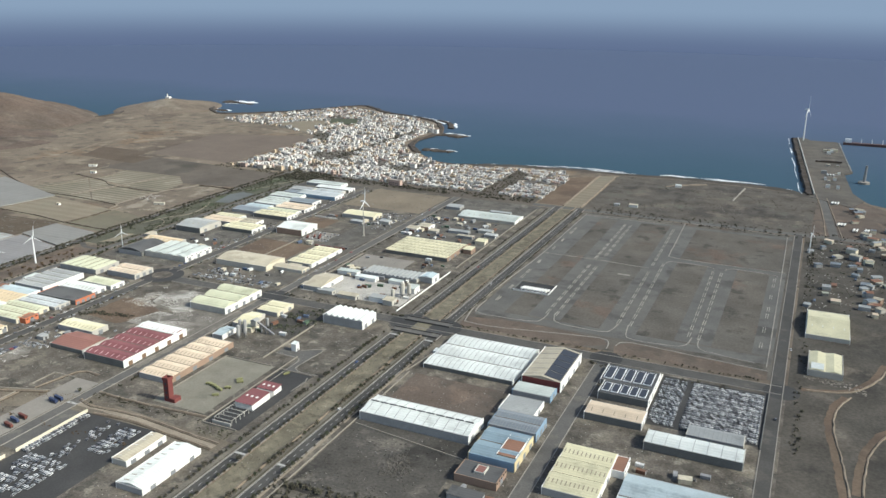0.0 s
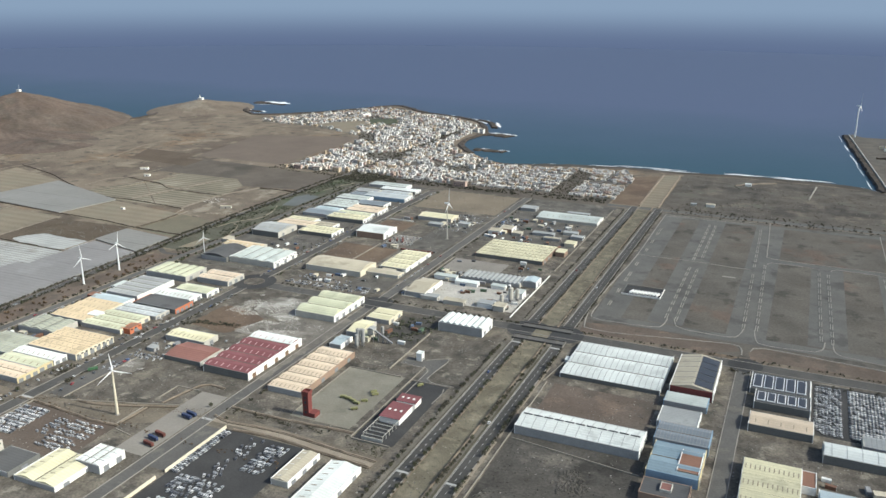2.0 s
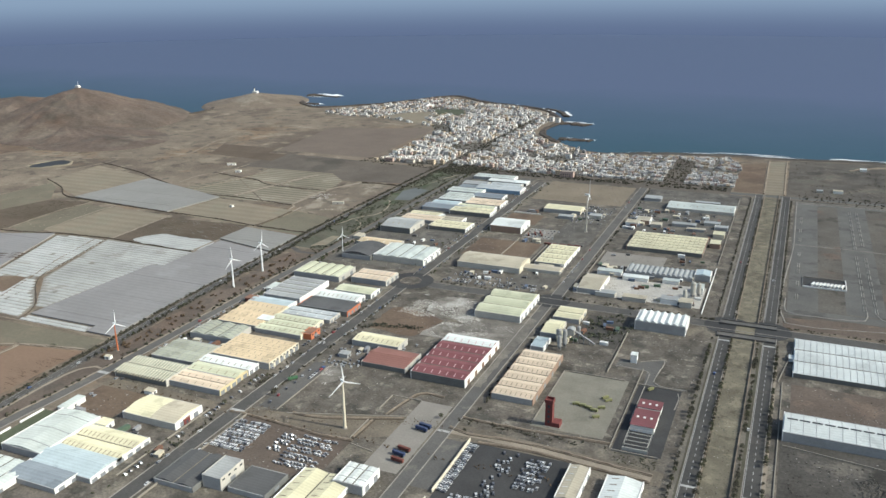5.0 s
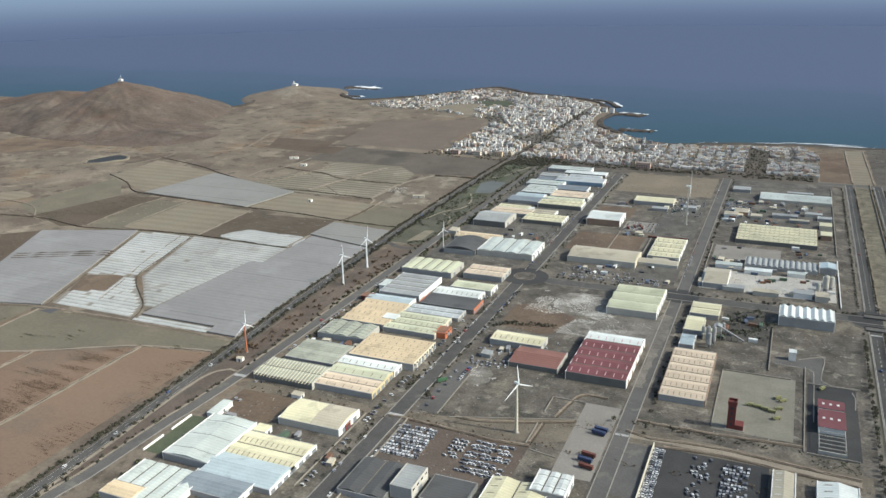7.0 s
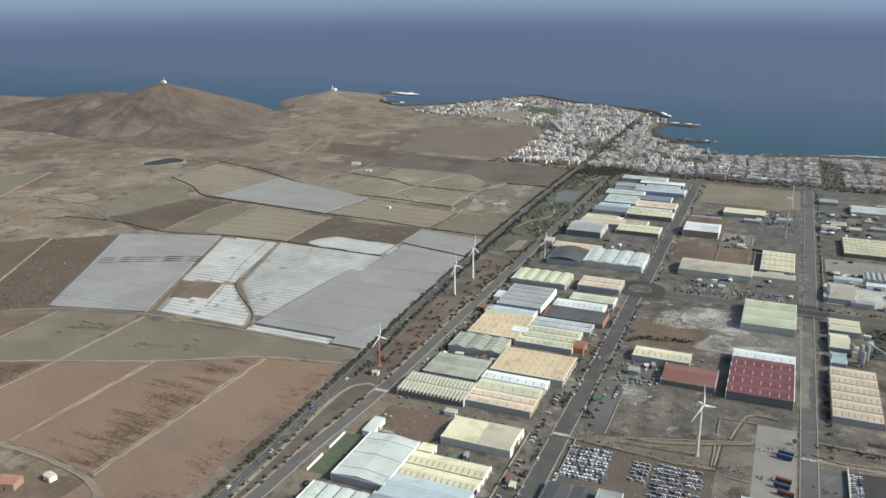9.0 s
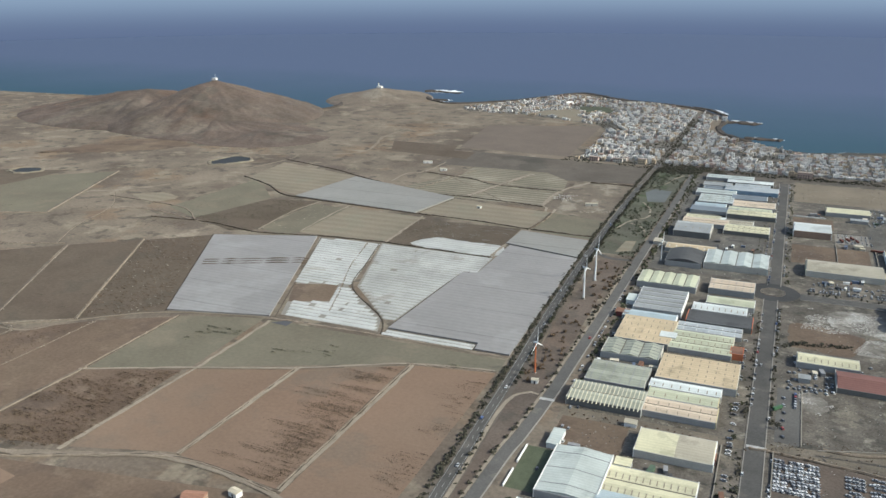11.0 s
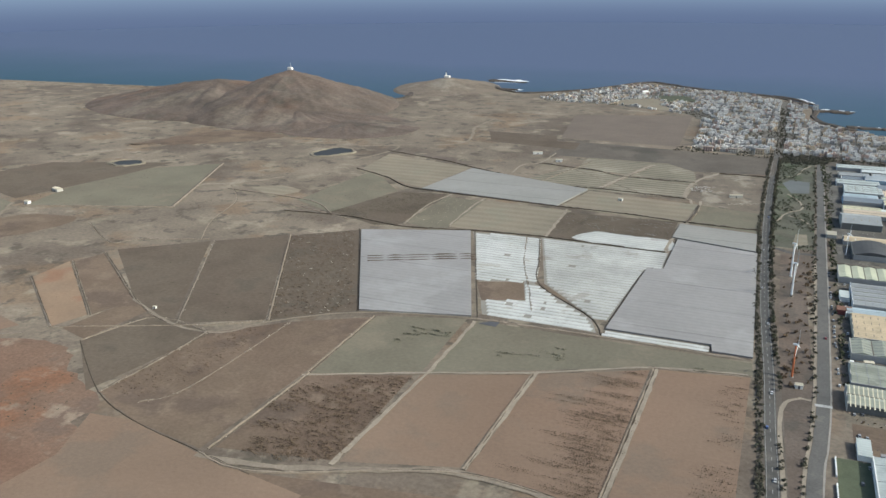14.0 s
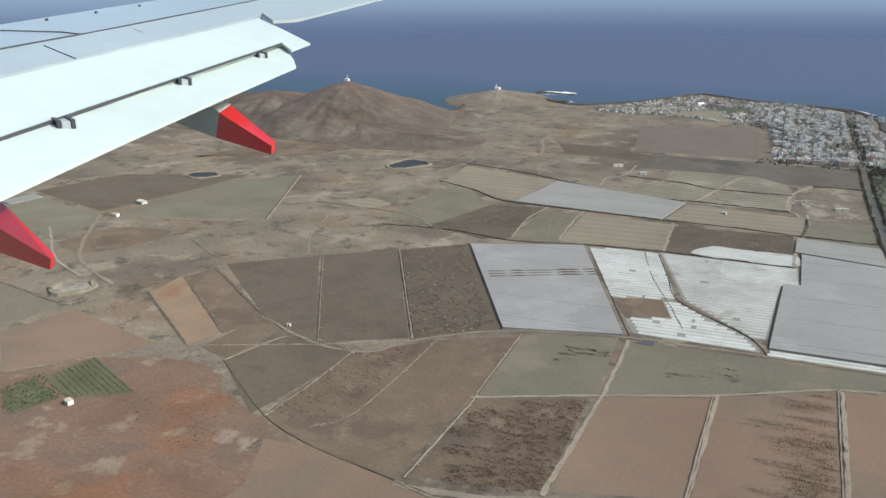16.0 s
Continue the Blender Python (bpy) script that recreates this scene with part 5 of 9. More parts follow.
def half_roof(ob, w, d, h):
    """A second skin of grey sheets over half of a vault."""
    sh = Shape()
    pts = [(-d / 2 + 0.4 + (d - 0.8) * k / 8, h + 1.2 * math.sin(math.pi * k / 8) + 0.05) for k in range(9)]
    low = [(s, z - 0.04) for s, z in reversed(pts)]
    sh.solid([[(0.5, s, z) for s, z in pts + low], [(w / 2 - 0.5, s, z) for s, z in pts + low]])
    part("roof_sheet", sh, ROOF["beige"], ob, "dull beige half of the vault")
    return ob


def roof_dishes(ob):
    """Two dark shallow dishes standing on a roof."""
    for x in (-7.0, 4.6):
        sh = Shape()
        sh.solid([[(x + q * math.cos(u * math.pi / 8), q * 0.55 * math.sin(u * math.pi / 8), z) for u in range(16)] for q, z in ((0.9, 2.7), (1.5, 3.05), (1.7, 3.3))])
        part("dish", sh, steel_dark, ob, "dark dish on the roof")
    return ob


def ridge_vent(ob, w, d, h):
    for k in range(11):
        sh = Shape()
        a = -w / 2 + 1.0 + k * (w - 2) / 11
        sh.box(a + 0.4, a + (w - 2) / 11 - 0.4, -0.2, 0.55, h + 0.09 * d - 0.1, h + 0.09 * d + 0.25)
        part("ridge_vent", sh, steel_dark, ob)
    return ob


def solar_field(ob, w, d, h, side):
    """Dark panels in pale frames."""
    for k in range(5):
        if side:
            y = -d / 2 + 2 + k * (d - 4) / 5
            sh, fr = Shape(), Shape()
            x0, x1, z0, z1 = 1.0, w / 2 - 0.8, h + 0.09 * w * 0.9 + 0.1, h + 0.25
            sh.solid([[(x0, y, z0), (x1, y, z1), (x1, y, z1 + 0.1), (x0, y, z0 + 0.1)], [(x0, y + (d - 4) / 5 - 0.5, z0), (x1, y + (d - 4) / 5 - 0.5, z1), (x1, y + (d - 4) / 5 - 0.5, z1 + 0.1), (x0, y + (d - 4) / 5 - 0.5, z0 + 0.1)]])
            part("solar_panel", sh, solar, ob)
        else:
            x = -w / 2 + 1.2 + k * (w - 2.4) / 5
            fr, sh = Shape(), Shape()
            e = x + (w - 2.4) / 5 - 0.8
            fr.box(x, e, -d / 2 + 2.4, d / 2 - 2.4, h + 0.02, h + 0.3)
            sh.box(x + 0.35, e - 0.35, -d / 2 + 2.8, d / 2 - 2.8, h + 0.3, h + 0.36)
            f = part("panel_frame", fr, steel_white, ob)
            part("solar_panel", sh, solar, f)
    return ob


warehouse(-259.0, -236.9, -243.2, -210.2, 3.2, kind='gable', n=1, axis='x', roof='pale', wall='white', doors=0, seams=3, rise=1.1, label='pale metal-roofed sports hall with white side wall')
warehouse(-263.3, -233.0, -272.0, -248.2, 2.2, kind='bays', n=5, axis='x', roof='pale', doors=2, rise=0.5, label='white ribbed shed roof with sooty streaks')
warehouse(-263.6, -248.5, -272.3, -263.7, 2.7, kind='gable', n=1, roof='tan', wall='cream', doors=1, label='low tan-roofed shed on the estate')
warehouse(-239.0, -212.5, -258.5, -245.7, 2.2, kind='gable', n=1, roof='slate', wall='white', doors=2, label='slate-blue metal warehouse roof on the estate')
roof_dishes(warehouse(-238.0, -205.0, -248.2, -231.1, 2.2, kind='gable', n=1, roof='paleblue', wall='white', doors=4, label='pale blue warehouse roof with two dark dishes'))
warehouse(-240.2, -205.0, -234.1, -214.8, 2.2, kind='bays', n=2, roof='cream', wall='white', slits=14, doors=4, label='cream warehouse roof with rows of skylights')
half_roof(warehouse(-231.0, -201.4, -203.3, -185.1, 3.3, kind='vault', n=1, roof='cream', wall='white', doors=2, rise=1.2, front='pale', label='barrel-vaulted warehouse, half cream and half beige'), 29.6, 18.2, 3.3)
warehouse(-265.6, -233.3, -172.0, -154.0, 3.5, kind='bays', n=2, roof='greygreen', front='dark', wall='pale', doors=0, slits=18, slit='cream', slit_len=3.4, label='striped shed roof of ribbed sheets')
warehouse(-234.6, -203.3, -170.0, -157.0, 2.9, kind='bays', n=2, roof='sand', wall='yellow', slits=7, doors=3, label='sandy double-bay warehouse with yellow gable')
warehouse(-233.6, -203.8, -157.0, -147.3, 3.0, kind='bays', n=1, roof='green', wall='yellow', slits=6, doors=2, label='pale green warehouse bay with yellow gable')
warehouse(-234.4, -203.4, -147.0, -138.5, 3.0, kind='bays', n=1, roof='white', wall='white', slits=8, doors=2, label='white warehouse bay roof on the estate')
warehouse(-263.0, -235.8, -149.0, -127.0, 2.2, kind='gable', n=2, roof='greygreen', wall='pale', doors=0, seams=6, label='dull grey-green double shed on the estate')
warehouse(-233.1, -197.5, -138.0, -111.0, 3.6, kind='saw', n=5, roof='tan', wall='cream', slits=9, doors=6, windows=9, label='tan saw-tooth factory with a long row of windows')
warehouse(-261.7, -234.2, -120.0, -102.0, 3.3, kind='bays', n=3, axis='x', roof='greygreen', wall='pale', doors=0, seams=5, label='old sheds with translucent grey roofs')
warehouse(-259.5, -231.6, -99.0, -67.5, 2.8, kind='saw', n=4, roof='tan', wall='cream', slits=8, doors=0, label='tan saw-tooth factory roof on the estate')
warehouse(-232.6, -202.5, -101.0, -77.0, 2.7, kind='bays', n=3, roof='green', wall='cream', slits=9, doors=4, label='pale green three-bay warehouse on the estate')
warehouse(-203.6, -197.4, -98.6, -89.4, 3.2, kind='flat', n=1, roof='brown', wall='orange', front='orange', doors=1, windows=3, label='faded orange shop front block')
warehouse(-261.4, -233.2, -67.0, -57.0, 2.3, kind='gable', n=1, roof='paleblue', wall='white', doors=0, label='pale blue strip roof on the estate')
warehouse(-257.8, -231.7, -56.0, -22.0, 3.6, kind='bays', n=5, roof='grey', wall='white', doors=0, seams=7, label='grey ribbed multi-bay factory roof')
warehouse(-263.1, -228.8, -14.0, 8.0, 3.6, kind='bays', n=5, axis='x', roof='green', wall='pale', doors=2, front='grey', rise=0.7, label='pale green ribbed roof of four shallow vaults')
warehouse(-222.2, -196.8, -10.0, 8.0, 3.7, kind='bays', n=2, roof='sand', wall='pale', doors=3, seams=6, label='sand-coloured warehouse by the roundabout')
warehouse(-227.6, -198.8, -46.0, -34.0, 2.9, kind='gable', n=1, roof='white', wall='white', slits=9, doors=2, label='white warehouse roof with skylights')
warehouse(-221.3, -195.5, -33.0, -21.0, 3.0, kind='gable', n=1, roof='green', wall='white', doors=2, label='pale grey-green warehouse with white gable')
warehouse(-228.8, -195.1, -63.0, -47.0, 2.9, kind='flat', n=1, roof='dark', wall='orange', front='dark', doors=4, label='dark-roofed store with an orange front')
warehouse(-231.8, -199.4, -75.5, -63.5, 2.2, kind='bays', n=2, roof='steel', wall='pale', slits=5, doors=3, slit='clear', label='blue-grey steel roof with clear panels')
warehouse(-229.6, -191.1, 34.8, 64.4, 4.2, kind='bays', n=4, axis='x', roof='pale', wall='white', doors=3, front='pale', rise=0.8, windows=6, label='white showroom with a rippled steel roof')
warehouse(-253.4, -230.5, 32.0, 60.0, 3.4, kind='vault', n=1, axis='x', roof='dark', wall='dark', doors=0, rise=2.2, label='dark low vaulted hall on the estate')
warehouse(-257.5, -224.9, 62.0, 75.0, 2.8, kind='gable', n=1, roof='tan', wall='pale', doors=1, slits=7, slit='clear', label='tan strip-roofed shed on the estate')
warehouse(-257.4, -231.9, 100.0, 127.0, 4.5, kind='gable', n=1, roof='grey', wall='pale', doors=2, front='dark', slits=5, label='grey warehouse with shade-dark front wall')
warehouse(-255.0, -222.4, 131.0, 146.0, 3.0, kind='bays', n=2, roof='sand', wall='cream', doors=0, label='sandy double shed roof on the estate')
warehouse(-224.5, -193.2, 118.0, 137.0, 3.0, kind='bays', n=2, roof='cream', wall='white', slits=8, doors=3, front='dark', label='cream warehouse with skylights on the estate')
warehouse(-253.6, -218.2, 170.0, 185.0, 2.8, kind='gable', n=1, roof='slate', wall='blue', doors=1, label='slate-blue shed on the estate')
warehouse(-225.9, -190.0, 164.0, 180.0, 3.5, kind='bays', n=2, roof='cream', wall='white', slits=8, doors=3, front='dark', label='cream warehouse with shade-dark front')
warehouse(-251.0, -223.8, 199.0, 226.0, 2.9, kind='bays', n=4, roof='pale', wall='white', slits=5, doors=0, label='pale four-bay shed on the estate')
warehouse(-223.8, -191.5, 193.0, 213.0, 2.9, kind='bays', n=2, roof='sand', wall='white', doors=3, label='sandy double-bay warehouse on the estate')
warehouse(-255.9, -223.6, 230.0, 246.0, 2.6, kind='bays', n=2, roof='pale', wall='white', doors=0, label='pale double-bay shed on the estate')
warehouse(-226.1, -198.3, 217.0, 232.0, 2.9, kind='gable', n=1, roof='slate', wall='white', doors=2, label='slate roof between sheds on the estate')
warehouse(-233.8, -190.6, 245.0, 262.0, 3.5, kind='gable', n=1, roof='steel', wall='white', front='blue', doors=3, label='steel-roofed store with blue front and white end')
warehouse(-226.0, -193.5, 182.0, 191.5, 2.7, kind='gable', n=1, roof='green', wall='white', slits=7, doors=2, label='pale green bay between warehouses')
warehouse(-252.4, -228.0, 186.5, 197.5, 2.3, kind='gable', n=1, roof='paleblue', wall='white', doors=1, label='pale blue lean shed between warehouses')
warehouse(-254.5, -229.0, 147.5, 157.0, 2.6, kind='gable', n=1, roof='cream', wall='cream', slits=5, doors=1, label='cream bay behind a yellow shed')
warehouse(-226.0, -205.0, 139.0, 150.5, 2.5, kind='bays', n=2, roof='beige', wall='white', slits=5, doors=1, label='beige ribbed bays behind a warehouse')
warehouse(-251.5, -226.0, 248.0, 259.0, 2.5, kind='bays', n=2, roof='slate', wall='white', doors=1, label='slate-roofed double shed among pale warehouses')
warehouse(-227.0, -197.5, 264.5, 276.5, 2.6, kind='gable', n=1, roof='steel', wall='pale', slits=6, doors=1, label='steel-roofed bay near the village')
warehouse(-253.2, -229.1, 261.0, 274.0, 2.7, kind='gable', n=1, roof='grey', wall='pale', doors=0, label='grey shed on the estate')
warehouse(-234.4, -195.5, 279.0, 291.0, 2.7, kind='gable', n=1, roof='white', wall='white', doors=2, front='dark', label='long white-roofed warehouse on the estate')
warehouse(-253.4, -212.5, 292.0, 306.0, 2.8, kind='bays', n=2, roof='pale', wall='white', doors=0, label='pale green-white shed by the village')
warehouse(-177.7, -152.6, 130.3, 153.9, 4.9, kind='gable', n=1, roof='white', wall='white', front='brown', doors=2, label='tall white-roofed hall with brown front')
warehouse(-169.5, -125.3, 43.5, 66.9, 3.9, kind='vault', n=1, roof='beige', wall='cream', doors=1, front='pale', rise=2.2, label='long beige curved-roof warehouse on the estate')
warehouse(-121.4, -100.7, 65.2, 107.6, 2.7, kind='bays', n=4, roof='cream', wall='white', slits=6, doors=3, label='cream four-bay factory on the estate')
warehouse(-126.3, -100.1, 51.5, 61.0, 2.2, kind='gable', n=1, roof='beige', wall='cream', doors=2, front='pale', label='low beige annexe on the estate')
warehouse(-154.8, -123.4, 198.6, 215.1, 3.2, kind='gable', n=1, roof='cream', wall='cream', doors=1, label='cream shed beside a bare plot')
warehouse(-60.5, -6.6, 240.2, 263.1, 2.5, kind='gable', n=1, roof='pale', wall='white', doors=1, front='pale', slits=10, label='long pale warehouse near the channel')
warehouse(-70.3, -17.7, 121.0, 161.4, 2.9, kind='bays', n=6, roof='cream', wall='brown', slits=16, doors=4, front='dark', label='huge cream factory roof with rows of skylights')
warehouse(-81.9, -67.5, 25.1, 53.7, 3.1, kind='gable', n=1, roof='beige', wall='white', doors=1, label='beige shed with white end wall')
warehouse(-60.8, -17.7, 69.0, 84.8, 2.2, kind='vault', n=13, axis='x', roof='grey', wall='pale', doors=0, rise=0.9, label='row of small grey barrel roofs')
warehouse(-17.1, -7.3, 72.5, 84.0, 4.0, kind='gable', n=1, axis='x', roof='paleblue', wall='white', doors=1, label='white gabled plant house on the estate')
warehouse(-76.6, -65.8, 190.8, 203.1, 3.1, kind='gable', n=1, roof='beige', wall='white', front='brown', doors=1, label='small shed with a white end')
warehouse(-36.6, -23.0, 183.2, 188.0, 2.2, kind='gable', n=1, roof='beige', wall='pale', doors=1, label='small beige shed on the estate')
warehouse(-17.1, -7.3, 194.5, 201.2, 2.2, kind='flat', n=1, roof='grey', wall='white', doors=1, windows=2, label='small white office on the estate')
warehouse(-37.8, -10.4, -19.5, -2.5, 5.3, kind='fold', n=7, axis='x', roof='white', wall='white', doors=2, front='grey', rise=1.1, label='grey-walled hall with a folded white roof')
warehouse(-126.7, -99.2, -35.2, 2.4, 4.1, kind='vault', n=3, roof='green', wall='white', front='pale', doors=5, rise=2.0, label='pale green three-bay works with white gables')
warehouse(-83.1, -67.7, -24.6, -6.9, 2.9, kind='bays', n=2, roof='cream', wall='cream', doors=2, label='cream works building on the estate')
warehouse(-83.5, -73.9, -48.2, -28.6, 2.8, kind='gable', n=1, roof='cream', wall='pale', doors=1, label='cream annexe among silos on the estate')
warehouse(-83.1, -75.9, -67.1, -53.7, 2.7, kind='gable', n=1, roof='paleblue', wall='white', doors=1, label='small pale blue shed on the estate')
warehouse(-84.3, -64.0, -124.4, -72.3, 3.0, kind='bays', n=6, roof='sand', wall='brown', slits=8, doors=4, label='large pinkish sand-coloured six-bay factory')
warehouse(-127.7, -99.1, -119.7, -70.5, 4.1, kind='bays', n=5, roof='maroon', wall='white', front='dark', slits=7, slit='rose', doors=5, door='brown', band=('white', 0.80, 1.0), label='maroon six-bay warehouse with white side wall and one white bay')
warehouse(-156.9, -132.3, -116.5, -97.1, 2.5, kind='gable', n=1, roof='brick', wall='pale', front='dark', doors=2, label='brick-red warehouse roof on the estate')
warehouse(-173.6, -146.2, -96.0, -84.0, 3.2, kind='gable', n=1, roof='cream', wall='pale', front='grey', slits=9, doors=1, label='narrow cream shed with skylights')
warehouse(-163.3, -154.5, -232.7, -218.0, 5.4, kind='flat', n=1, roof='grey', wall='pale', front='grey', doors=1, windows=4, label='tall grey slab-like office block')
warehouse(-182.8, -163.8, -238.0, -215.0, 2.2, kind='bays', n=2, axis='x', roof='dark', wall='dark', doors=1, label='low dark-roofed sheds on the estate')
warehouse(-152.3, -135.2, -232.0, -216.0, 2.2, kind='flat', n=1, roof='dark', wall='dark', doors=1, label='low dark flat roof on the estate')
warehouse(-131.8, -109.2, -232.0, -209.0, 2.2, kind='bays', n=2, axis='x', roof='cream', wall='white', slits=5, doors=2, label='cream double-bay warehouse on the estate')
warehouse(-115.8, -102.7, -215.0, -201.0, 3.9, kind='bays', n=3, axis='x', roof='white', wall='white', doors=2, rise=0.4, seams=2, label='white box warehouse on the estate')
warehouse(-34.9, -26.7, -192.0, -168.0, 2.7, kind='gable', n=1, axis='x', roof='beige', wall='white', front='pale', doors=3, slits=5, slit='clear', label='narrow beige-roofed shed beside the car yard')
warehouse(-19.7, -5.6, -205.0, -170.0, 2.7, kind='gable', n=1, axis='x', roof='white', wall='white', doors=3, slits=8, label='long white-roofed warehouse by the channel avenue')
warehouse(44.2, 95.2, -49.6, -5.2, 2.2, kind='vault', n=3, roof='white', wall='white', front='dark', doors=0, seams=17, rise=1.2, label='huge white warehouse of three rippled vaults')
ridge_vent(warehouse(41.5, 97.3, -113.7, -95.3, 4.3, kind='gable', n=1, roof='white', wall='white', front='grey', seams=11, doors=2, label='long white warehouse with a dark ridge vent'), 55.8, 18.4, 4.3)
solar_field(warehouse(99.1, 120.0, -47.3, -7.1, 5.5, kind='gable', n=1, axis='x', roof='beige', wall='white', front='red', seams=6, doors=4, label='beige warehouse half covered with solar panels'), 20.9, 40.2, 5.5, True)
warehouse(98.5, 118.7, -60.0, -49.0, 3.2, kind='vault', n=1, roof='pale', wall='blue', front='grey', doors=1, rise=0.8, label='curved pale roof with blue trim')
warehouse(99.0, 117.1, -81.0, -65.0, 3.1, kind='flat', n=1, roof='grey', wall='white', front='grey', doors=1, label='flat grey roof behind a white parapet')
warehouse(100.6, 124.0, -99.0, -83.0, 4.5, kind='bays', n=2, roof='slate', wall='blue', front='grey', doors=3, seams=16, label='slate-blue ribbed roof with blue side wall')
warehouse(102.1, 123.5, -126.0, -101.0, 4.4, kind='bays', n=2, roof='blue', wall='yellow', front='blue', doors=3, label='faded blue warehouse roof with yellow side')
warehouse(114.1, 123.0, -123.2, -105.7, 5.3, kind='flat', n=1, roof='brown', wall='white', front='brown', doors=1, windows=3, label='red-brown flat-roofed office with white front')
warehouse(102.5, 121.3, -142.0, -129.9, 3.6, kind='flat', n=1, roof='dark', wall='brown', front='brown', doors=1, windows=5, label='brown flat-roofed offices with dark roof terrace')
warehouse(110.0, 114.5, -138.5, -133.0, 4.6, kind='flat', n=1, roof='brick', wall='pale', front='pale', doors=0, label='small red-roofed stair block over offices')
warehouse(138.3, 161.0, -136.0, -98.0, 3.3, kind='saw', n=3, roof='cream', wall='white', slits=12, doors=3, label='cream three-bay saw-tooth factory with skylight slits')
warehouse(160.9, 166.5, -111.4, -99.0, 3.4, kind='flat', n=1, roof='brown', wall='white', front='white', doors=0, windows=3, label='white annexe round a red terrace')
warehouse(167.4, 209.6, -145.0, -110.0, 2.8, kind='bays', n=2, roof='paleblue', wall='white', doors=2, label='large pale blue-white metal roof')
solar_field(warehouse(135.4, 163.2, -27.8, -8.2, 2.7, kind='flat', n=1, roof='dark', wall='white', front='dark', doors=2, label='dark flat roof with framed solar panels'), 27.8, 19.6, 2.7, False)
solar_field(warehouse(138.3, 163.5, -44.4, -30.1, 3.7, kind='flat', n=1, roof='dark', wall='white', front='dark', doors=2, label='lower dark roof with a white parapet'), 25.2, 14.3, 3.7, False)
warehouse(137.5, 165.0, -67.9, -54.2, 3.6, kind='gable', n=1, roof='sand', wall='white', front='dark', doors=2, slits=5, label='sandy shed with shade-dark front')
warehouse(168.8, 211.0, -83.8, -71.5, 4.0, kind='gable', n=1, roof='white', wall='pale', front='dark', seams=7, doors=2, label='long white low warehouse before the car park')
warehouse(184.8, 209.7, -67.6, -57.4, 3.1, kind='saw', n=1, roof='grey', wall='pale', seams=12, doors=0, rise=0.5, label='slatted grey sunshade roof on the estate')
warehouse(230.7, 254.9, 83.7, 127.2, 2.6, kind='gable', n=1, roof='cream', wall='white', front='pale', doors=2, slits=4, slit='clear', label='isolated cream-roofed warehouse on open ground')
warehouse(233.3, 250.6, 29.3, 56.0, 3.6, kind='gable', n=2, axis='x', roof='cream', wall='pale', front='pale', doors=2, label='cream depot with a pale block')

# ---- wind turbines ----
def turbine(x, y, hub, blade, tower_mat, facing, spin, label, slim=1.0):
    ob = thing("wind_turbine", label, "wind turbine", (x, y, 0), "wind turbines", facing)
    base = Shape()
    base.tube((0, 0, 0), (0, 0, 0.35), hub * 0.055, hub * 0.05, 12)
    part("base", base, kerbstone, ob)
    tw = Shape()
    tw.tube((0, 0, 0.2), (0, 0, hub - 0.3), hub * 0.031 * slim, hub * 0.017 * slim, 14)
    part("tower", tw, tower_mat, ob)
    s = blade * 0.09
    nc = Shape()
    nc.solid([[(-s * 0.5, -s * 1.0, hub - s * 0.4), (s * 0.5, -s * 1.0, hub - s * 0.4), (s * 0.5, -s * 1.0, hub + s * 0.45), (-s * 0.5, -s * 1.0, hub + s * 0.45)],
              [(-s * 0.55, s * 1.2, hub - s * 0.4), (s * 0.55, s * 1.2, hub - s * 0.4), (s * 0.45, s * 1.2, hub + s * 0.55), (-s * 0.45, s * 1.2, hub + s * 0.55)],
              [(-s * 0.3, s * 2.0, hub - s * 0.2), (s * 0.3, s * 2.0, hub - s * 0.2), (s * 0.25, s * 2.0, hub + s * 0.35), (-s * 0.25, s * 2.0, hub + s * 0.35)]])
    part("nacelle", nc, steel_white, ob)
    hb = Shape()
    hb.tube((0, -s * 1.0, hub), (0, -s * 1.7, hub), s * 0.42, s * 0.15, 10)
    part("hub", hb, steel_white, ob)
    for k in range(3):
        a = radians(spin + 120 * k)
        d, p = Vector((math.sin(a), 0, math.cos(a))), Vector((math.cos(a), 0, -math.sin(a)))
        c = Vector((0, -s * 1.3, hub))
        rings = []
        for r, w, th in ((0.03, 0.022, 0.02), (0.16, 0.052, 0.018), (0.45, 0.036, 0.012), (0.8, 0.022, 0.007), (1.0, 0.008, 0.004)):
            o = c + d * blade * r
            w, th = w * blade, th * blade
            f = Vector((0, 1, 0))
            rings.append([o - p * w * 0.4 - f * th, o + p * w - f * th * 0.3, o + p * w + f * th * 0.3, o - p * w * 0.4 + f * th])
        bl = Shape()
        bl.solid(rings)
        part("blade", bl, steel_white, ob)
    return ob


turbine(-134.0, -173.5, 23.0, 9.0, WALL["cream"], 58, -6, "cream wind turbine standing on a bare plot")
turbine(-286.3, -148.6, 15.7, 7.5, steel_orange, 80, 2, "small wind turbine on an orange tower")
turbine(-287.5, -46.5, 19.2, 8.5, steel_white, 84, -6, "white wind turbine beside the highway")
turbine(-288.2, -13.7, 20.2, 8.5, steel_white, 82, 8, "white wind turbine beside the highway")
turbine(-256.7, 39.9, 14.0, 6.5, steel_white, 60, 0, "small white wind turbine between sheds", 0.6)
turbine(-107.6, 153.7, 29.6, 12.0, WALL["pale"], 96, 4, "tall slim grey-white wind turbine inside the estate", 0.6)
turbine(207.5, 831.2, 43.0, 18.0, steel_white, 78, 4, "large white wind turbine at the harbour tip", 0.75)
turbine(228.7, 265.8, 16.2, 6.5, steel_white, 70, 6, "small white wind turbine beside the plots")

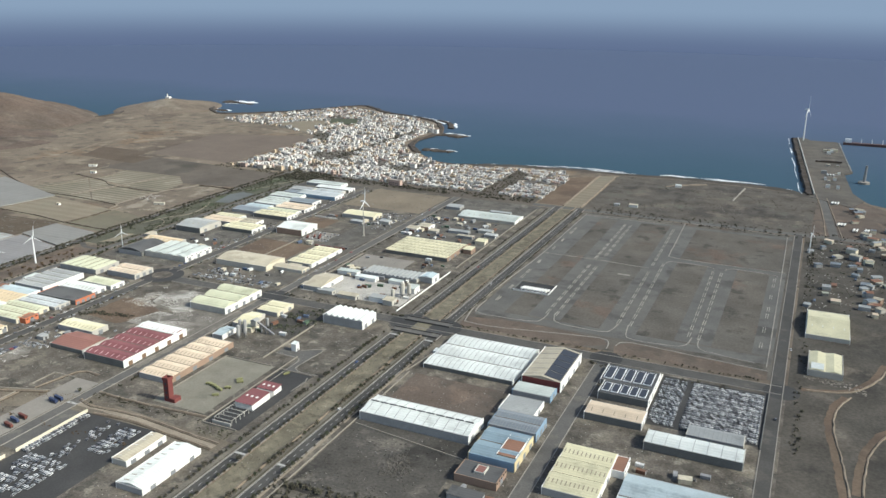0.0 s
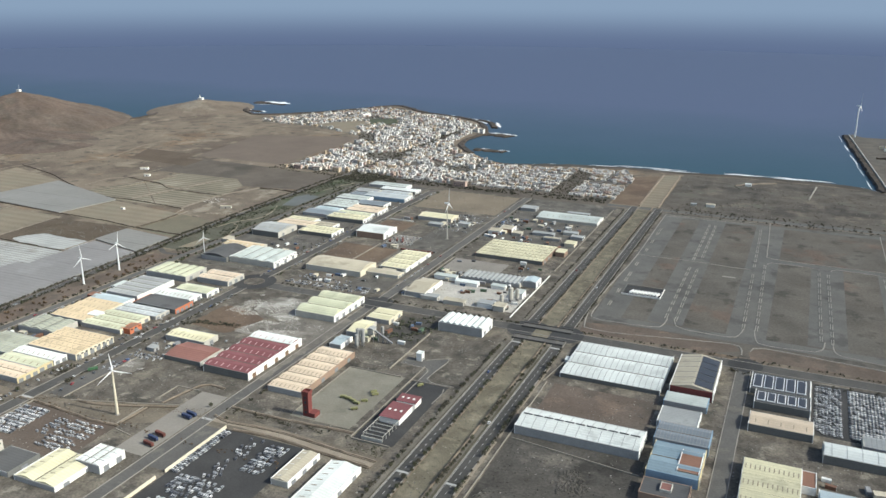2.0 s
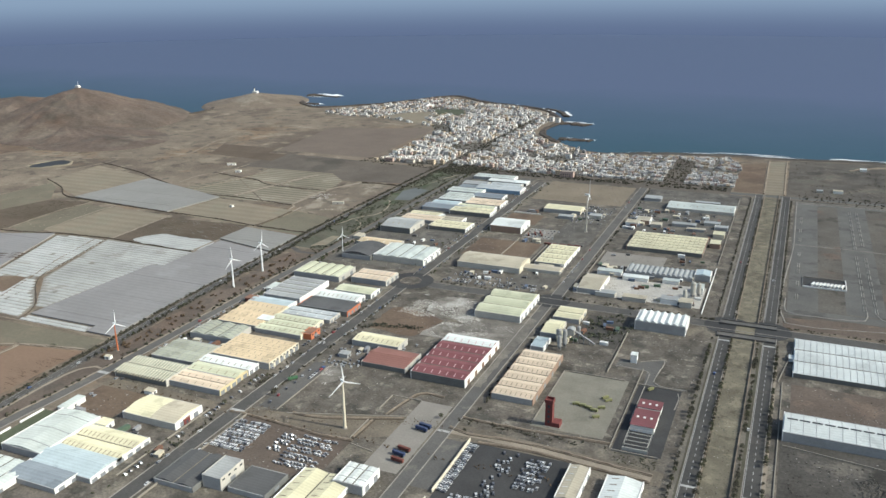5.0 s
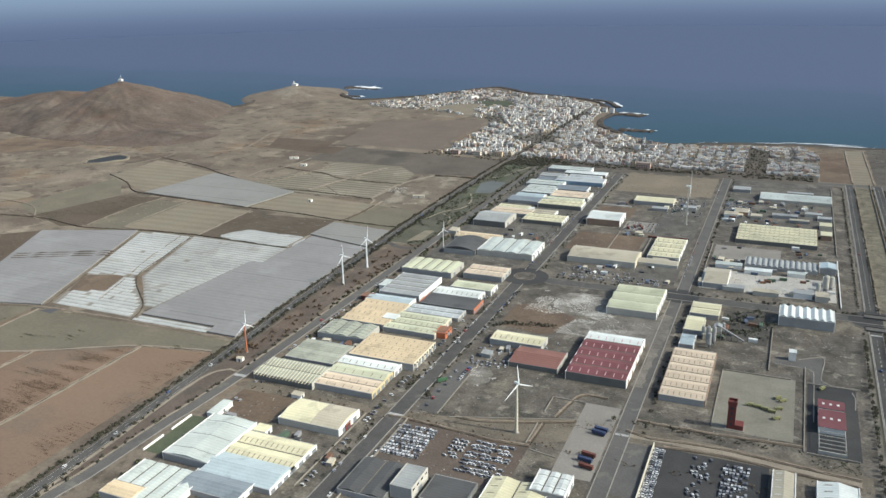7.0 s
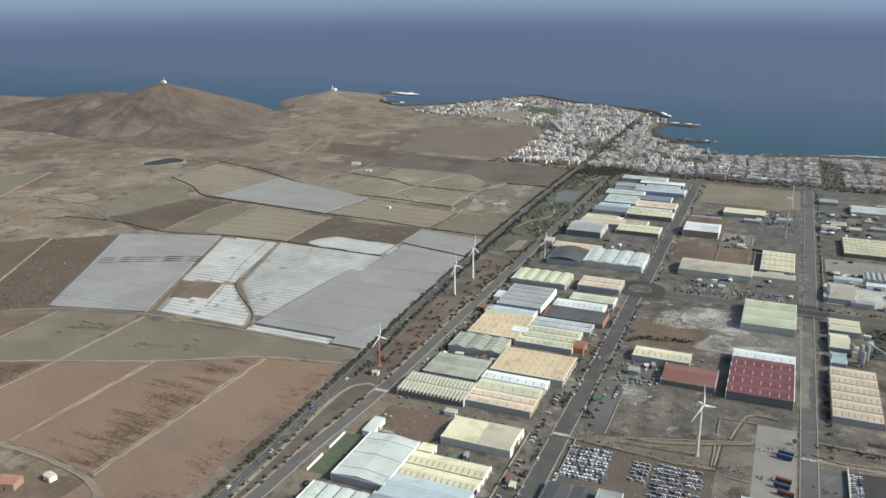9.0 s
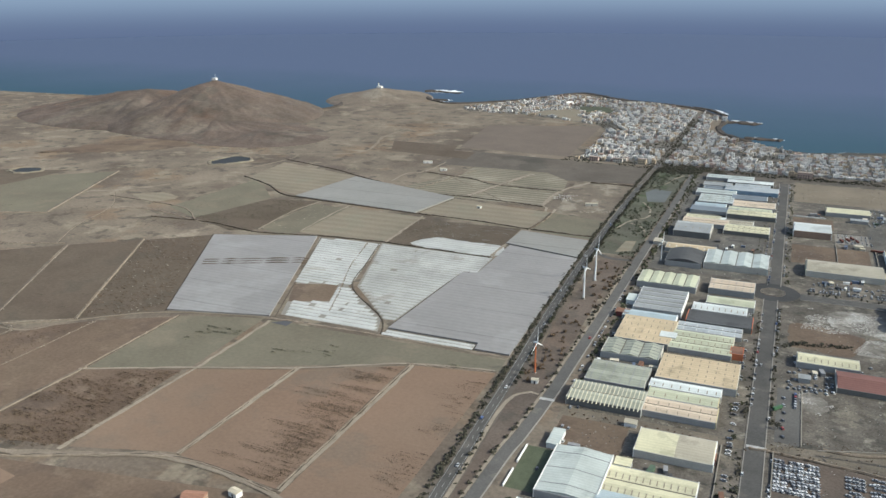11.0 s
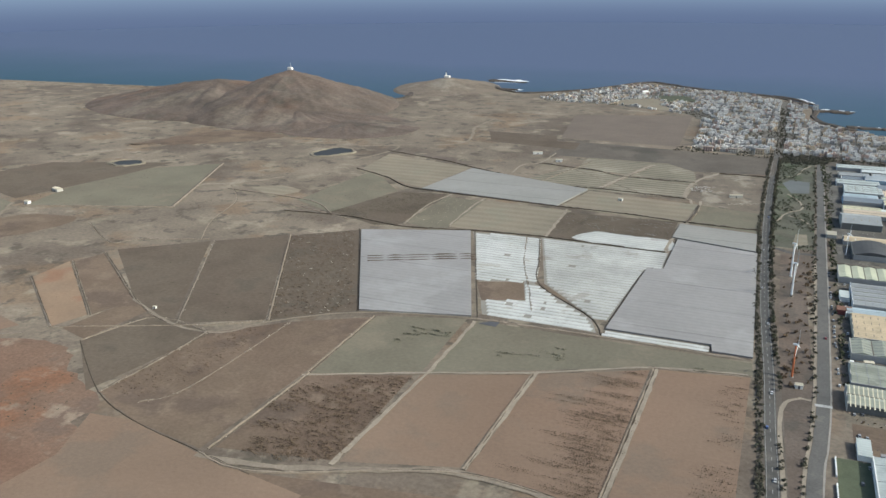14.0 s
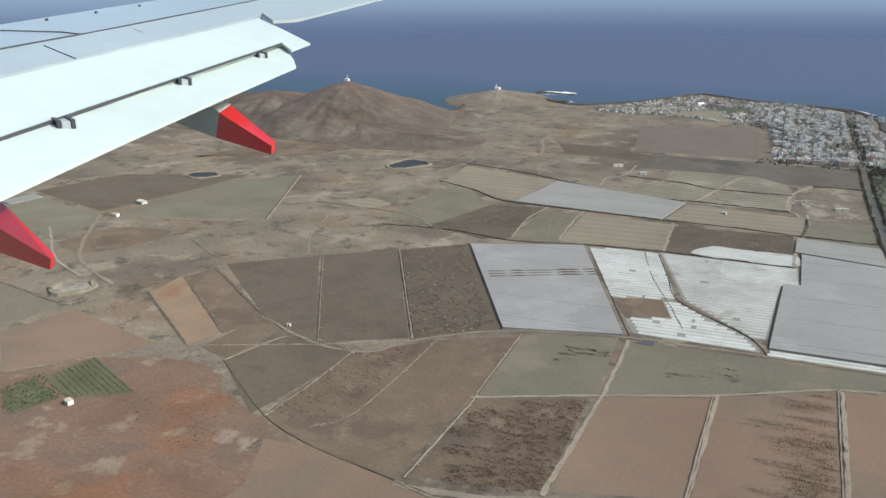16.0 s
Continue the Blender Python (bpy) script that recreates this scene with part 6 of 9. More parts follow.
# ---- drill tower, silos and small works ----
tower = thing("drill_tower", "tall red fire-drill tower on a red plinth", "tower", (-52.3, -137.5, 0))
sh = Shape()
sh.box(-1.8, 1.8, -1.8, 1.8, 0, 13.2)
part("shaft", sh, WALL["red"], tower)
sh = Shape()
for a, b, c, d in ((-2.1, 2.1, -2.1, -1.75), (-2.1, 2.1, 1.75, 2.1), (-2.1, -1.75, -1.75, 1.75), (1.75, 2.1, -1.75, 1.75)):
    sh.box(a, b, c, d, 12.6, 14.3)
part("parapet", sh, WALL["red"], tower)
for k in range(4):
    sh = Shape()
    sh.box(-0.55, 0.55, -1.84, -1.7, 2.0 + k * 2.7, 3.4 + k * 2.7)
    part("opening", sh, steel_dark, tower)
sh = Shape()
sh.box(1.8, 5.6, -2.0, 3.2, 0, 2.6)
part("annexe", sh, WALL["red"], tower)
sh = Shape()
sh.box(-2.6, 6.4, -3.0, 4.0, 0, 0.3)
part("plinth", sh, concrete, tower)
tower.scale = (0.88, 0.88, 0.9)


def silo(x, y, r, h, material, label):
    ob = thing("silo", label, "silo", (x, y, 0), "works silos")
    sh = Shape()
    sh.tube((0, 0, h * 0.28), (0, 0, h), r, r, 14)
    part("drum", sh, material, ob)
    sh = Shape()
    sh.tube((0, 0, h), (0, 0, h + r * 0.6), r, r * 0.25, 14)
    part("cap", sh, material, ob)
    sh = Shape()
    sh.tube((0, 0, h * 0.08), (0, 0, h * 0.28), r * 0.25, r, 14)
    part("hopper", sh, steel_grey, ob)
    for a in range(4):
        sh = Shape()
        q = math.pi / 4 + a * math.pi / 2
        sh.tube((r * 0.8 * math.cos(q), r * 0.8 * math.sin(q), 0), (r * 0.8 * math.cos(q), r * 0.8 * math.sin(q), h * 0.4), 0.14, 0.14, 6)
        part("leg", sh, steel_grey, ob)
    return ob


for x, y, r, h in ((-70, -58, 1.1, 10), (-67.2, -57.4, 1.1, 10), (-69, -61.4, 1.0, 8), (-73, -50, 0.9, 6.5), (-64, -40, 0.9, 5.5), (-14, 40, 1.6, 10), (-11, 44, 1.3, 8.5), (-18, 34, 1.2, 7)):
    silo(x, y, r, h, WALL["grey"] if x < -30 else WALL["pale"], "grey steel silo of a concrete works")


def batching_plant(x, y):
    """A tower of open frame and hopper with an inclined conveyor."""
    ob = thing("batching_plant", "grey batching tower with an inclined conveyor", "batching plant", (x, y, 0.06))
    for dx in (-1.6, 1.6):
        for dy in (-1.6, 1.6):
            q = Shape()
            q.box(dx - 0.15, dx + 0.15, dy - 0.15, dy + 0.15, 0, 6.0)
            part("leg", q, steel_grey, ob)
    q = Shape()
    q.box(-1.9, 1.9, -1.9, 1.9, 4.2, 7.6)
    part("mixer_house", q, WALL["pale"], ob)
    q = Shape()
    q.solid([[(-2.1, -2.1, 7.6), (2.1, -2.1, 7.6), (2.1, 2.1, 7.6), (-2.1, 2.1, 7.6)], [(-0.4, -2.1, 8.4), (0.4, -2.1, 8.4), (0.4, 2.1, 8.4), (-0.4, 2.1, 8.4)]])
    part("roof", q, ROOF["grey"], ob)
    q = Shape()
    q.solid([[(1.5, -0.6, 6.4), (1.5, 0.6, 6.4), (1.5, 0.6, 7.2), (1.5, -0.6, 7.2)], [(13.0, -0.6, 0.4), (13.0, 0.6, 0.4), (13.0, 0.6, 1.1), (13.0, -0.6, 1.1)]])
    part("conveyor", q, steel_grey, ob)
    for k in range(3):
        q = Shape()
        d = 4.0 + 3.0 * k
        q.box(d - 0.12, d + 0.12, -0.5, 0.5, 0, 6.4 - (d - 1.5) * 0.52)
        part("trestle", q, steel_grey, ob)
    return ob


batching_plant(-66, -49)


def low_wall(x0, y0, x1, y1, h, material, label):
    sh = Shape()
    d = Vector((x1 - x0, y1 - y0, 0)).normalized()
    s = Vector((-d.y, d.x, 0)) * 0.22
    a, b = Vector((x0, y0, 0)), Vector((x1, y1, 0))
    ring = [a - s, b - s, b + s, a + s]
    sh.solid([ring, [q + Vector((0, 0, h)) for q in ring]])
    setting("boundary_wall", sh, material, label, "wall")



def plot_wall(x0, y0, x1, y1, h, m):
    low_wall(x0, y0, x1, y1, h * (1.0 if m == "pale_wall" or m == "white" and h > 1.7 else 0.55), WALL[{"pale": "kerb", "pale_wall": "cream"}.get(m, m)], "plastered boundary wall of a plot")


plot_wall(-79.5, -163, -79.5, -203, 1.5, "pale_wall")
plot_wall(-80, -232, -80, -208, 1.5, "pale_wall")
plot_wall(-60, -84, -30, -84, 1.0, "pale")
plot_wall(-60, -84, -60, -139, 0.8, "pale")
plot_wall(-40, -78, -40, -24, 1.6, "pale")
plot_wall(-181, -180, -181, -262, 1.4, "pale")
plot_wall(-200, -240, -200, -182, 1.0, "pale")
plot_wall(-270.9, -241, -270.9, -229, 1.6, "white")
plot_wall(-270.9, -224, -270.9, -211, 1.6, "white")
plot_wall(-150, 120, -150, 60, 1.2, "pale")
plot_wall(-126, 60, -126, 112, 1.4, "pale")
plot_wall(-84, 112, -84, 60, 1.4, "pale")
plot_wall(-6, 16, -6, 100, 1.5, "white")
plot_wall(-6, 110, -6, 300, 1.3, "pale")
plot_wall(38, -58, 45, -8, 1.0, "pale")
plot_wall(42, -118, 100, -126, 0.9, "pale")
plot_wall(216.5, -62, 216.5, -4, 1.4, "dark")
plot_wall(163.5, -62, 163.5, -4, 1.4, "white")
plot_wall(40, -58, 40, -190, 0.9, "pale")
plot_wall(-178, 150, -132, 150, 1.0, "pale")
plot_wall(-178, 190, -155, 190, 1.0, "white")
plot_wall(-23, -85, -2, -85, 0.9, "pale")
plot_wall(-24, -147, -24, -68, 0.9, "pale")
plot_wall(-23, -148, -4, -148, 1.6, "pale")
plot_wall(-128, -180, -128, -163, 0.8, "pale")
plot_wall(-165, -172, -114, -155, 0.9, "pale")
plot_wall(-128, -153, -128, -139, 0.9, "pale")
plot_wall(-128, -139, -113, -139, 0.9, "pale")
plot_wall(-171, -171, -171, -121, 0.7, "pale")
plot_wall(-125, -184, -114, -186, 0.7, "pale")
plot_wall(47, 86, 72, 86, 1.6, "white")
plot_wall(47, 105, 72, 105, 1.2, "pale")
plot_wall(72, 86, 72, 105, 1.6, "white")
plot_wall(47, 86, 47, 105, 1.2, "dark")

# ---- vehicles ----
CAR_COLOURS = [(0.44, 0.44, 0.435), (0.60, 0.60, 0.59), (0.30, 0.305, 0.31), (0.10, 0.10, 0.11), (0.30, 0.04, 0.04), (0.06, 0.10, 0.24)]
PAINT = [mat("car_paint_%d" % i, c, 0.3, 0.04, 0.5, 3.0, spec=0.5) for i, c in enumerate(CAR_COLOURS)]


def car_body(sh, ox=0.0, oy=0.0, a=0.0, slot=0, glass_slot=None):
    c, s = math.cos(a), math.sin(a)
    P = lambda x, y, z: (ox + x * c - y * s, oy + x * s + y * c, z)
    sh.solid([[P(-0.55, -1.35, 0.18), P(0.55, -1.35, 0.18), P(0.55, -1.35, 0.52), P(-0.55, -1.35, 0.52)],
              [P(-0.6, 0.5, 0.18), P(0.6, 0.5, 0.18), P(0.6, 0.5, 0.62), P(-0.6, 0.5, 0.62)],
              [P(-0.54, 1.35, 0.18), P(0.54, 1.35, 0.18), P(0.54, 1.35, 0.5), P(-0.54, 1.35, 0.5)]], slot)
    if glass_slot is not None:
        sh.solid([[P(-0.52, -1.2, 0.55), P(0.52, -1.2, 0.55), P(0.52, 0.62, 0.6), P(-0.52, 0.62, 0.6)],
                  [P(-0.42, -0.95, 0.88), P(0.42, -0.95, 0.88), P(0.42, 0.2, 0.92), P(-0.42, 0.2, 0.92)]], glass_slot)
        sh.solid([[P(-0.43, -0.95, 0.89), P(0.43, -0.95, 0.89), P(0.43, 0.2, 0.93), P(-0.43, 0.2, 0.93)],
                  [P(-0.40, -0.9, 0.95), P(0.40, -0.9, 0.95), P(0.40, 0.15, 0.97), P(-0.40, 0.15, 0.97)]], slot)


def make_cars():
    made = []
    for i, paint in enumerate(PAINT):
        ob = thing("car", ("white", "white", "silver-grey", "black", "dark red", "dark blue")[i] + " car parked on the asphalt", "car", (0, 0, -50), "parked cars")
        b = Shape()
        car_body(b)
        part("body", b, paint, ob)
        g = Shape()
        g.solid([[(-0.52, -1.2, 0.55), (0.52, -1.2, 0.55), (0.52, 0.62, 0.6), (-0.52, 0.62, 0.6)], [(-0.42, -0.95, 0.88), (0.42, -0.95, 0.88), (0.42, 0.2, 0.92), (-0.42, 0.2, 0.92)]])
        part("glasshouse", g, glass, ob)
        r = Shape()
        r.box(-0.42, 0.42, -0.95, 0.2, 0.88, 0.96)
        part("roof", r, paint, ob)
        for x in (-0.55, 0.55):
            for y in (-0.85, 0.85):
                w = Shape()
                w.tube((x - 0.08, y, 0.2), (x + 0.08, y, 0.2), 0.2, 0.2, 8)
                part("wheel", w, rubber, ob)
        made.append(ob)
    return made


CARS = make_cars()
rnd = random.Random(11)
spots = []
for k in range(60):
    y = -330 + k * 5.2
    if rnd.random() < 0.4 and not (-186 < y < -158):
        spots.append((-191.0, y, 0, None))
    if rnd.random() < 0.2 and not (-186 < y < -158):
        spots.append((-183.6, y, 180, None))
for k in range(48):
    y = 22 + k * 5.5
    if rnd.random() < 0.5:
        spots.append((-190.0, y, 0, None))
    if rnd.random() < 0.3:
        spots.append((-94.0, y, 0, None))
for x, y, a in ((-298.6, -300, 0), (-298.6, -262, 0), (-295.2, -235, 180), (-298.6, -198, 0), (-295.2, -168, 180), (-295.2, -92, 180), (-298.6, -40, 0), (-298.6, 30, 0),
                (-295.2, 110, 180), (-184.5, -240, 180), (-189, -100, 0), (9, -60, 0), (28, -110, 0), (29.8, 90, 180), (-270, -100, 0), (221, -30, 0), (224, 60, 180), (8, 120, 0)):
    spots.append((x, y, a, None))
for k in range(6):
    spots.append((-178, -166 + k * 7.0, 20, None))
spots = [(across(HIGHWAY, y) + (1.0 if a else -1.0), y, a, c) if x < -290 else (across(SERVICE, y) + 1.2, y, a, c) if x < -265 else (x, y, a, c) for x, y, a, c in spots]
for i, (x, y, a, c) in enumerate(spots[:150]):
    copy_thing(CARS[rnd.choice((0, 0, 1, 1, 2, 3, 4, 5))], pose(x + rnd.uniform(-0.2, 0.2), y, 0.078 if -179 < x < -177 else 0.142, 0, 0, a + rnd.uniform(-3, 3)) @ Matrix.Scale(0.86, 4))
for ob in CARS:
    ob.location = (-173.5, -138 + 2.4 * CARS.index(ob), 0.077)


def car_field(x0, x1, y0, y1, sx, sy, a, label, fill, seed, jitter=0.15, whites=0.85, size=0.84):
    """Close rows of stored cars."""
    sh, r, lane = Shape(), random.Random(seed), 0
    y = y0
    while y < y1:
        x = x0
        while x < x1:
            if r.random() < fill:
                p = 0 if r.random() < whites * 0.6 else (2 if r.random() < 0.75 else 1)
                k = len(sh.v)
                car_body(sh, 0.0, 0.0, radians(a + r.uniform(-4, 4)), p, 3)
                dx, dy = x + r.uniform(-jitter, jitter), y + r.uniform(-jitter, jitter)
                sh.v[k:] = [(q[0] * size + dx, q[1] * size + dy, q[2] * size) for q in sh.v[k:]]
            x += sx
        lane += 1
        y += sy * (0.86 if lane % 2 else 1.22)
    ob = new("stored_cars", sh.mesh("stored_cars", [PAINT[1], PAINT[3], PAINT[2], glass]))
    ob.location.z = 0.08
    return tagged(ob, label, "cars", "", "stuff")


car_field(181, 214.5, -57, -8, 1.5, 2.5, 38, "dense rows of white stored cars", 0.97, 1, 0.05, 0.6, 0.76)
car_field(166, 178, -57, -8, 1.5, 2.6, 30, "dense rows of white stored cars", 0.9, 2, 0.2, 0.6, 0.76)
car_field(-52, -42, -188, -167, 1.25, 2.4, 0, "rows of silver-white stored cars", 0.72, 3, 0.2, 0.28)
car_field(-63, -57, -198, -166, 1.9, 3.0, 25, "rows of silver-white stored cars", 0.59, 4, 0.4, 0.28)
car_field(-78, -74, -201, -165, 2.2, 1.4, 80, "stored cars lined along a white wall", 0.95, 5, 0.2, 0.6)
car_field(-72, -50, -226, -200, 1.3, 2.6, 10, "rows of silver-white stored cars", 0.64, 6, 0.3, 0.28)
car_field(-180, -164, -206, -184.5, 1.35, 2.5, 20, "crowded white vans and cars in a dirt yard", 0.93, 7, 0.25, 0.8)
car_field(-155, -149, -200, -187, 1.5, 2.4, 60, "dark red and grey wrecks in a dirt yard", 0.9, 8, 0.3, 0.05)
car_field(-147, -131, -208, -186, 1.6, 2.6, 70, "mixed vans and trucks in a dirt yard", 0.8, 18, 0.4, 0.75)
car_field(-148, -124, 126, 148, 3.0, 4.6, 0, "parked cars beside a hall", 0.7, 9, 0.3, 0.4)
car_field(-168, -126, 28, 36, 3.2, 4.4, 10, "parked cars before a beige warehouse", 0.45, 10, 0.4, 0.6)
car_field(-176, -158, -120, -98, 2.2, 3.4, 20, "used vehicles in a yard", 0.5, 12, 0.5, 0.4)


car_field(-197.2, -195.4, -238, -16, 2.0, 3.0, 70, "mixed cars parked before the sheds", 0.5, 31, 0.3, 0.35)
car_field(-181.6, -180.6, -236, -184, 2.0, 3.4, 0, "mixed cars parked along the avenue", 0.4, 32, 0.2, 0.3)
car_field(-182.4, -181.4, -110, -20, 2.0, 3.6, 0, "mixed cars parked along the avenue", 0.5, 33, 0.2, 0.3)
car_field(-193.6, -192.6, 22, 296, 2.0, 3.4, 0, "mixed cars parked along the avenue", 0.45, 34, 0.2, 0.4)
car_field(-181.6, -180.6, 22, 296, 2.0, 3.8, 0, "mixed cars parked along the avenue", 0.35, 35, 0.2, 0.4)
car_field(-168, -104, 16, 26, 1.7, 4.2, 0, "close row of cars in a car park", 0.55, 36, 0.2, 0.45)
car_field(-176, -136, -94, -84, 2.2, 3.2, 15, "used vehicles in a yard", 0.4, 37, 0.5, 0.4)
car_field(-128, -100, 178, 228, 3.0, 4.8, 0, "scattered vehicles in a yard", 0.45, 38, 0.7, 0.4)
car_field(-84, -64, 204, 236, 2.6, 4.2, 80, "scattered vehicles in a yard", 0.45, 39, 0.6, 0.4)
car_field(-262, -256, -230, 20, 3.0, 5.4, 0, "scattered vehicles behind the sheds", 0.3, 40, 0.8, 0.3)
car_field(-267.4, -266.2, -150, 10, 2.0, 4.0, 0, "mixed cars parked by the service road", 0.5, 41, 0.3, 0.4)


def lorry(x, y, a, colour, label):
    ob = thing("lorry_trailer", label, "trailer", (x, y, 0.08), "parked trailers", a)
    sh = Shape()
    sh.box(-0.75, 0.75, -4.0, 4.0, 0.75, 2.3)
    part("cargo_box", sh, colour, ob)
    sh = Shape()
    sh.box(-0.5, 0.5, -3.9, 3.9, 0.5, 0.75)
    part("chassis", sh, steel_dark, ob)
    for wx in (-0.65, 0.65):
        for wy in (-3.2, -2.5, 2.4):
            w = Shape()
            w.tube((wx - 0.1, wy, 0.28), (wx + 0.1, wy, 0.28), 0.28, 0.28, 8)
            part("wheel", w, rubber, ob)
    return ob


def fire_truck(x, y, a):
    ob = thing("fire_truck", "yellow-green fire vehicle on the drill yard", "fire truck", (x, y, 0.08), "fire vehicles", a)
    paint = mat("yellow_green_paint", (0.24, 0.235, 0.115), 0.4, 0.1, 0.5, 3)
    s = Shape()
    s.box(-0.6, 0.6, -1.7, 0.7, 0.35, 1.35)
    part("body", s, paint, ob)
    s = Shape()
    s.box(-0.58, 0.58, 0.75, 1.6, 0.35, 1.15)
    part("cab", s, paint, ob)
    s = Shape()
    s.box(-0.54, 0.54, 1.0, 1.63, 0.75, 1.1)
    part("windscreen", s, glass, ob)
    for wx in (-0.55, 0.55):
        for wy in (-1.1, 1.1):
            w = Shape()
            w.tube((wx - 0.1, wy, 0.25), (wx + 0.1, wy, 0.25), 0.25, 0.25, 8)
            part("wheel", w, rubber, ob)
    return ob


navy, rust = mat("navy_tarpaulin", (0.05, 0.065, 0.12), 0.6, 0.15, 0.5, 3), mat("rust_red_container", (0.15, 0.06, 0.048), 0.7, 0.2, 0.5, 3)
duct_green = mat("green_lorry", (0.07, 0.14, 0.075), 0.5, 0.1, 0.5, 3)
for x, y, c, lab in ((-101.5, -160.2, navy, "navy blue"), (-102, -163.0, navy, "navy blue"), (-102, -180.5, rust, "rust-red"), (-102.5, -184.5, navy, "navy blue"), (-101, -189, rust, "rust-red")):
    lorry(x, y, 80, c, lab + " trailer parked on a pale apron").scale = (0.85, 0.72, 0.85)
for x, y, a in ((-146, 129, 20), (-142, 133, 24), (-139, 137, 20), (-136, 131, 15), (-124, 111, 80), (-120, 111.5, 76), (-115, 112, 84), (-109, 112.5, 78), (-104, 113, 80)):
    lorry(x, y, a, rust, "rust-red lorry in a crowded yard").scale = (0.75, 0.6, 0.75)
lorry(-180.5, -143, 140, duct_green, "green lorry parked on dark asphalt").scale = (0.8, 0.6, 0.8)
for k in range(9):
    lorry(53 + k * 2.1, 90 + 0.1 * (k % 2), -18, WALL["white"], "white trailer in a line in a walled yard").scale = (0.8, 0.65, 0.8)
for k, (x, y) in enumerate(((-40, -117), (-37, -118.5), (-43, -116), (-46, -115.5), (-34.5, -115), (-35, -124), (-33, -107), (-35, -105), (-17, -89))):
    fire_truck(x, y, 75 + 9 * k)


# ---- fire station: maroon roofs, white rooflights and an open frame ----
station = thing("fire_station", "low fire station with maroon roof and open steel frame", "fire station", (-13.8, -117, 0.06))
for y0, y1, h in ((5.5, 12.0, 2.6), (-12.0, 2.0, 3.0)):
    s = Shape()
    s.box(-5.0, 5.0, y0, y1, 0, h)
    part("wall", s, WALL["white"], station)
    s = Shape()
    s.solid([[(-5.3, y0 - 0.3, h), (5.3, y0 - 0.3, h), (5.3, y0 - 0.3, h + 0.15), (-5.3, y0 - 0.3, h + 0.15)], [(-5.3, y1 + 0.3, h + 0.5), (5.3, y1 + 0.3, h + 0.5), (5.3, y1 + 0.3, h + 0.65), (-5.3, y1 + 0.3, h + 0.65)]])
    part("roof", s, ROOF["maroon"], station, "maroon sheet roof")
    for k in range(3):
        s = Shape()
        q = h + 0.42
        s.box(-3.6 + 2.9 * k, -2.6 + 2.9 * k, (y0 + y1) / 2 - 0.7, (y0 + y1) / 2 + 0.7, q, q + 0.18)
        part("rooflight", s, WALL["white"], station)
s = Shape()
s.box(-4.8, 4.8, 2.0, 5.5, 0, 2.3)
part("link", s, WALL["grey"], station)
for k in range(5):
    s = Shape()
    y = -15.0 - 3.2 * k
    s.box(-5.0, -4.8, y, y + 0.2, 0, 2.4)
    s.box(4.8, 5.0, y, y + 0.2, 0, 2.4)
    s.box(-5.0, 5.0, y, y + 0.2, 2.4, 2.6)
    part("frame", s, WALL["pale"], station)
for x in (-5.0, 4.8):
    s = Shape()
    s.box(x, x + 0.2, -27.8, -12.0, 2.4, 2.6)
    part("beam", s, WALL["pale"], station)
s = Shape()
s.box(-5.2, 5.2, -29.0, -28.6, 0, 1.6)
part("end_wall", s, WALL["pale"], station)

# ---- trees and shrubs ----
def tree_kinds():
    out = []
    for k in range(5):
        r = random.Random(90 + k)
        ob = thing("tree", "dusty dark green street tree", "tree", (0, 0, 0), "street trees")
        h = (2.2, 2.8, 3.2, 2.5, 1.8)[k]
        t = Shape()
        t.tube((0, 0, 0), (0.08, 0.05, h * 0.45), 0.14, 0.08, 6)
        for j in range(4):
            a = j * 1.6 + r.random()
            t.tube((0.07, 0.04, h * 0.4), (0.6 * math.cos(a), 0.6 * math.sin(a), h * 0.7), 0.06, 0.03, 5)
        part("trunk", t, bark, ob)
        c = Shape()
        for _ in range(80):
            a, q, z = r.random() * 6.28, r.random() ** 0.6 * h * 0.42, r.uniform(0.42, 1.0)
            q *= math.sqrt(max(0.05, 1 - ((z - 0.62) / 0.45) ** 2))
            c.clump(q * math.cos(a), q * math.sin(a), z * h, h * r.uniform(0.055, 0.105), r)
        part("crown", c, leaf if k % 2 else leaf_dark, ob)
        out.append(ob)
    return out


TREES = tree_kinds()
rnd = random.Random(5)
places, far_row = [], []
for x in (3.4, 13.2, 26.7, 36.2):
    y = -236.0
    while y < 306:
        if abs(y - 2) > 17 and rnd.random() < 0.93:
            (places if y < 0 else far_row).append((x - (0.8 if y > 0 else 0.0) + rnd.uniform(-0.15, 0.15), y + rnd.uniform(-0.3, 0.3)))
        y += 3.4
for y in range(-164, 320, 5):
    if rnd.random() < 0.9:
        places.append((across(HIGHWAY, y) + 4.0 + rnd.uniform(-0.3, 0.3), y + rnd.uniform(-0.6, 0.6)))
for ob, (x, y) in zip(TREES, ((-195, -206), (-196, -176), (-180, -160), (-98.5, -150), (-86, -120))):
    ob.location = (x, y, 0)
rnd.shuffle(places)
for x, y in places[:294]:
    copy_thing(rnd.choice(TREES), pose(x, y, 0, 0, 0, rnd.random() * 360) @ Matrix.Scale(rnd.uniform(0.78, 1.05), 4))
far_row += places[294:]


def shrubs(spots, label, material, seed, size=(0.7, 1.5), n=5, name="shrubs", low=1.0):
    sh, r = Shape(), random.Random(seed)
    for x, y in spots:
        s = r.uniform(*size)
        for _ in range(n):
            a, q = r.random() * 6.28, r.random() * s * 0.8
            sh.clump(x + q * math.cos(a), y + q * math.sin(a), s * r.uniform(0.25, 0.9) * low, s * r.uniform(0.28, 0.55), r, flat=low)
    return stuff(name, sh, material, label, "shrubs")


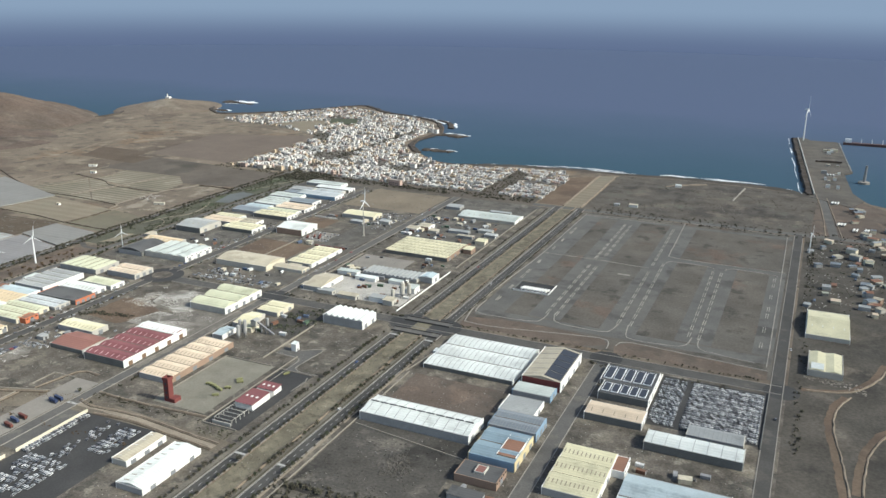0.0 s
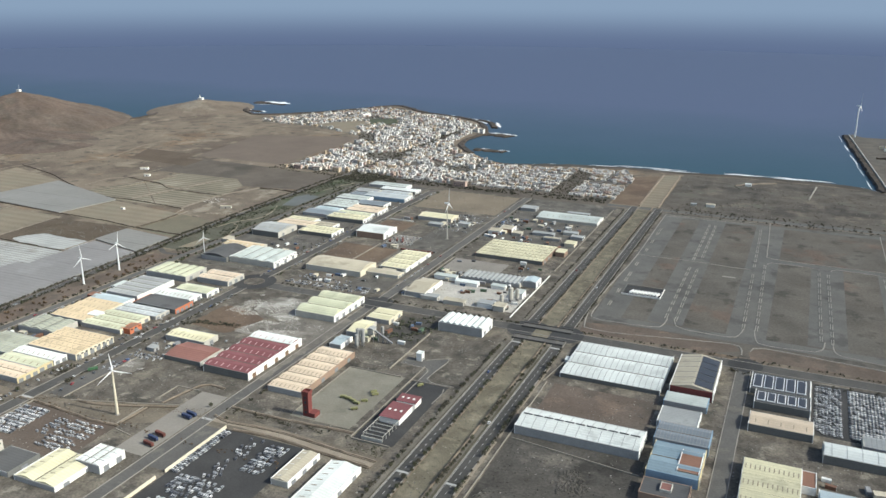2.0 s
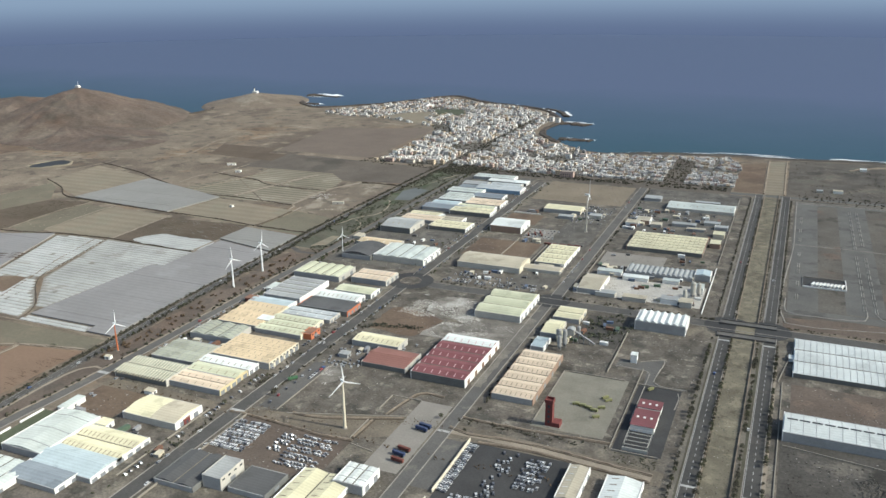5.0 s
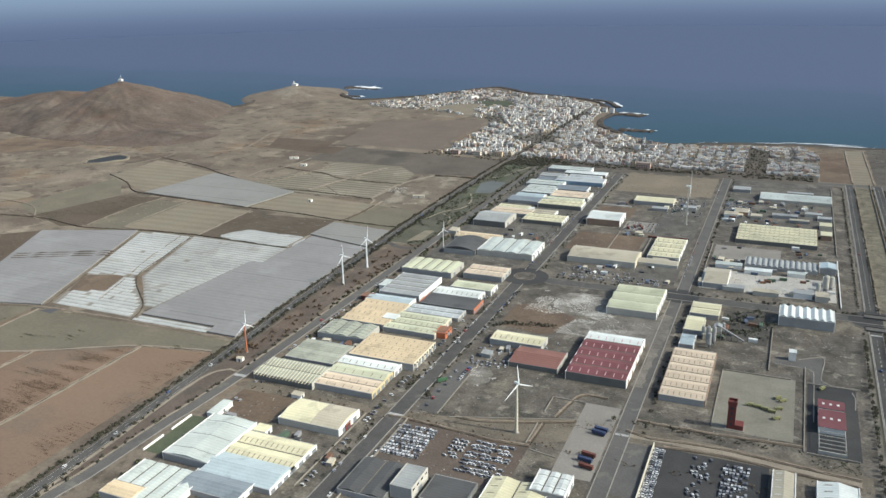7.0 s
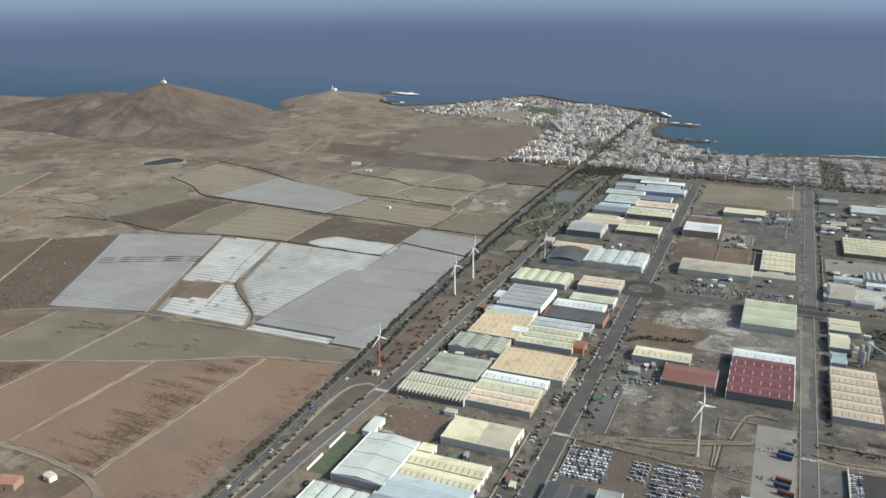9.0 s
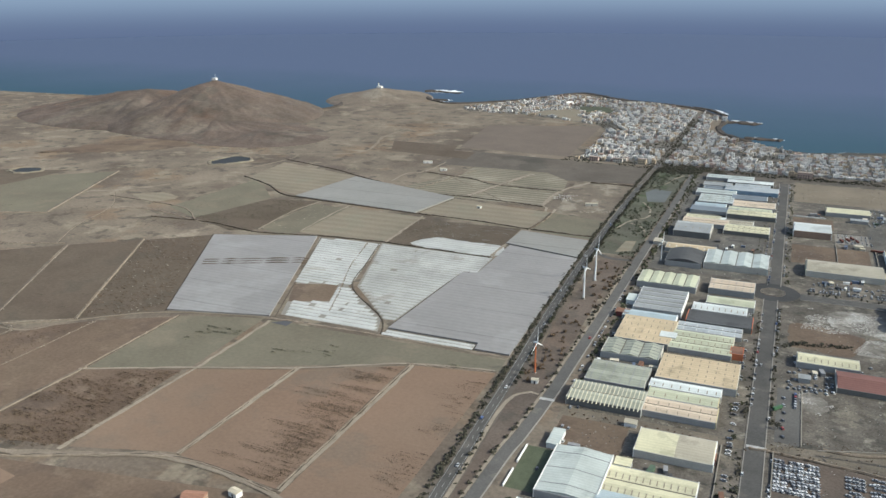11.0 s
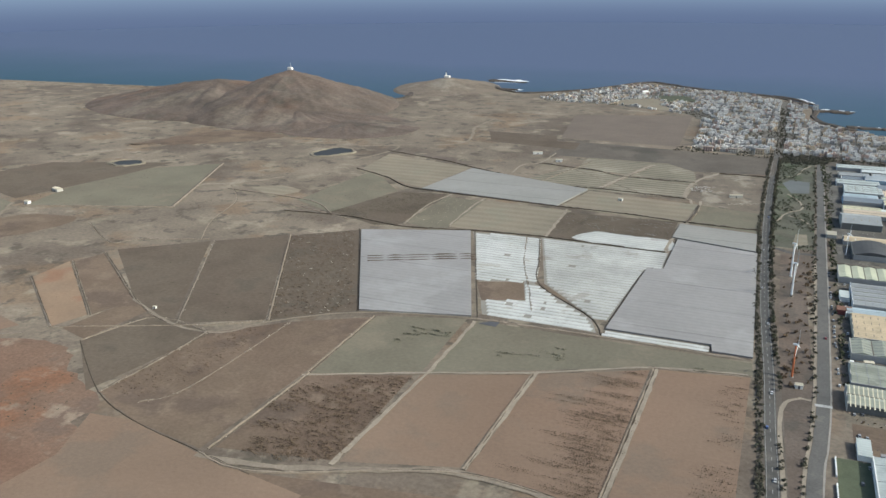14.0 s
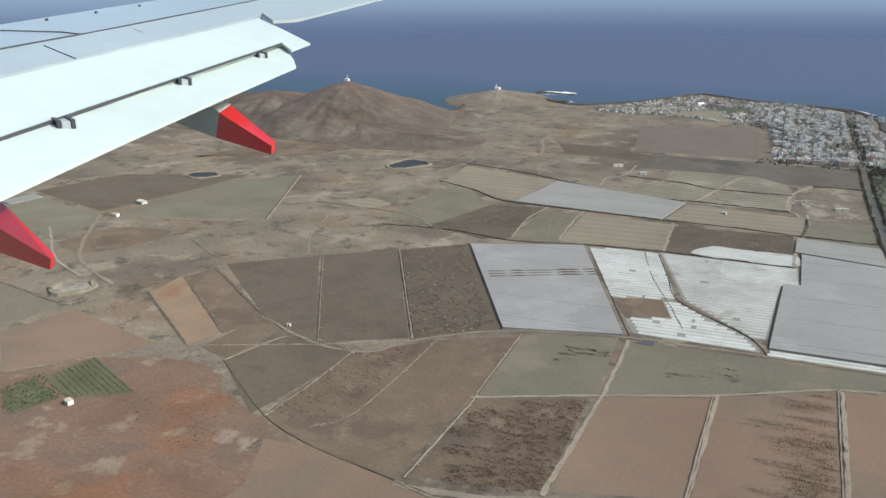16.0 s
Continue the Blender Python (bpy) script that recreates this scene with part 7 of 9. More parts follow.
def scatter(poly, n, seed, ok=None):
    r = random.Random(seed)
    xs, ys = [p[0] for p in poly], [p[1] for p in poly]
    out = []
    while len(out) < n:
        p = (r.uniform(min(xs), max(xs)), r.uniform(min(ys), max(ys)))
        if inside(p, poly) and (ok is None or ok(p, r)):
            out.append(p)
    return out


hedge = [(across(HIGHWAY, y) + d + rnd.uniform(-0.8, 0.8), y + rnd.uniform(-1.0, 1.0)) for d, y0, y1, st in ((-3.6, -560, 330, 0.9), (-4.8, -560, 330, 1.1), (3.2, -130, 330, 1.2), (4.6, -60, 330, 1.6), (3.4, -560, -190, 2.6))
         for y in [y0 + st * i for i in range(int((y1 - y0) / st))] if rnd.random() < 0.62 + 0.5 * noise.noise(Vector((d, y * 0.06, 3.0)))]
shrubs(hedge, "dark hedge along the highway", leaf_dark, 3, (0.5, 1.3), 8, "hedge")
shrubs([(across(SERVICE, y) + d + rnd.uniform(-0.7, 0.7), y + rnd.uniform(-1.5, 1.5)) for d, st in ((-3.6, 4.0), (-4.6, 6.0)) for y in [-400 + st * i for i in range(int(700 / st))] if rnd.random() < 0.7 and not -180 < y < -164], "dark trees along the service road", leaf_dark, 333, (0.7, 1.5), 8, "shrubs")
shrubs(far_row, "even rows of small street trees along the avenues", leaf_dark, 49, (0.8, 1.3), 7)
shrubs(scatter([(-290, -160), (-279, -160), (-277, 20), (-292, 20)], 60, 4), "low reddish shrubs on the verge", scrub_leaf, 5, (0.8, 1.9), 7)
shrubs(scatter([(-300, 45), (-262, 30), (-258, 300), (-300, 330)], 900, 6, lambda p, r: not -276 < p[0] < -264 and not (-297 < p[0] < -274 and (187 < p[1] < 234 or 50 < p[1] < 84)) and noise.noise(Vector((p[0] * 0.08, p[1] * 0.05, 2.0))) > -0.1), "dusty park planting beside the highway", leaf_park, 7, (0.4, 1.2), 5)
shrubs(scatter([(-266, -420), (-263, -420), (-263, 310), (-266, 310)], 240, 8, lambda p, r: not -245 < p[1] < -150), "dark trees behind the sheds", leaf, 9, (0.8, 1.8), 6)
shrubs(scatter([(-200, -300), (-194, -300), (-194, 300), (-200, 300)], 90, 18, lambda p, r: not -15 < p[1] < 30 and not -183 < p[1] < -160), "street shrubs by the avenue", leaf, 19, (0.6, 1.3), 5)
shrubs(scatter([(-181, 20), (-178, 20), (-178, 300), (-181, 300)], 70, 28), "street shrubs by the avenue", leaf, 29, (0.6, 1.3), 5)
shrubs(scatter([(-86, -160), (-84.5, -160), (-84.5, -20), (-86, -20)], 30, 38), "street shrubs", leaf_dark, 39, (0.8, 1.6), 5)
shrubs(scatter([(40, -8), (216, -8), (216, -4), (40, -4)], 60, 58), "small street trees along the cross avenue", leaf_dark, 59, (0.6, 1.2), 5)
shrubs(scatter([(40, 305), (300, 305), (300, 330), (40, 330)], 240, 68), "dark bushes beyond the plots", leaf_dark, 69, (0.7, 1.5), 4)
shrubs(scatter([(-300, 300), (-262, 308), (-250, 345), (-300, 346)], 420, 718), "dark grove before the village", leaf_dark, 719, (0.8, 1.9), 7)
shrubs(scatter([(-400, 322), (-308, 318), (-308, 346), (-398, 348)], 260, 728, lambda p, r: noise.noise(Vector((p[0] * 0.05, p[1] * 0.08, 2.0))) > -0.1), "dark bushes on the belt before the village", leaf_dark, 729, (0.5, 1.3), 5)
shrubs(scatter([(-290, 318), (-20, 320), (-20, 336), (-290, 334)], 620, 78, lambda p, r: noise.noise(Vector((p[0] * 0.06, p[1] * 0.1, 2.0))) > -0.25), "dark tree belt before the village", leaf_dark, 79, (0.7, 1.6), 5)
shrubs(scatter([(-306, 345), (-297, 345), (-296, 640), (-305, 640)], 200, 88), "dark street trees in the village", leaf_dark, 89, (0.8, 1.8), 5)
shrubs(scatter([(228, -60), (233, -60), (233, 300), (228, 300)], 120, 98), "dusty bushes by the road", leaf_dark, 99, (0.6, 1.5), 4)
shrubs(scatter([(38, -178), (100, -178), (98, -166), (38, -170)], 150, 708), "dark scrub beside the cinder ground", leaf_dark, 709, (0.6, 1.5), 6)
shrubs(scatter([(40, -210), (125, -210), (125, -178), (40, -178)], 240, 108), "dark scrub on waste ground", leaf_dark, 109, (0.8, 1.8), 5)
shrubs(scatter([(-262, -182), (-12, -182), (-12, -178), (-262, -178)], 110, 118), "dry weeds on a dirt strip", scrub_leaf, 119, (0.4, 0.9), 4)
shrubs(scatter([(-22, -156), (-3, -158), (-3, -149), (-22, -149)], 60, 128), "dusty bushes", leaf, 129, (0.3, 0.7), 4)

shrubs(scatter([(-64, -14), (-44, 2), (-38, -15), (-42, -46), (-54, -40), (-63, -44)], 150, 808, lambda p, r: noise.noise(Vector((p[0] * 0.09, p[1] * 0.09, 2.0))) > -0.05), "dusty trees in a neglected garden", leaf_park, 809, (0.6, 1.4), 5)
shrubs(scatter([(-91, -150), (-24, -150), (-24, -146), (-91, -147)], 90, 818, lambda p, r: noise.noise(Vector((p[0] * 0.08, p[1] * 0.2, 2.0))) > -0.1), "dark weeds along the dirt strip", leaf_dark, 819, (0.4, 0.9), 4)
shrubs(scatter([(-182, -178), (-90, -166), (-90, -150), (-182, -170)], 240, 828, lambda p, r: noise.noise(Vector((p[0] * 0.05, p[1] * 0.1, 6.0))) > 0.0), "dry weeds on bare ground", scrub_leaf, 829, (0.2, 0.5), 3)

shrubs(scatter([(-181, -73), (-174, -64), (-148, -61), (-148, -66), (-172, -69), (-178, -76)], 110, 838), "dark trees behind a low cream shed", leaf_dark, 839, (0.5, 1.2), 5)
shrubs(scatter([(-183.2, -160), (-182, -160), (-182, -20), (-183.2, -20)], 70, 848), "dark street trees along the avenue", leaf_dark, 849, (0.6, 1.3), 6)
shrubs(scatter([(-193.4, -230), (-192, -230), (-192, -20), (-193.4, -20)], 60, 858, lambda p, r: not -183 < p[1] < -172), "dark street trees along the avenue", leaf_dark, 859, (0.6, 1.3), 6)
shrubs(scatter([(-170, 9), (2, 9), (2, 12), (-170, 12)], 80, 868, lambda p, r: not -98 < p[0] < -86), "dark street trees along the cross avenue", leaf_dark, 869, (0.6, 1.3), 6)
shrubs(scatter([(-86, 24), (-84.6, 24), (-84.6, 310), (-86, 310)], 90, 878), "dark street trees along the inner street", leaf_dark, 879, (0.5, 1.2), 5)
shrubs(scatter([(38, 10), (214, 10), (214, 12.5), (38, 12.5)], 90, 888), "small dark trees along the cross avenue", leaf_dark, 889, (0.5, 1.1), 5)


def streaks(poly, n, seed, label, ok=None, long=(5.0, 16.0), wide=1.0, material=None):
    """Low uneven strips of dead crop lying along the furrows."""
    sh, r = Shape(), random.Random(seed)
    for x, y in scatter(poly, n, seed, ok):
        half, w, lean = r.uniform(*long) / 2, r.uniform(0.18, 0.55) * wide, r.uniform(-0.14, 0.0)
        m = max(4, int(half * 2))
        for i in range(m):
            if r.random() < 0.78:
                t = -half + 2 * half * i / m
                q = w * math.sqrt(max(0.1, 1 - (t / half) ** 2)) * r.uniform(0.6, 1.2)
                sh.clump(x + t + r.uniform(-0.3, 0.3), y + t * lean + r.uniform(-0.3, 0.3) * w, 0.25, q, r, flat=0.3)
    ob = stuff("dead_crop", sh, material or scrub_leaf, label, "crop remains")
    ob.location.z = 0.24
    return ob


streaks([(-388, -188), (-346, -167), (-347, -272), (-391, -268)], 900, 138, "dark streaks of dead crop in a field", lambda p, r: 0.7 * noise.noise(Vector((p[0] * 0.03, p[1] * 0.16, 2.0))) + (p[0] + 366) * 0.017 + r.uniform(-0.2, 0.2) > 0.1, (4.0, 15.0), 0.75)
streaks([(-324, -162), (-304, -158), (-304, -312), (-328, -284)], 330, 148, "dark streaks of dead crop by the highway", lambda p, r: noise.noise(Vector((p[0] * 0.05, p[1] * 0.12, 4.0))) + (p[0] + 312) * 0.05 > 0.0, (3.0, 10.0), 0.75)
for poly, n, seed in (([(-393, -160), (-383, -156), (-384, -175), (-399, -172)], 9, 188), ([(-418, -176), (-404, -168), (-404, -175), (-418, -182)], 4, 189), ([(-340, -156), (-312, -150), (-318, -158), (-340, -163)], 6, 190),
                      ([(-467, -162), (-440, -158), (-441, -168), (-464, -171)], 22, 198), ([(-470, -178), (-450, -172), (-452, -178), (-470, -184)], 4, 199)):
    streaks(poly, n, seed, "dull weed patches in a fallow field", None, (4.0, 10.0), 1.8, weed_pale)
streaks([(-486, -244), (-472, -223), (-441, -211), (-440, -280), (-456, -289), (-479, -289), (-484, -274)], 1500, 158, "dense brown scrub in furrows of a field", lambda p, r: noise.noise(Vector((p[0] * 0.08, p[1] * 0.14, 6.0))) + (p[0] + 474) * 0.03 > -0.15, (1.5, 6.0))
streaks([(-566, -28), (-600, -54), (-536, -178), (-500, -154)], 1300, 168, "dry scrub in rows of an abandoned field", None, (0.8, 3.6), 1.1)
streaks([(-566, -28), (-600, -54), (-536, -178), (-500, -154)], 160, 170, "pale dry debris in rows of an abandoned field", None, (0.6, 2.4), 0.9, field_debris)
streaks([(-555, -208), (-526, -184), (-528, -254), (-540, -272), (-558, -268)], 420, 169, "sparse scrub between two field walls", None, (0.6, 2.6), 0.8)
streaks([(-444, 70), (-363, 75), (-362, 32), (-412, 30), (-441, 18)], 520, 298, "dark scrub in a field of torn sheets", None, (2.0, 9.0), 1.1, weed_leaf)
streaks([(-444, 66), (-366, 70), (-366, 36), (-438, 36)], 90, 299, "torn pale sheets in a dark field", None, (2.0, 9.0), 0.8, plastic_dirty)
streaks([(-608, 10), (-581, 80), (-545, 87), (-546, -4), (-561, -10)], 620, 308, "dark scrub in a neglected field", lambda p, r: noise.noise(Vector((p[0] * 0.04, p[1] * 0.04, 3.0))) > -0.2, (2.0, 8.0), 1.2, weed_leaf)
streaks([(-540, 84), (-514, 77), (-520, 10), (-544, 0)], 70, 309, "pale debris in a fallow field", None, (1.0, 5.0), 0.9, field_debris)
streaks([(-690, -115), (-645, -84), (-580, -198), (-612, -186)], 30, 318, "dull weeds in a fallow field", None, (2.0, 7.0), 1.2, weed_leaf)
streaks([(-640, -82), (-606, -55), (-540, -180), (-580, -198)], 40, 328, "dull weeds in a fallow field", None, (2.0, 7.0), 1.2, weed_leaf)
streaks([(-560, -268), (-556, -210), (-526, -182), (-530, -250), (-545, -276)], 110, 178, "sparse scrub in a brown field", None, (1.0, 5.0))
shrubs(scatter([(-800, -360), (-560, -292), (-600, -200), (-860, -150)], 420, 208, lambda p, r: noise.noise(Vector((p[0] * 0.015, p[1] * 0.015, 3.0))) > 0.0), "scattered desert scrub", scrub_leaf, 209, (0.25, 0.6), 3, "shrubs", 0.35)
shrubs(scatter([(-860, -60), (-600, -20), (-600, 80), (-720, 150), (-840, 60)], 1200, 218, lambda p, r: noise.noise(Vector((p[0] * 0.02, p[1] * 0.02, 5.0))) > 0.05), "scattered desert scrub", scrub_leaf, 219, (0.3, 0.8), 3, "shrubs", 0.4)
shrubs(scatter([(-800, 240), (-520, 240), (-560, 560), (-800, 560)], 900, 228, lambda p, r: noise.noise(Vector((p[0] * 0.02, p[1] * 0.02, 7.0))) > 0.05), "scattered scrub under the hill", scrub_leaf, 229, (0.4, 0.9), 3, "shrubs", 0.4)
orch = [(-667 + (46 * u / 30) - 0.2 * v, -256 - 22 * u / 30 - 2.6 * v) for u in range(31) for v in range(11)]
shrubs([p for p in orch if inside(p, [(-668, -279), (-664, -254), (-621, -275), (-645, -291)])], "green orchard rows on red soil", green_crop, 239, (0.55, 0.8), 5, "orchard")
shrubs(scatter([(-678, -296), (-673, -278), (-648, -290), (-657, -312)], 260, 248), "green vegetable patch", green_crop, 249, (0.5, 0.9), 3, "crop_patch")


shrubs(scatter([(-622, -290), (-600, -245), (-560, -285), (-575, -310)], 70, 258), "dark bushes on red waste ground", leaf_dark, 259, (0.4, 0.8), 4, "shrubs", 0.5)


def rubble(poly, n, seed, label, material, size=(0.25, 0.9), ok=None):
    sh, r = Shape(), random.Random(seed)
    for x, y in scatter(poly, n, seed, ok):
        sh.clump(x, y, 0.1, r.uniform(*size), r, flat=0.5)
    stuff("rubble", sh, material, label, "rubble")


field_stone = mat("pale_field_stone", (0.30, 0.262, 0.21), 0.95, 0.25, 0.3, 2.5, 0.3, island=0.4)
stones, wall_rnd = Shape(), random.Random(640)
for kind, line, w, h in WALLS:
    if kind == "stone":
        for x, y in smooth_line(line, 1.1, 0.3, 3):
            if wall_rnd.random() < 0.75:
                stones.clump(x + wall_rnd.gauss(0, 0.45), y + wall_rnd.gauss(0, 0.45), 0.25, wall_rnd.uniform(0.15, 0.5), wall_rnd, flat=0.6)
stuff("field_stones", stones, field_stone, "loose pale stones along the field walls", "stones")


pale_rubble = mat("pale_rubble", (0.43, 0.41, 0.37), 0.95, 0.25, 0.3, 2.5, 0.3, island=0.35)
rubble([(-172, -48), (-100, -48), (-104, -14), (-168, -12)], 4200, 3, "heaps of pale rubble on a plot", pale_rubble, (0.1, 0.45), lambda p, r: noise.noise(Vector((p[0] * 0.06, p[1] * 0.09, 1.0))) > 0.02)
rubble([(-148, -68), (-102, -70), (-102, -48), (-140, -48)], 1600, 4, "pale spoil heaps", pale_rubble, (0.1, 0.42), lambda p, r: noise.noise(Vector((p[0] * 0.07, p[1] * 0.1, 3.0))) > -0.05)
rubble([(-173, -124), (-167, -118), (-158, -131), (-164, -142), (-170, -138)], 150, 5, "small heap of rubble on waste ground", pale_rubble, (0.15, 0.5), lambda p, r: noise.noise(Vector((p[0] * 0.1, p[1] * 0.12, 5.0))) > 0.1)
rubble([(-76, 26), (-14, 30), (-14, 58), (-76, 58)], 260, 6, "pale stone blocks and dust heaps of a stone works", WALL["pale"], (0.3, 1.0))
rubble([(-368, 172), (-350, 168), (-348, 190), (-364, 186)], 110, 931, "pale ruins and debris of a farm yard", pale_rubble, (0.3, 0.9))
rubble([(-334, 136), (-312, 143), (-312, 148), (-334, 141)], 90, 932, "pinkish heaps in a line at a yard edge", field_debris, (0.4, 1.0))
rubble([(232, 25), (262, 15), (262, 25), (232, 40)], 160, 7, "scrap heaps beside a depot", rubble_ground)


rubble([(36, 332), (230, 326), (232, 470), (110, 486), (36, 478)], 420, 801, "grey stones and debris on land behind the beach", rubble_ground, (0.15, 0.6), lambda p, r: noise.noise(Vector((p[0] * 0.03, p[1] * 0.05, 8.0))) > 0.1)
shrubs(scatter([(36, 332), (230, 326), (232, 470), (110, 486), (36, 478)], 420, 802, lambda p, r: noise.noise(Vector((p[0] * 0.02, p[1] * 0.04, 5.0))) > -0.05), "low dark scrub behind the beach", leaf_dark, 803, (0.5, 1.2), 4, "shrubs", 0.6)
rubble([(69, -136), (76, -130), (84, -146), (72, -152)], 420, 8, "heap of black cinders", soil_black, (0.4, 1.3))
rubble([(44, -122), (96, -124), (96, -170), (44, -168)], 200, 9, "low heaps of dark cinders", soil_black, (0.4, 1.0))
shrubs(scatter([(14.4, -300), (23.6, -300), (23.6, 322), (14.4, 322)], 1500, 268, lambda p, r: abs(p[1]) > 14 and noise.noise(Vector((p[0] * 0.2, p[1] * 0.06, 3.0))) > -0.1), "dry tufts in the channel bed", mat("dry_tuft", (0.105, 0.092, 0.06), 0.95, 0.3, 0.3, 3.0, island=0.4), 269, (0.2, 0.5), 3, "tufts", 0.5)


# ---- litter, stones and weeds on the open ground of the estate ----
LANES = ((-301, -293), (-275, -267), (-193, -181), (-97, -87), (4, 13), (26, 35), (127, 135), (218, 227))


PAVED = [(-59, -29, -139, -83), (-114, -97, -198, -138), (-94, -36, -232, -163), (-24, -3, -148, -85), (-181, -171, -171, -121), (164, 216, -60, -4)]


def open_ground(p, r):
    x, y = p
    if any(a < x < b for a, b in LANES) or -13 < y < 19 or (x > 36 and y > 12):
        return False
    if any(a < x < b and c < y < d for a, b, c, d in FOOTPRINTS + PAVED):
        return False
    return noise.noise(Vector((x * 0.05, y * 0.05, 11.0))) + 0.6 * noise.noise(Vector((x * 0.2, y * 0.2, 4.0))) > 0.0


ESTATE = [(-264, -215), (214, -215), (214, -14), (36, -12), (36, 308), (-264, 308)]
litter_mat = mat("yard_litter", (0.26, 0.245, 0.22), 0.9, 0.3, 0.3, 3.0, island=0.6)
rubble(ESTATE, 5200, 401, "pale stones and litter on open ground", litter_mat, (0.12, 0.42), open_ground)
rubble(ESTATE, 3600, 402, "dark stones and scrap on open ground", steel_dark, (0.12, 0.4), open_ground)
shrubs(scatter(ESTATE, 1500, 403, open_ground), "small dry weeds on open ground", leaf_dark, 404, (0.2, 0.6), 3, "weeds", 0.7)

# ---- clutter of the yards ----
CLUTTER = {k: mat("clutter_" + k, c, 0.7, 0.15, 0.5, 3.0) for k, c in (("white", (0.66, 0.66, 0.63)), ("grey", (0.26, 0.26, 0.26)), ("rust", (0.17, 0.095, 0.065)), ("blue", (0.11, 0.14, 0.20)),
                                                                       ("cream", (0.52, 0.47, 0.36)), ("dark", (0.07, 0.07, 0.07)), ("green", (0.09, 0.13, 0.09)))}


def container_kinds():
    """Shipping containers and crates with ribbed doors, one of each colour."""
    out = []
    for k, (colour, m) in enumerate(CLUTTER.items()):
        ob = thing("container", colour + " storage container standing in a yard", "container", (0, 0, 0), "yard containers")
        w, d, h = ((0.8, 2.0, 1.5), (0.8, 1.9, 1.5), (0.8, 2.0, 1.5), (0.75, 1.9, 1.4), (1.4, 2.2, 1.7), (0.9, 1.4, 1.0), (0.75, 1.9, 1.4))[k]
        b = Shape()
        b.box(-w, w, -d, d, 0, h)
        part("body", b, m, ob)
        t = Shape()
        t.box(-w - 0.04, w + 0.04, -d - 0.04, d + 0.04, h, h + 0.1)
        part("lid", t, m, ob)
        v = Shape()
        v.box(-w * 0.85, w * 0.85, -d - 0.05, -d, 0.1, h - 0.1)
        part("door", v, steel_grey, ob)
        out.append(ob)
    return out


KINDS = container_kinds()
rnd = random.Random(77)
YARDS = []


def clutter_yard(x0, x1, y0, y1, n):
    """A yard and how many loose things stand in it."""
    YARDS.append((x0, x1, y0, y1, n))


clutter_yard(-82, -10, 62, 82, 16)
clutter_yard(-82, -14, 164, 186, 16)
clutter_yard(-84, -64, 200, 236, 10)
clutter_yard(-60, -14, 202, 234, 14)
clutter_yard(-232, -198, 64, 98, 9)
clutter_yard(-176, -134, -120, -98, 12)
clutter_yard(-66, -44, -48, -10, 9)
clutter_yard(-84, -10, 26, 58, 20)
clutter_yard(-172, -128, 24, 38, 8)
clutter_yard(-128, -100, 176, 230, 12)
clutter_yard(-176, -158, 190, 196, 4)
clutter_yard(234, 262, 140, 300, 6)
clutter_yard(-262, -236, -212, -206, 4)
clutter_yard(-200, -194, -225, -205, 2)
clutter_yard(-124, -100, 66, 70, 3)
clutter_yard(-236, -205, -212, -206, 4)
clutter_yard(-262, -234, -126, -121, 5)
clutter_yard(-262, -258, -56, -20, 4)
clutter_yard(102, 125, -160, -146, 3)
clutter_yard(168, 214, -106, -92, 6)
clutter_yard(-150, -100, 110, 118, 6)
clutter_yard(-82, -14, 100, 118, 8)
clutter_yard(-232, -200, -60, 20, 0)
clutter_yard(-82, -44, 166, 190, 10)
clutter_yard(-176, -136, 40, 48, 6)
clutter_yard(-128, -100, 20, 60, 8)
clutter_yard(-60, -12, 210, 236, 8)
spots = []
for x0, x1, y0, y1, n in YARDS:
    for _ in range(n):
        spots.append((rnd.uniform(x0, x1), rnd.uniform(y0, y1)))
for ob, (x, y) in zip(KINDS, spots[:len(KINDS)]):
    ob.location = (x, y, 0.03)
for x, y in spots[len(KINDS):]:
    copy_thing(rnd.choice(KINDS), pose(x, y, 0.03, 0, 0, rnd.choice((0, 90)) + rnd.uniform(-12, 12)) @ Matrix.Scale(rnd.uniform(0.7, 1.3), 4))


def small_shed(x, y, w, d, h, wall, roof, label):
    ob = thing("shed", label, "shed", (x, y, 0.03), "small sheds of the estate")
    s = Shape()
    s.box(-w / 2, w / 2, -d / 2, d / 2, 0, h)
    part("wall", s, WALL[wall], ob)
    s = Shape()
    s.solid([[(-w / 2 - 0.2, -d / 2 - 0.2, h), (w / 2 + 0.2, -d / 2 - 0.2, h), (w / 2 + 0.2, -d / 2 - 0.2, h + 0.12), (-w / 2 - 0.2, -d / 2 - 0.2, h + 0.12)],
             [(-w / 2 - 0.2, d / 2 + 0.2, h + 0.3), (w / 2 + 0.2, d / 2 + 0.2, h + 0.3), (w / 2 + 0.2, d / 2 + 0.2, h + 0.42), (-w / 2 - 0.2, d / 2 + 0.2, h + 0.42)]])
    part("roof", s, ROOF[roof], ob)
    s = Shape()
    s.box(w / 2 - 0.05, w / 2 + 0.05, -0.6, 0.6, 0, min(1.6, h - 0.3))
    part("door", s, steel_dark, ob)
    return ob



def corner_shed(x, y, w, d, h, a, b):
    small_shed(x, y, w, d, h, a, b, "small " + a + " shed with a " + b + " roof")


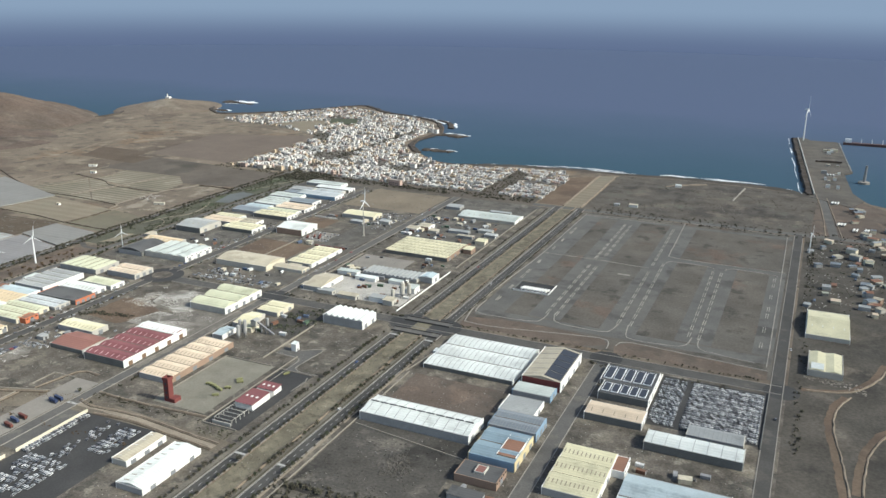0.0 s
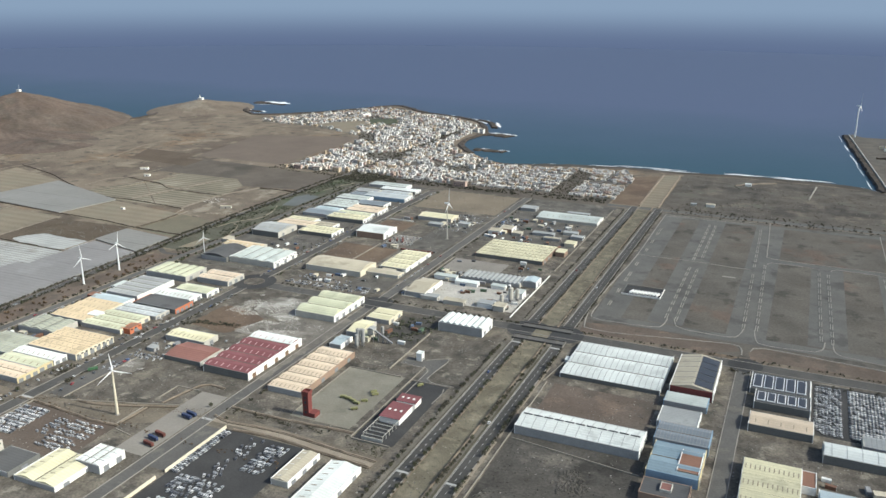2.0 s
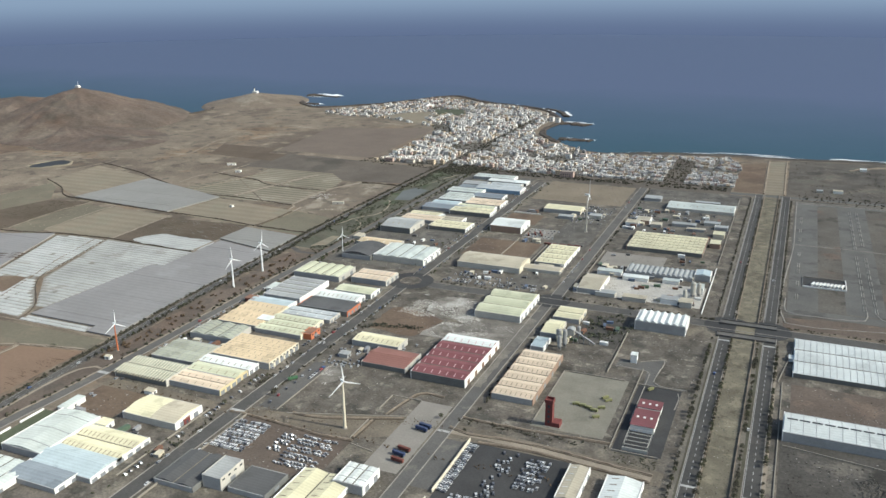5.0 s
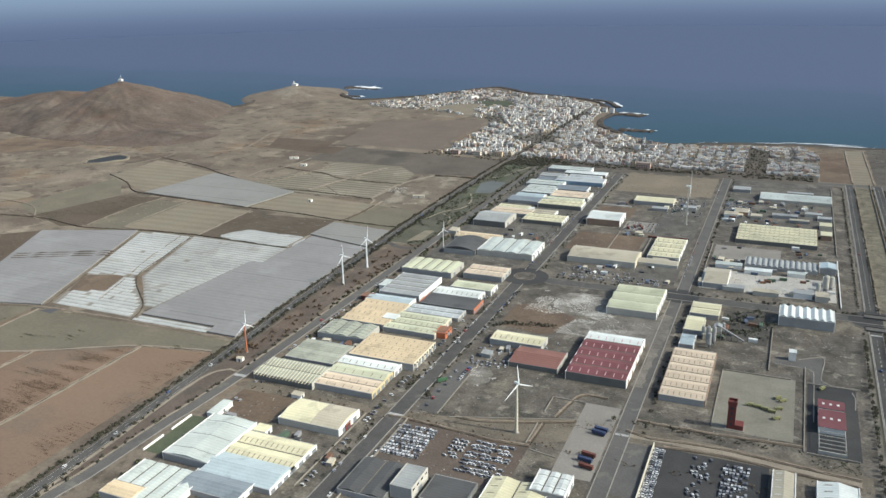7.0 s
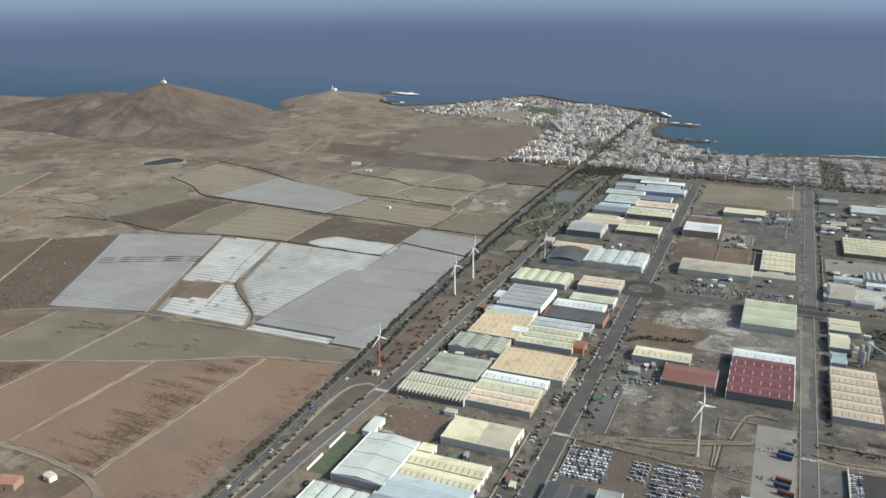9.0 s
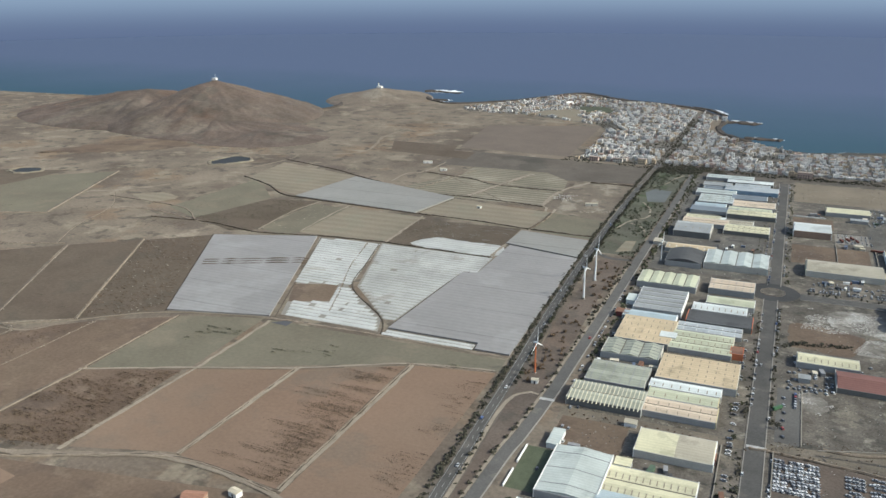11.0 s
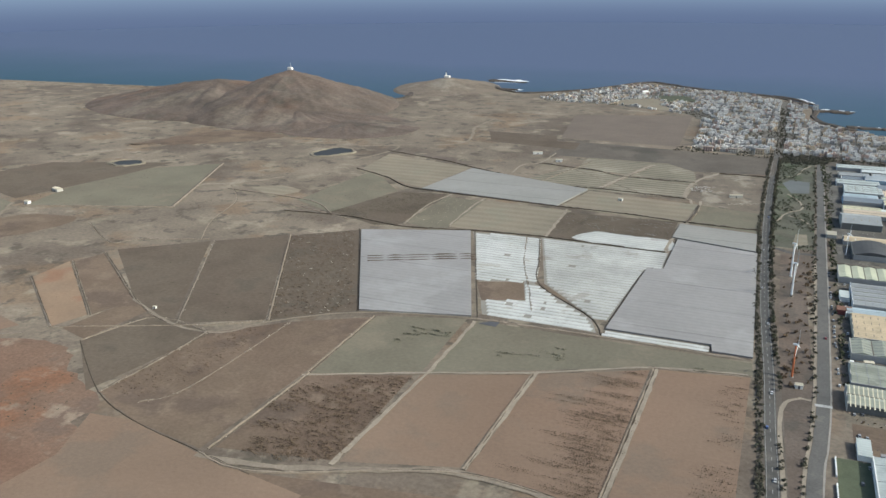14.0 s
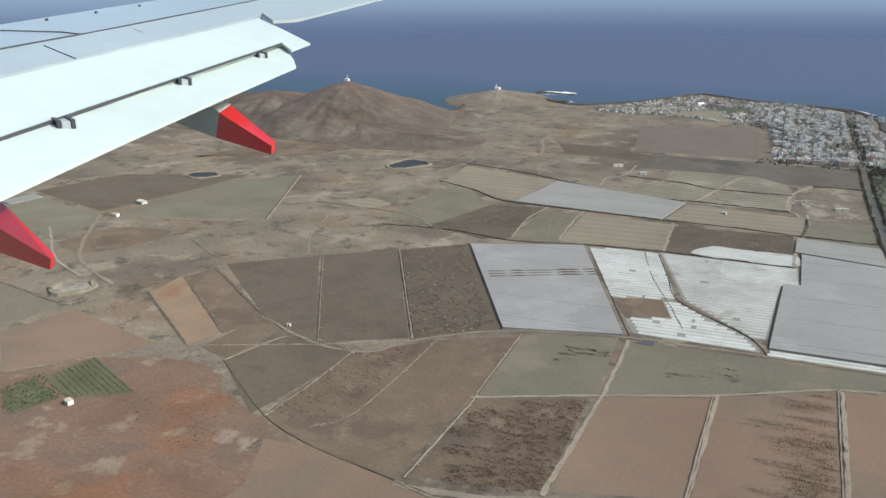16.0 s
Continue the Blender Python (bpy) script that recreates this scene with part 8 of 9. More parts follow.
corner_shed(-80, 30, 9, 6, 2.6, "pale", "beige")
corner_shed(-64, 26, 12, 5, 2.4, "pale", "grey")
corner_shed(-46, 24, 14, 5, 2.6, "pale", "beige")
corner_shed(-26, 28, 10, 6, 3.0, "white", "grey")
corner_shed(-16, 26, 7, 7, 3.4, "pale", "beige")
corner_shed(-52, 60, 16, 5, 2.6, "white", "white")
corner_shed(-30, 62, 10, 4, 2.4, "white", "pale")
corner_shed(-70, 66, 16, 5, 2.6, "white", "pale")
corner_shed(-12, 52, 6, 8, 4.0, "white", "pale")
corner_shed(-78, 186, 10, 8, 3.0, "white", "beige")
corner_shed(-60, 188, 8, 6, 2.4, "pale", "beige")
corner_shed(-12, 176, 8, 8, 3.0, "cream", "cream")
corner_shed(-12, 150, 7, 9, 3.6, "brown", "cream")
corner_shed(73, 351, 8, 4, 2.2, "white", "beige")
corner_shed(58, 348, 5, 3, 2.0, "pale", "grey")
corner_shed(98, 456, 6, 4, 2.0, "white", "white")
corner_shed(-76, 270, 14, 10, 2.6, "grey", "grey")
corner_shed(-30, 268, 20, 4, 2.4, "pale", "grey")
corner_shed(-40, 196, 18, 5, 2.2, "grey", "grey")
corner_shed(-20, 206, 12, 5, 2.4, "pale", "grey")
corner_shed(-30, -61, 3.2, 3.2, 4.4, "white", "white")
corner_shed(-170, -110, 5, 4, 2.2, "grey", "grey")
corner_shed(-261.2, -203.6, 4.6, 12, 2.2, "white", "pale")
corner_shed(-233, -212, 6, 5, 2.4, "white", "cream")
corner_shed(-203, -196, 4, 4, 2.6, "red", "brown")
corner_shed(-236, -180, 5, 3, 1.8, "white", "beige")
corner_shed(-70, -48, 6, 8, 3.0, "cream", "cream")
corner_shed(-76, -36, 5, 6, 2.6, "pale", "cream")
corner_shed(238, 34, 6, 7, 4.2, "white", "white")
corner_shed(-262, -62, 7, 5, 2.6, "red", "brown")
corner_shed(-261, -40, 5, 10, 2.6, "white", "pale")
corner_shed(-234, -88, 8, 6, 3.4, "white", "white")
corner_shed(44, -30, 4, 4, 1.8, "white", "white")
corner_shed(-112, 60, 10, 5, 2.2, "pale", "beige")
corner_shed(-132, 186, 12, 5, 2.2, "grey", "grey")
corner_shed(-110, 196, 10, 6, 2.4, "pale", "grey")
corner_shed(-264, 78, 6, 8, 2.4, "pale", "beige")
corner_shed(-228, 150, 6, 6, 2.4, "white", "white")
corner_shed(112, -152, 14, 6, 2.4, "grey", "dark")

shed_rnd = random.Random(905)
for k in range(34):
    x, y = 229 + shed_rnd.uniform(0, 60), 138 + (k % 17) * 10.2 + shed_rnd.uniform(-3, 3)
    wall, roof = shed_rnd.choice((("pale", "beige"), ("brown", "brown"), ("pale", "grey"), ("grey", "grey"), ("cream", "sand"), ("dark", "greygreen"), ("grey", "slate")))
    small_shed(x, y, shed_rnd.uniform(3, 7), shed_rnd.uniform(2.6, 5), shed_rnd.uniform(1.3, 2.6), wall, roof, "low shed with a " + roof + " roof in a depot yard").rotation_euler.z = shed_rnd.uniform(-0.5, 0.9)
shrubs(scatter([(226, 138), (292, 130), (292, 310), (226, 314)], 260, 915, lambda p, r: noise.noise(Vector((p[0] * 0.05, p[1] * 0.05, 2.0))) > -0.1), "dusty bushes and scrap between depot sheds", leaf_park, 916, (0.4, 1.1), 4)
rubble([(228, 140), (290, 134), (290, 308), (228, 312)], 380, 917, "scrap and pale debris of the depot yards", pale_rubble, (0.2, 0.7), lambda p, r: noise.noise(Vector((p[0] * 0.07, p[1] * 0.07, 5.0))) > 0.0)


# ---- the village ----
HOUSE_COL = {"white": (0.72, 0.70, 0.655), "bone": (0.60, 0.54, 0.46), "ochre": (0.52, 0.42, 0.30), "rose": (0.44, 0.33, 0.28), "grey": (0.36, 0.355, 0.345)}
HOUSE_WALL = {k: mat("render_" + k, c, 0.9, 0.08, 0.4, 2.5, island=0.10) for k, c in HOUSE_COL.items()}
roof_terrace = mat("terrace_roof", (0.25, 0.21, 0.178), 0.9, 0.2, 0.3, 2.0, island=0.6)
leaf_village = mat("dusty_village_leaves", (0.062, 0.062, 0.044), 0.9, 0.3, 0.3, 3.0, island=0.4, tint=(0.08, 0.072, 0.052))
house_rnd = random.Random(21)


def house_kinds():
    out = []
    for k in range(8):
        r = random.Random(300 + k)
        colour = ("white", "white", "bone", "white", "ochre", "white", "rose", "grey")[k]
        w, d, h = r.uniform(3.6, 5.0), r.uniform(4.0, 5.4), (2.8, 4.0, 2.8, 5.0, 4.0, 2.6, 3.9, 2.9)[k]
        ob = thing("house", colour + " flat-roofed village house", "house", (0, 0, 0), "village houses")
        b = Shape()
        b.box(-w / 2, w / 2, -d / 2, d / 2, 0, h)
        part("wall", b, HOUSE_WALL[colour], ob)
        p = Shape()
        for a in ((-w / 2, w / 2, -d / 2, -d / 2 + 0.2), (-w / 2, w / 2, d / 2 - 0.2, d / 2), (-w / 2, -w / 2 + 0.2, -d / 2 + 0.2, d / 2 - 0.2), (w / 2 - 0.2, w / 2, -d / 2 + 0.2, d / 2 - 0.2)):
            p.box(*a, h, h + 0.55)
        part("parapet", p, HOUSE_WALL[colour], ob)
        t = Shape()
        t.box(-w / 2 + 0.2, w / 2 - 0.2, -d / 2 + 0.2, d / 2 - 0.2, h, h + 0.05)
        part("roof", t, roof_terrace, ob)
        s = Shape()
        s.box(-w / 2 + 0.4, -w / 2 + 2.0, d / 2 - 2.4, d / 2 - 0.4, h + 0.05, h + 1.6)
        part("stair_head", s, HOUSE_WALL[colour], ob)
        for f in range(int(h // 1.8)):
            for q in (-0.27, 0.27):
                for face in (0, 1):
                    v = Shape()
                    z = 0.7 + f * 1.75
                    if face == 0:
                        v.box(q * w - 0.35, q * w + 0.35, -d / 2 - 0.04, -d / 2 + 0.05, z, z + 0.8)
                    else:
                        v.box(w / 2 - 0.05, w / 2 + 0.04, q * d - 0.35, q * d + 0.35, z, z + 0.8)
                    part("window", v, glass, ob)
        out.append(ob)
    return out


def house_stuff(sh, x, y, w, d, h, r, turn=0.0, whites=0.4):
    """One joined house: walls with parapet, sunken terrace, windows and at times a stair head."""
    slot = 0 if r.random() < whites else r.choice((1, 1, 2, 2, 3, 4, 4, 4))
    ca, sa = math.cos(turn), math.sin(turn)

    def at(p, q, z):
        return (x + p * ca - q * sa, y + p * sa + q * ca, z)

    a, c, i, low = w / 2, d / 2, 0.2, r.uniform(0.3, 0.6)
    k = len(sh.v)
    for u, v, z in ((a, c, 0), (a, c, h), (a - i, c - i, h), (a - i, c - i, h - low)):
        sh.v.extend([at(-u, -v, z), at(u, -v, z), at(u, v, z), at(-u, v, z)])
    for lo in (0, 4, 8):
        for j in range(4):
            n = (j + 1) % 4
            sh.f.append((k + lo + j, k + lo + n, k + lo + 4 + n, k + lo + 4 + j))
            sh.s.append(slot)
    sh.face([sh.v[k + 12 + j] for j in range(4)], 5 if r.random() < 0.82 else slot)
    for f in range(max(1, int(h // 1.3))):
        z = 0.45 + f * 1.25
        for q in (-0.26, 0.26):
            sh.face([at(q * w - 0.28, -c - 0.03, z), at(q * w + 0.28, -c - 0.03, z), at(q * w + 0.28, -c - 0.03, z + 0.62), at(q * w - 0.28, -c - 0.03, z + 0.62)], 6)
            sh.face([at(a + 0.03, q * d - 0.28, z), at(a + 0.03, q * d + 0.28, z), at(a + 0.03, q * d + 0.28, z + 0.62), at(a + 0.03, q * d - 0.28, z + 0.62)], 6)
    if r.random() < 0.5:
        p, q, up = r.choice((-a + 0.8, a - 0.8)), r.choice((-c + 0.8, c - 0.8)), h + r.uniform(0.3, 1.0)
        box = [at(p - 0.5, q - 0.5, 0), at(p + 0.5, q - 0.5, 0), at(p + 0.5, q + 0.5, 0), at(p - 0.5, q + 0.5, 0)]
        sh.solid([[Vector((v[0], v[1], h - low)) for v in box], [Vector((v[0], v[1], up)) for v in box]], slot)


VILLAGE = [(-386, 336), (-386, 432), (-392, 520), (-415, 556), (-466, 580), (-524, 602), (-608, 606), (-626, 628), (-600, 672), (-560, 748), (-530, 812), (-505, 822), (-430, 782), (-345, 745), (-300, 705), (-282, 660), (-283, 610), (-276, 560),
           (-246, 508), (-170, 448), (-60, 470), (-28, 474), (-14, 435), (-16, 341), (-124, 336), (-200, 332), (-264, 342), (-300, 334)]
village_ground = field(VILLAGE, mat("village_ground", (0.135, 0.122, 0.106), 0.95, 0.25, 0.05, 1.0, 0.2, patches=[((0.15, 0.132, 0.11), 0.04, 0.25), ((0.07, 0.066, 0.05), 0.05, 0.25)]), "dark streets and yards of the village", 0.05, "village_ground")
# open spaces between the houses: sports ground, waste land and groves
SPORTS = [(-476, 700), (-435, 714), (-412, 668), (-450, 654)]
WASTE = [(-528, 606), (-484, 602), (-446, 574), (-428, 588), (-456, 622), (-450, 652), (-476, 676), (-506, 652)]
GROVES = ([(-424, 574), (-396, 572), (-373, 522), (-394, 520)], [(-343, 444), (-320, 467), (-292, 462), (-280, 419), (-325, 414)], [(-317, 612), (-304, 616), (-293, 587), (-302, 579)], [(-214, 392), (-184, 394), (-183, 430), (-212, 426)])
EAST_PARK = [(-81, 341), (-82, 462), (-58, 440), (-60, 340)]
field(SPORTS, mat("sports_turf", (0.075, 0.082, 0.055), 0.95, 0.2, 0.05, 1.0, 0.2), "dark green sports ground in the village", 0.07)
field(WASTE, soil_tan, "bare tan waste land in the village", 0.072, ragged=2.0)
field(EAST_PARK, soil_belt, "dark planted strip between two village streets", 0.074)
for line in ([(-82, 338), (-82.6, 462)], [(-58.6, 339), (-57, 442)], [(-126, 334.5), (-80, 334.5), (-58, 337)]):
    setting("street", ribbon(smooth_line(line, 5.0, 0.1, 5), 3.0, 0.1, ragged=0.1, seed=3), dirt_pale, "pale village street", "road")
stand = thing("grandstand", "curved white grandstand beside a sports ground", "grandstand", (-492, 716, 0))
for k in range(3):
    g = Shape()
    ring = [(q * math.cos(u), q * math.sin(u)) for q, us in ((15 - 2.2 * k, [2.2 + 0.2 * j for j in range(8)]), (12.8 - 2.2 * k, [3.6 - 0.2 * j for j in range(8)])) for u in us]
    g.solid([[Vector((p + 12, q, 0.0)) for p, q in ring], [Vector((p + 12, q, 4.2 - 1.2 * k)) for p, q in ring]])
    part("tier", g, HOUSE_WALL["white"], stand)
HOUSES = house_kinds()
near, rest = [], Shape()
OPEN = (SPORTS, WASTE, EAST_PARK) + GROVES


def streets(x, y):
    """Whether a spot lies on one of the village's cross streets."""
    bend = 2.5 * noise.noise(Vector((0.3, y * 0.02, 6.0)))
    if x > -260:
        return any(abs(x - c) < 1.3 for c in (-247 + bend, -230, -215, -198, -180, -163, -147, -130, -112, -96, -40))
    if x > -400:
        return any(abs(x - c - bend) < 1.2 for c in (-392, -378, -362, -347, -331, -316, -290, -276, -262))
    return (x + bend * 2 + 640) % 24.0 < 2.2


y, row = 340.0, 0
while y < 830:
    x = -640.0
    while x < -14:
        w = house_rnd.choice((2.0, 2.6, 3.2, 3.8, 5.2))
        px, py = x + w / 2, y + 3.0 * noise.noise(Vector((x * 0.02, y * 0.02, 3.0)))
        x += w
        east, west = px > -165, px < -400
        if not inside((px, py), VILLAGE) or -307.5 < px < -297.5 or streets(px, py) or any(inside((px, py), poly) for poly in OPEN):
            continue
        loose = noise.noise(Vector((px * 0.045, py * 0.045, 9.0)))
        keep = 0.50 if west else 0.86
        if loose > 0.12:
            keep *= 0.3
        if east:
            keep = 0.92 if row % 3 else 0.12
            if px > -57 and 398 < py < 412:
                keep = 0.0
        if house_rnd.random() > keep:
            continue
        tall = noise.noise(Vector((px * 0.03, py * 0.03, 4.0))) > 0.1 and not east and not west
        h = house_rnd.choice((1.3, 1.5, 1.8, 2.2, 2.8)) + (house_rnd.choice((0.4, 1.4, 2.2)) if tall else 0.0)
        if east:
            h = min(h, 1.9)
        if 342 < py < 362 and not east and len(near) < 90 and house_rnd.random() < 0.6:
            near.append((px, py))
        else:
            turn = 0.0 if east else 0.3 * noise.noise(Vector((px * 0.012, py * 0.012, 7.0))) + house_rnd.uniform(-0.04, 0.04)
            house_stuff(rest, px, py + house_rnd.uniform(-0.5, 0.5), w * house_rnd.uniform(0.86, 1.0), house_rnd.uniform(2.8, 4.0), h, house_rnd, turn, 0.34 if west else 0.44 if east else 0.54)
    row += 1
    y += (3.9, 4.6, 5.0)[row % 3] if house_rnd.random() < 0.8 else 6.5
# a straight terrace on the point
for k in range(26):
    u = k / 25.0
    house_stuff(rest, -566 + 88 * u, 652 + 34 * u, 2.4, 4.0, 2.2 if k % 2 else 1.5, house_rnd, 0.37, 0.5)
stuff("village_houses", rest, [HOUSE_WALL["white"], HOUSE_WALL["bone"], HOUSE_WALL["ochre"], HOUSE_WALL["rose"], HOUSE_WALL["grey"], roof_terrace, glass],
      "crowded white and ochre flat-roofed village houses", "houses")
for ob, (x, y) in zip(HOUSES, near[:8]):
    ob.location = (x, y, 0)
for x, y in near[8:]:
    copy_thing(house_rnd.choice(HOUSES), pose(x, y, 0, 0, 0, house_rnd.choice((0, 90))) @ Matrix.Scale(house_rnd.uniform(0.62, 0.8), 4))

shrubs(scatter(VILLAGE, 2600, 278, lambda p, r: not inside(p, WASTE) and not inside(p, SPORTS) and noise.noise(Vector((p[0] * 0.045, p[1] * 0.045, 9.0))) > r.uniform(-0.2, 0.15)), "dark trees between village houses", leaf_village, 279, (0.5, 1.3), 4)
for k, poly in enumerate(GROVES):
    shrubs(scatter(poly, (120, 170, 60, 60)[k], 290 + k), "dark grove among village houses", leaf_village, 294 + k, (0.7, 1.5), 4)
shrubs(scatter(EAST_PARK, 170, 298), "dark trees in a planted strip of the village", leaf_village, 299, (0.7, 1.6), 4)
shrubs(scatter([(-165, 340), (-16, 342), (-16, 460), (-165, 446)], 420, 300, lambda p, r: not inside(p, EAST_PARK)), "small trees between terraced houses", leaf_village, 301, (0.4, 1.0), 4)


def block(x, y, w, d, h, colour, label):
    ob = thing("apartment_block", label, "apartment block", (x, y, 0))
    b = Shape()
    b.box(-w / 2, w / 2, -d / 2, d / 2, 0, h)
    part("wall", b, HOUSE_WALL[colour], ob)
    t = Shape()
    t.box(-w / 2 - 0.1, w / 2 + 0.1, -d / 2 - 0.1, d / 2 + 0.1, h, h + 0.4)
    part("roof", t, roof_terrace, ob)
    for f in range(int(h // 1.9)):
        for k in range(int(w // 2.2)):
            v = Shape()
            q = -w / 2 + 1.1 + k * 2.2
            v.box(q - 0.5, q + 0.5, -d / 2 - 0.05, -d / 2 + 0.05, 0.7 + f * 1.9, 1.7 + f * 1.9)
            part("window", v, glass, ob)
    return ob


for x, y, w, d, h, c in ((-368, 337, 9, 5, 4.2, "rose"), (-344, 338, 9, 5, 3.8, "bone"), (-266, 640, 6, 6, 7, "white"), (-278, 652, 6, 6, 6, "white"), (-290, 664, 6, 6, 5, "bone"),
                         (-320, 339, 8, 5, 5.0, "ochre"), (-170, 331, 13, 6, 5.5, "rose"), (-177, 424, 7, 6, 4.6, "white"), (-239, 443, 7, 5, 3.6, "white"), (-192, 418, 6, 5, 5.0, "white"), (-145, 414, 5, 5, 3.6, "white"), (-340, 560, 8, 7, 5, "white"), (-316, 480, 7, 7, 5, "bone"), (-225, 470, 7, 7, 5, "white")):
    block(x, y, w, d, h, c, c + " apartment block of several storeys")

# lighthouse and hilltop masts
lh = thing("lighthouse", "small white lighthouse on a bare headland", "lighthouse", (-785, 682, 15.0))
for nm, args in (("house", (-4, 4, -3, 3, 0, 3.0)),):
    s = Shape()
    s.box(*args)
    part(nm, s, HOUSE_WALL["white"], lh)
s = Shape()
s.tube((-2, 0, 0), (-2, 0, 7.5), 1.1, 0.8, 10)
part("tower", s, HOUSE_WALL["white"], lh)
s = Shape()
s.tube((-2, 0, 7.5), (-2, 0, 9.0), 0.7, 0.5, 8)
part("lantern", s, glass, lh)
hm = thing("hilltop_station", "white station with a mast on the hilltop", "mast station", (-905, 432, 48.2))
s = Shape()
s.box(-3, 3, -2, 2, 0, 3)
part("hut", s, HOUSE_WALL["white"], hm)
s = Shape()
s.tube((1, 0, 3), (1, 0, 9), 0.35, 0.12, 6)
part("mast", s, steel_white, hm)

# farm buildings
for x, y, w, d, h, c, lab in ((-368, -292, 8, 6, 2.8, "brown", "brown-roofed farmhouse on bare ground"), (-357, -283, 4, 3, 2.2, "white", "small white farm shed"),
                              (-600, -190, 1.6, 1.2, 1.4, "white", "tiny white pump hut"), (-412, 118, 3.0, 2.4, 2.0, "white", "small white hut by the nets"), (-492, 236, 6, 3, 2.2, "white", "white farm building on the plain"),
                              (-520, 262, 9, 3, 2.2, "white", "long white farm shed"), (-330, 160, 10, 3, 2.2, "pale", "ruined pale farm sheds"), (-690, -310, 5, 3, 2.4, "white", "white shed on red soil"),
                              (-640, -295, 3, 2.4, 2.0, "white", "small white hut by the orchard"), (-836, -58, 4, 3, 2.4, "white", "white farm hut by a track"), (-845, -20, 8, 5, 2.4, "pale", "pale farm yard shed"),
                              (-283.5, -158, 3, 2.5, 1.8, "white", "small transformer hut by the turbine")):
    ob = thing("farm_building", lab, "farm building", (x, y, 0), "farm buildings", random.Random(int(-x)).uniform(-20, 20))
    s = Shape()
    s.box(-w / 2, w / 2, -d / 2, d / 2, 0, h)
    part("wall", s, WALL[c], ob)
    s = Shape()
    s.solid([[(-w / 2 - 0.2, -d / 2 - 0.2, h), (-w / 2 - 0.2, d / 2 + 0.2, h), (-w / 2 - 0.2, 0, h + d * 0.18)], [(w / 2 + 0.2, -d / 2 - 0.2, h), (w / 2 + 0.2, d / 2 + 0.2, h), (w / 2 + 0.2, 0, h + d * 0.18)]][::-1])
    part("roof", s, ROOF["brown" if c == "brown" else "beige"], ob)
    s = Shape()
    s.box(-0.4, 0.4, -d / 2 - 0.04, -d / 2 + 0.04, 0, 1.5)
    part("door", s, steel_dark, ob)

# ---- harbour ----
pier = Shape()
pp = [(224, 470), (196, 838), (206, 856), (217, 834), (251, 833), (266, 622), (257, 607), (264, 505), (274, 472), (262, 440)]
pier.solid([[(x, y, -3.5) for x, y in pp], [(x, y, 0.35) for x, y in pp]])
setting("harbour_pier", pier, mat("quay_concrete", (0.105, 0.096, 0.084), 0.95, 0.2, 0.05, 0.8, 0.2, tint=(0.125, 0.110, 0.092), patches=[((0.08, 0.073, 0.064), 0.03, 0.3)]), "broad grey-brown harbour pier", "pier")
ob = setting("rock_armour", bank([(224 - 0.077 * (y - 480), y) for y in range(478, 846, 5)], 9.0, 2.4, 8), rock, "dark rock armour of the pier", "breakwater")
ob.location.z = -1.2
surf([(216 - 0.077 * (y - 480) + 0.6 * math.sin(y * 0.07), y) for y in range(500, 850, 6)], 1.8, 77)
sh = Shape()
sh.solid([[(228, 480, 0.3), (229, 480, 0.3), (201, 842, 0.3), (200, 842, 0.3)], [(228, 480, 2.0), (229, 480, 2.0), (201, 842, 2.0), (200, 842, 2.0)]])
setting("parapet_wall", sh, WALL["pale"], "pale parapet wall along the pier", "wall")
for line, w, h, m, label in (([(253, 826), (259, 720), (265, 625)], 1.6, 0.5, kerbstone, "pale kerb of the quay edge"), ([(226, 669), (255, 672)], 1.6, 2.2, rock, "dark wall across the pier"), ([(230, 484), (237, 400), (240, 322)], 1.2, 0.5, pale_bank, "pale edge of the harbour road"), ([(240, 470), (246, 400), (253, 322)], 1.0, 0.5, pale_bank, "pale edge of the harbour road")):
    setting("quay_wall", bank(smooth_line(line, 4.0, 0.05, 4), w, h, 6), m, label, "wall").location.z = 0.3 if line[0][1] > 600 else 0.0
for x, y, a in ((240, 590, 8), (243, 590, 8), (246, 590, 8), (245, 449, -10), (247.5, 449, -10), (250, 449, -10), (250, 366, -14), (252.4, 366, -14), (254.8, 366, -14), (262, 350, -10), (264.4, 350, -10), (271, 352, -14), (273, 352, -14)):
    lorry(x, y, a, WALL["white"], "white trailer parked in the harbour").scale = (0.8, 0.9, 0.8)
setting("harbour_road", ribbon(smooth_line([(235, 484), (241, 400), (247, 320)], 5.0, 0.1, 2), 7.0, 0.16), asphalt_old, "pale asphalt road to the harbour", "road")
r = random.Random(8)
for k in range(20):
    y = r.choice((755, 750, 735, 650, 655, 600, 596, 560, 520))
    x, y = r.uniform(234, 252), y + r.uniform(-6, 6)
    w, d, h = r.uniform(2.5, 6), r.uniform(2.5, 5), r.uniform(1.4, 3.0)
    ob = thing("harbour_shed", r.choice(("pale harbour shed on the quay", "grey stacked containers on the quay", "white storage tanks on the quay")), "shed", (x, y, 0.35), "harbour sheds")
    s = Shape()
    s.box(-w / 2, w / 2, -d / 2, d / 2, 0, h)
    part("body", s, WALL[r.choice(("pale", "white", "grey", "cream"))], ob)
    s = Shape()
    s.box(-w / 2 - 0.1, w / 2 + 0.1, -d / 2 - 0.1, d / 2 + 0.1, h, h + 0.25)
    part("roof", s, ROOF[r.choice(("grey", "pale", "beige"))], ob)
setting("harbour_yard", flat([(228, 318), (300, 300), (292, 440), (262, 480), (232, 480)], 0.06), soil_dull, "bare harbour storage yard", "yard")
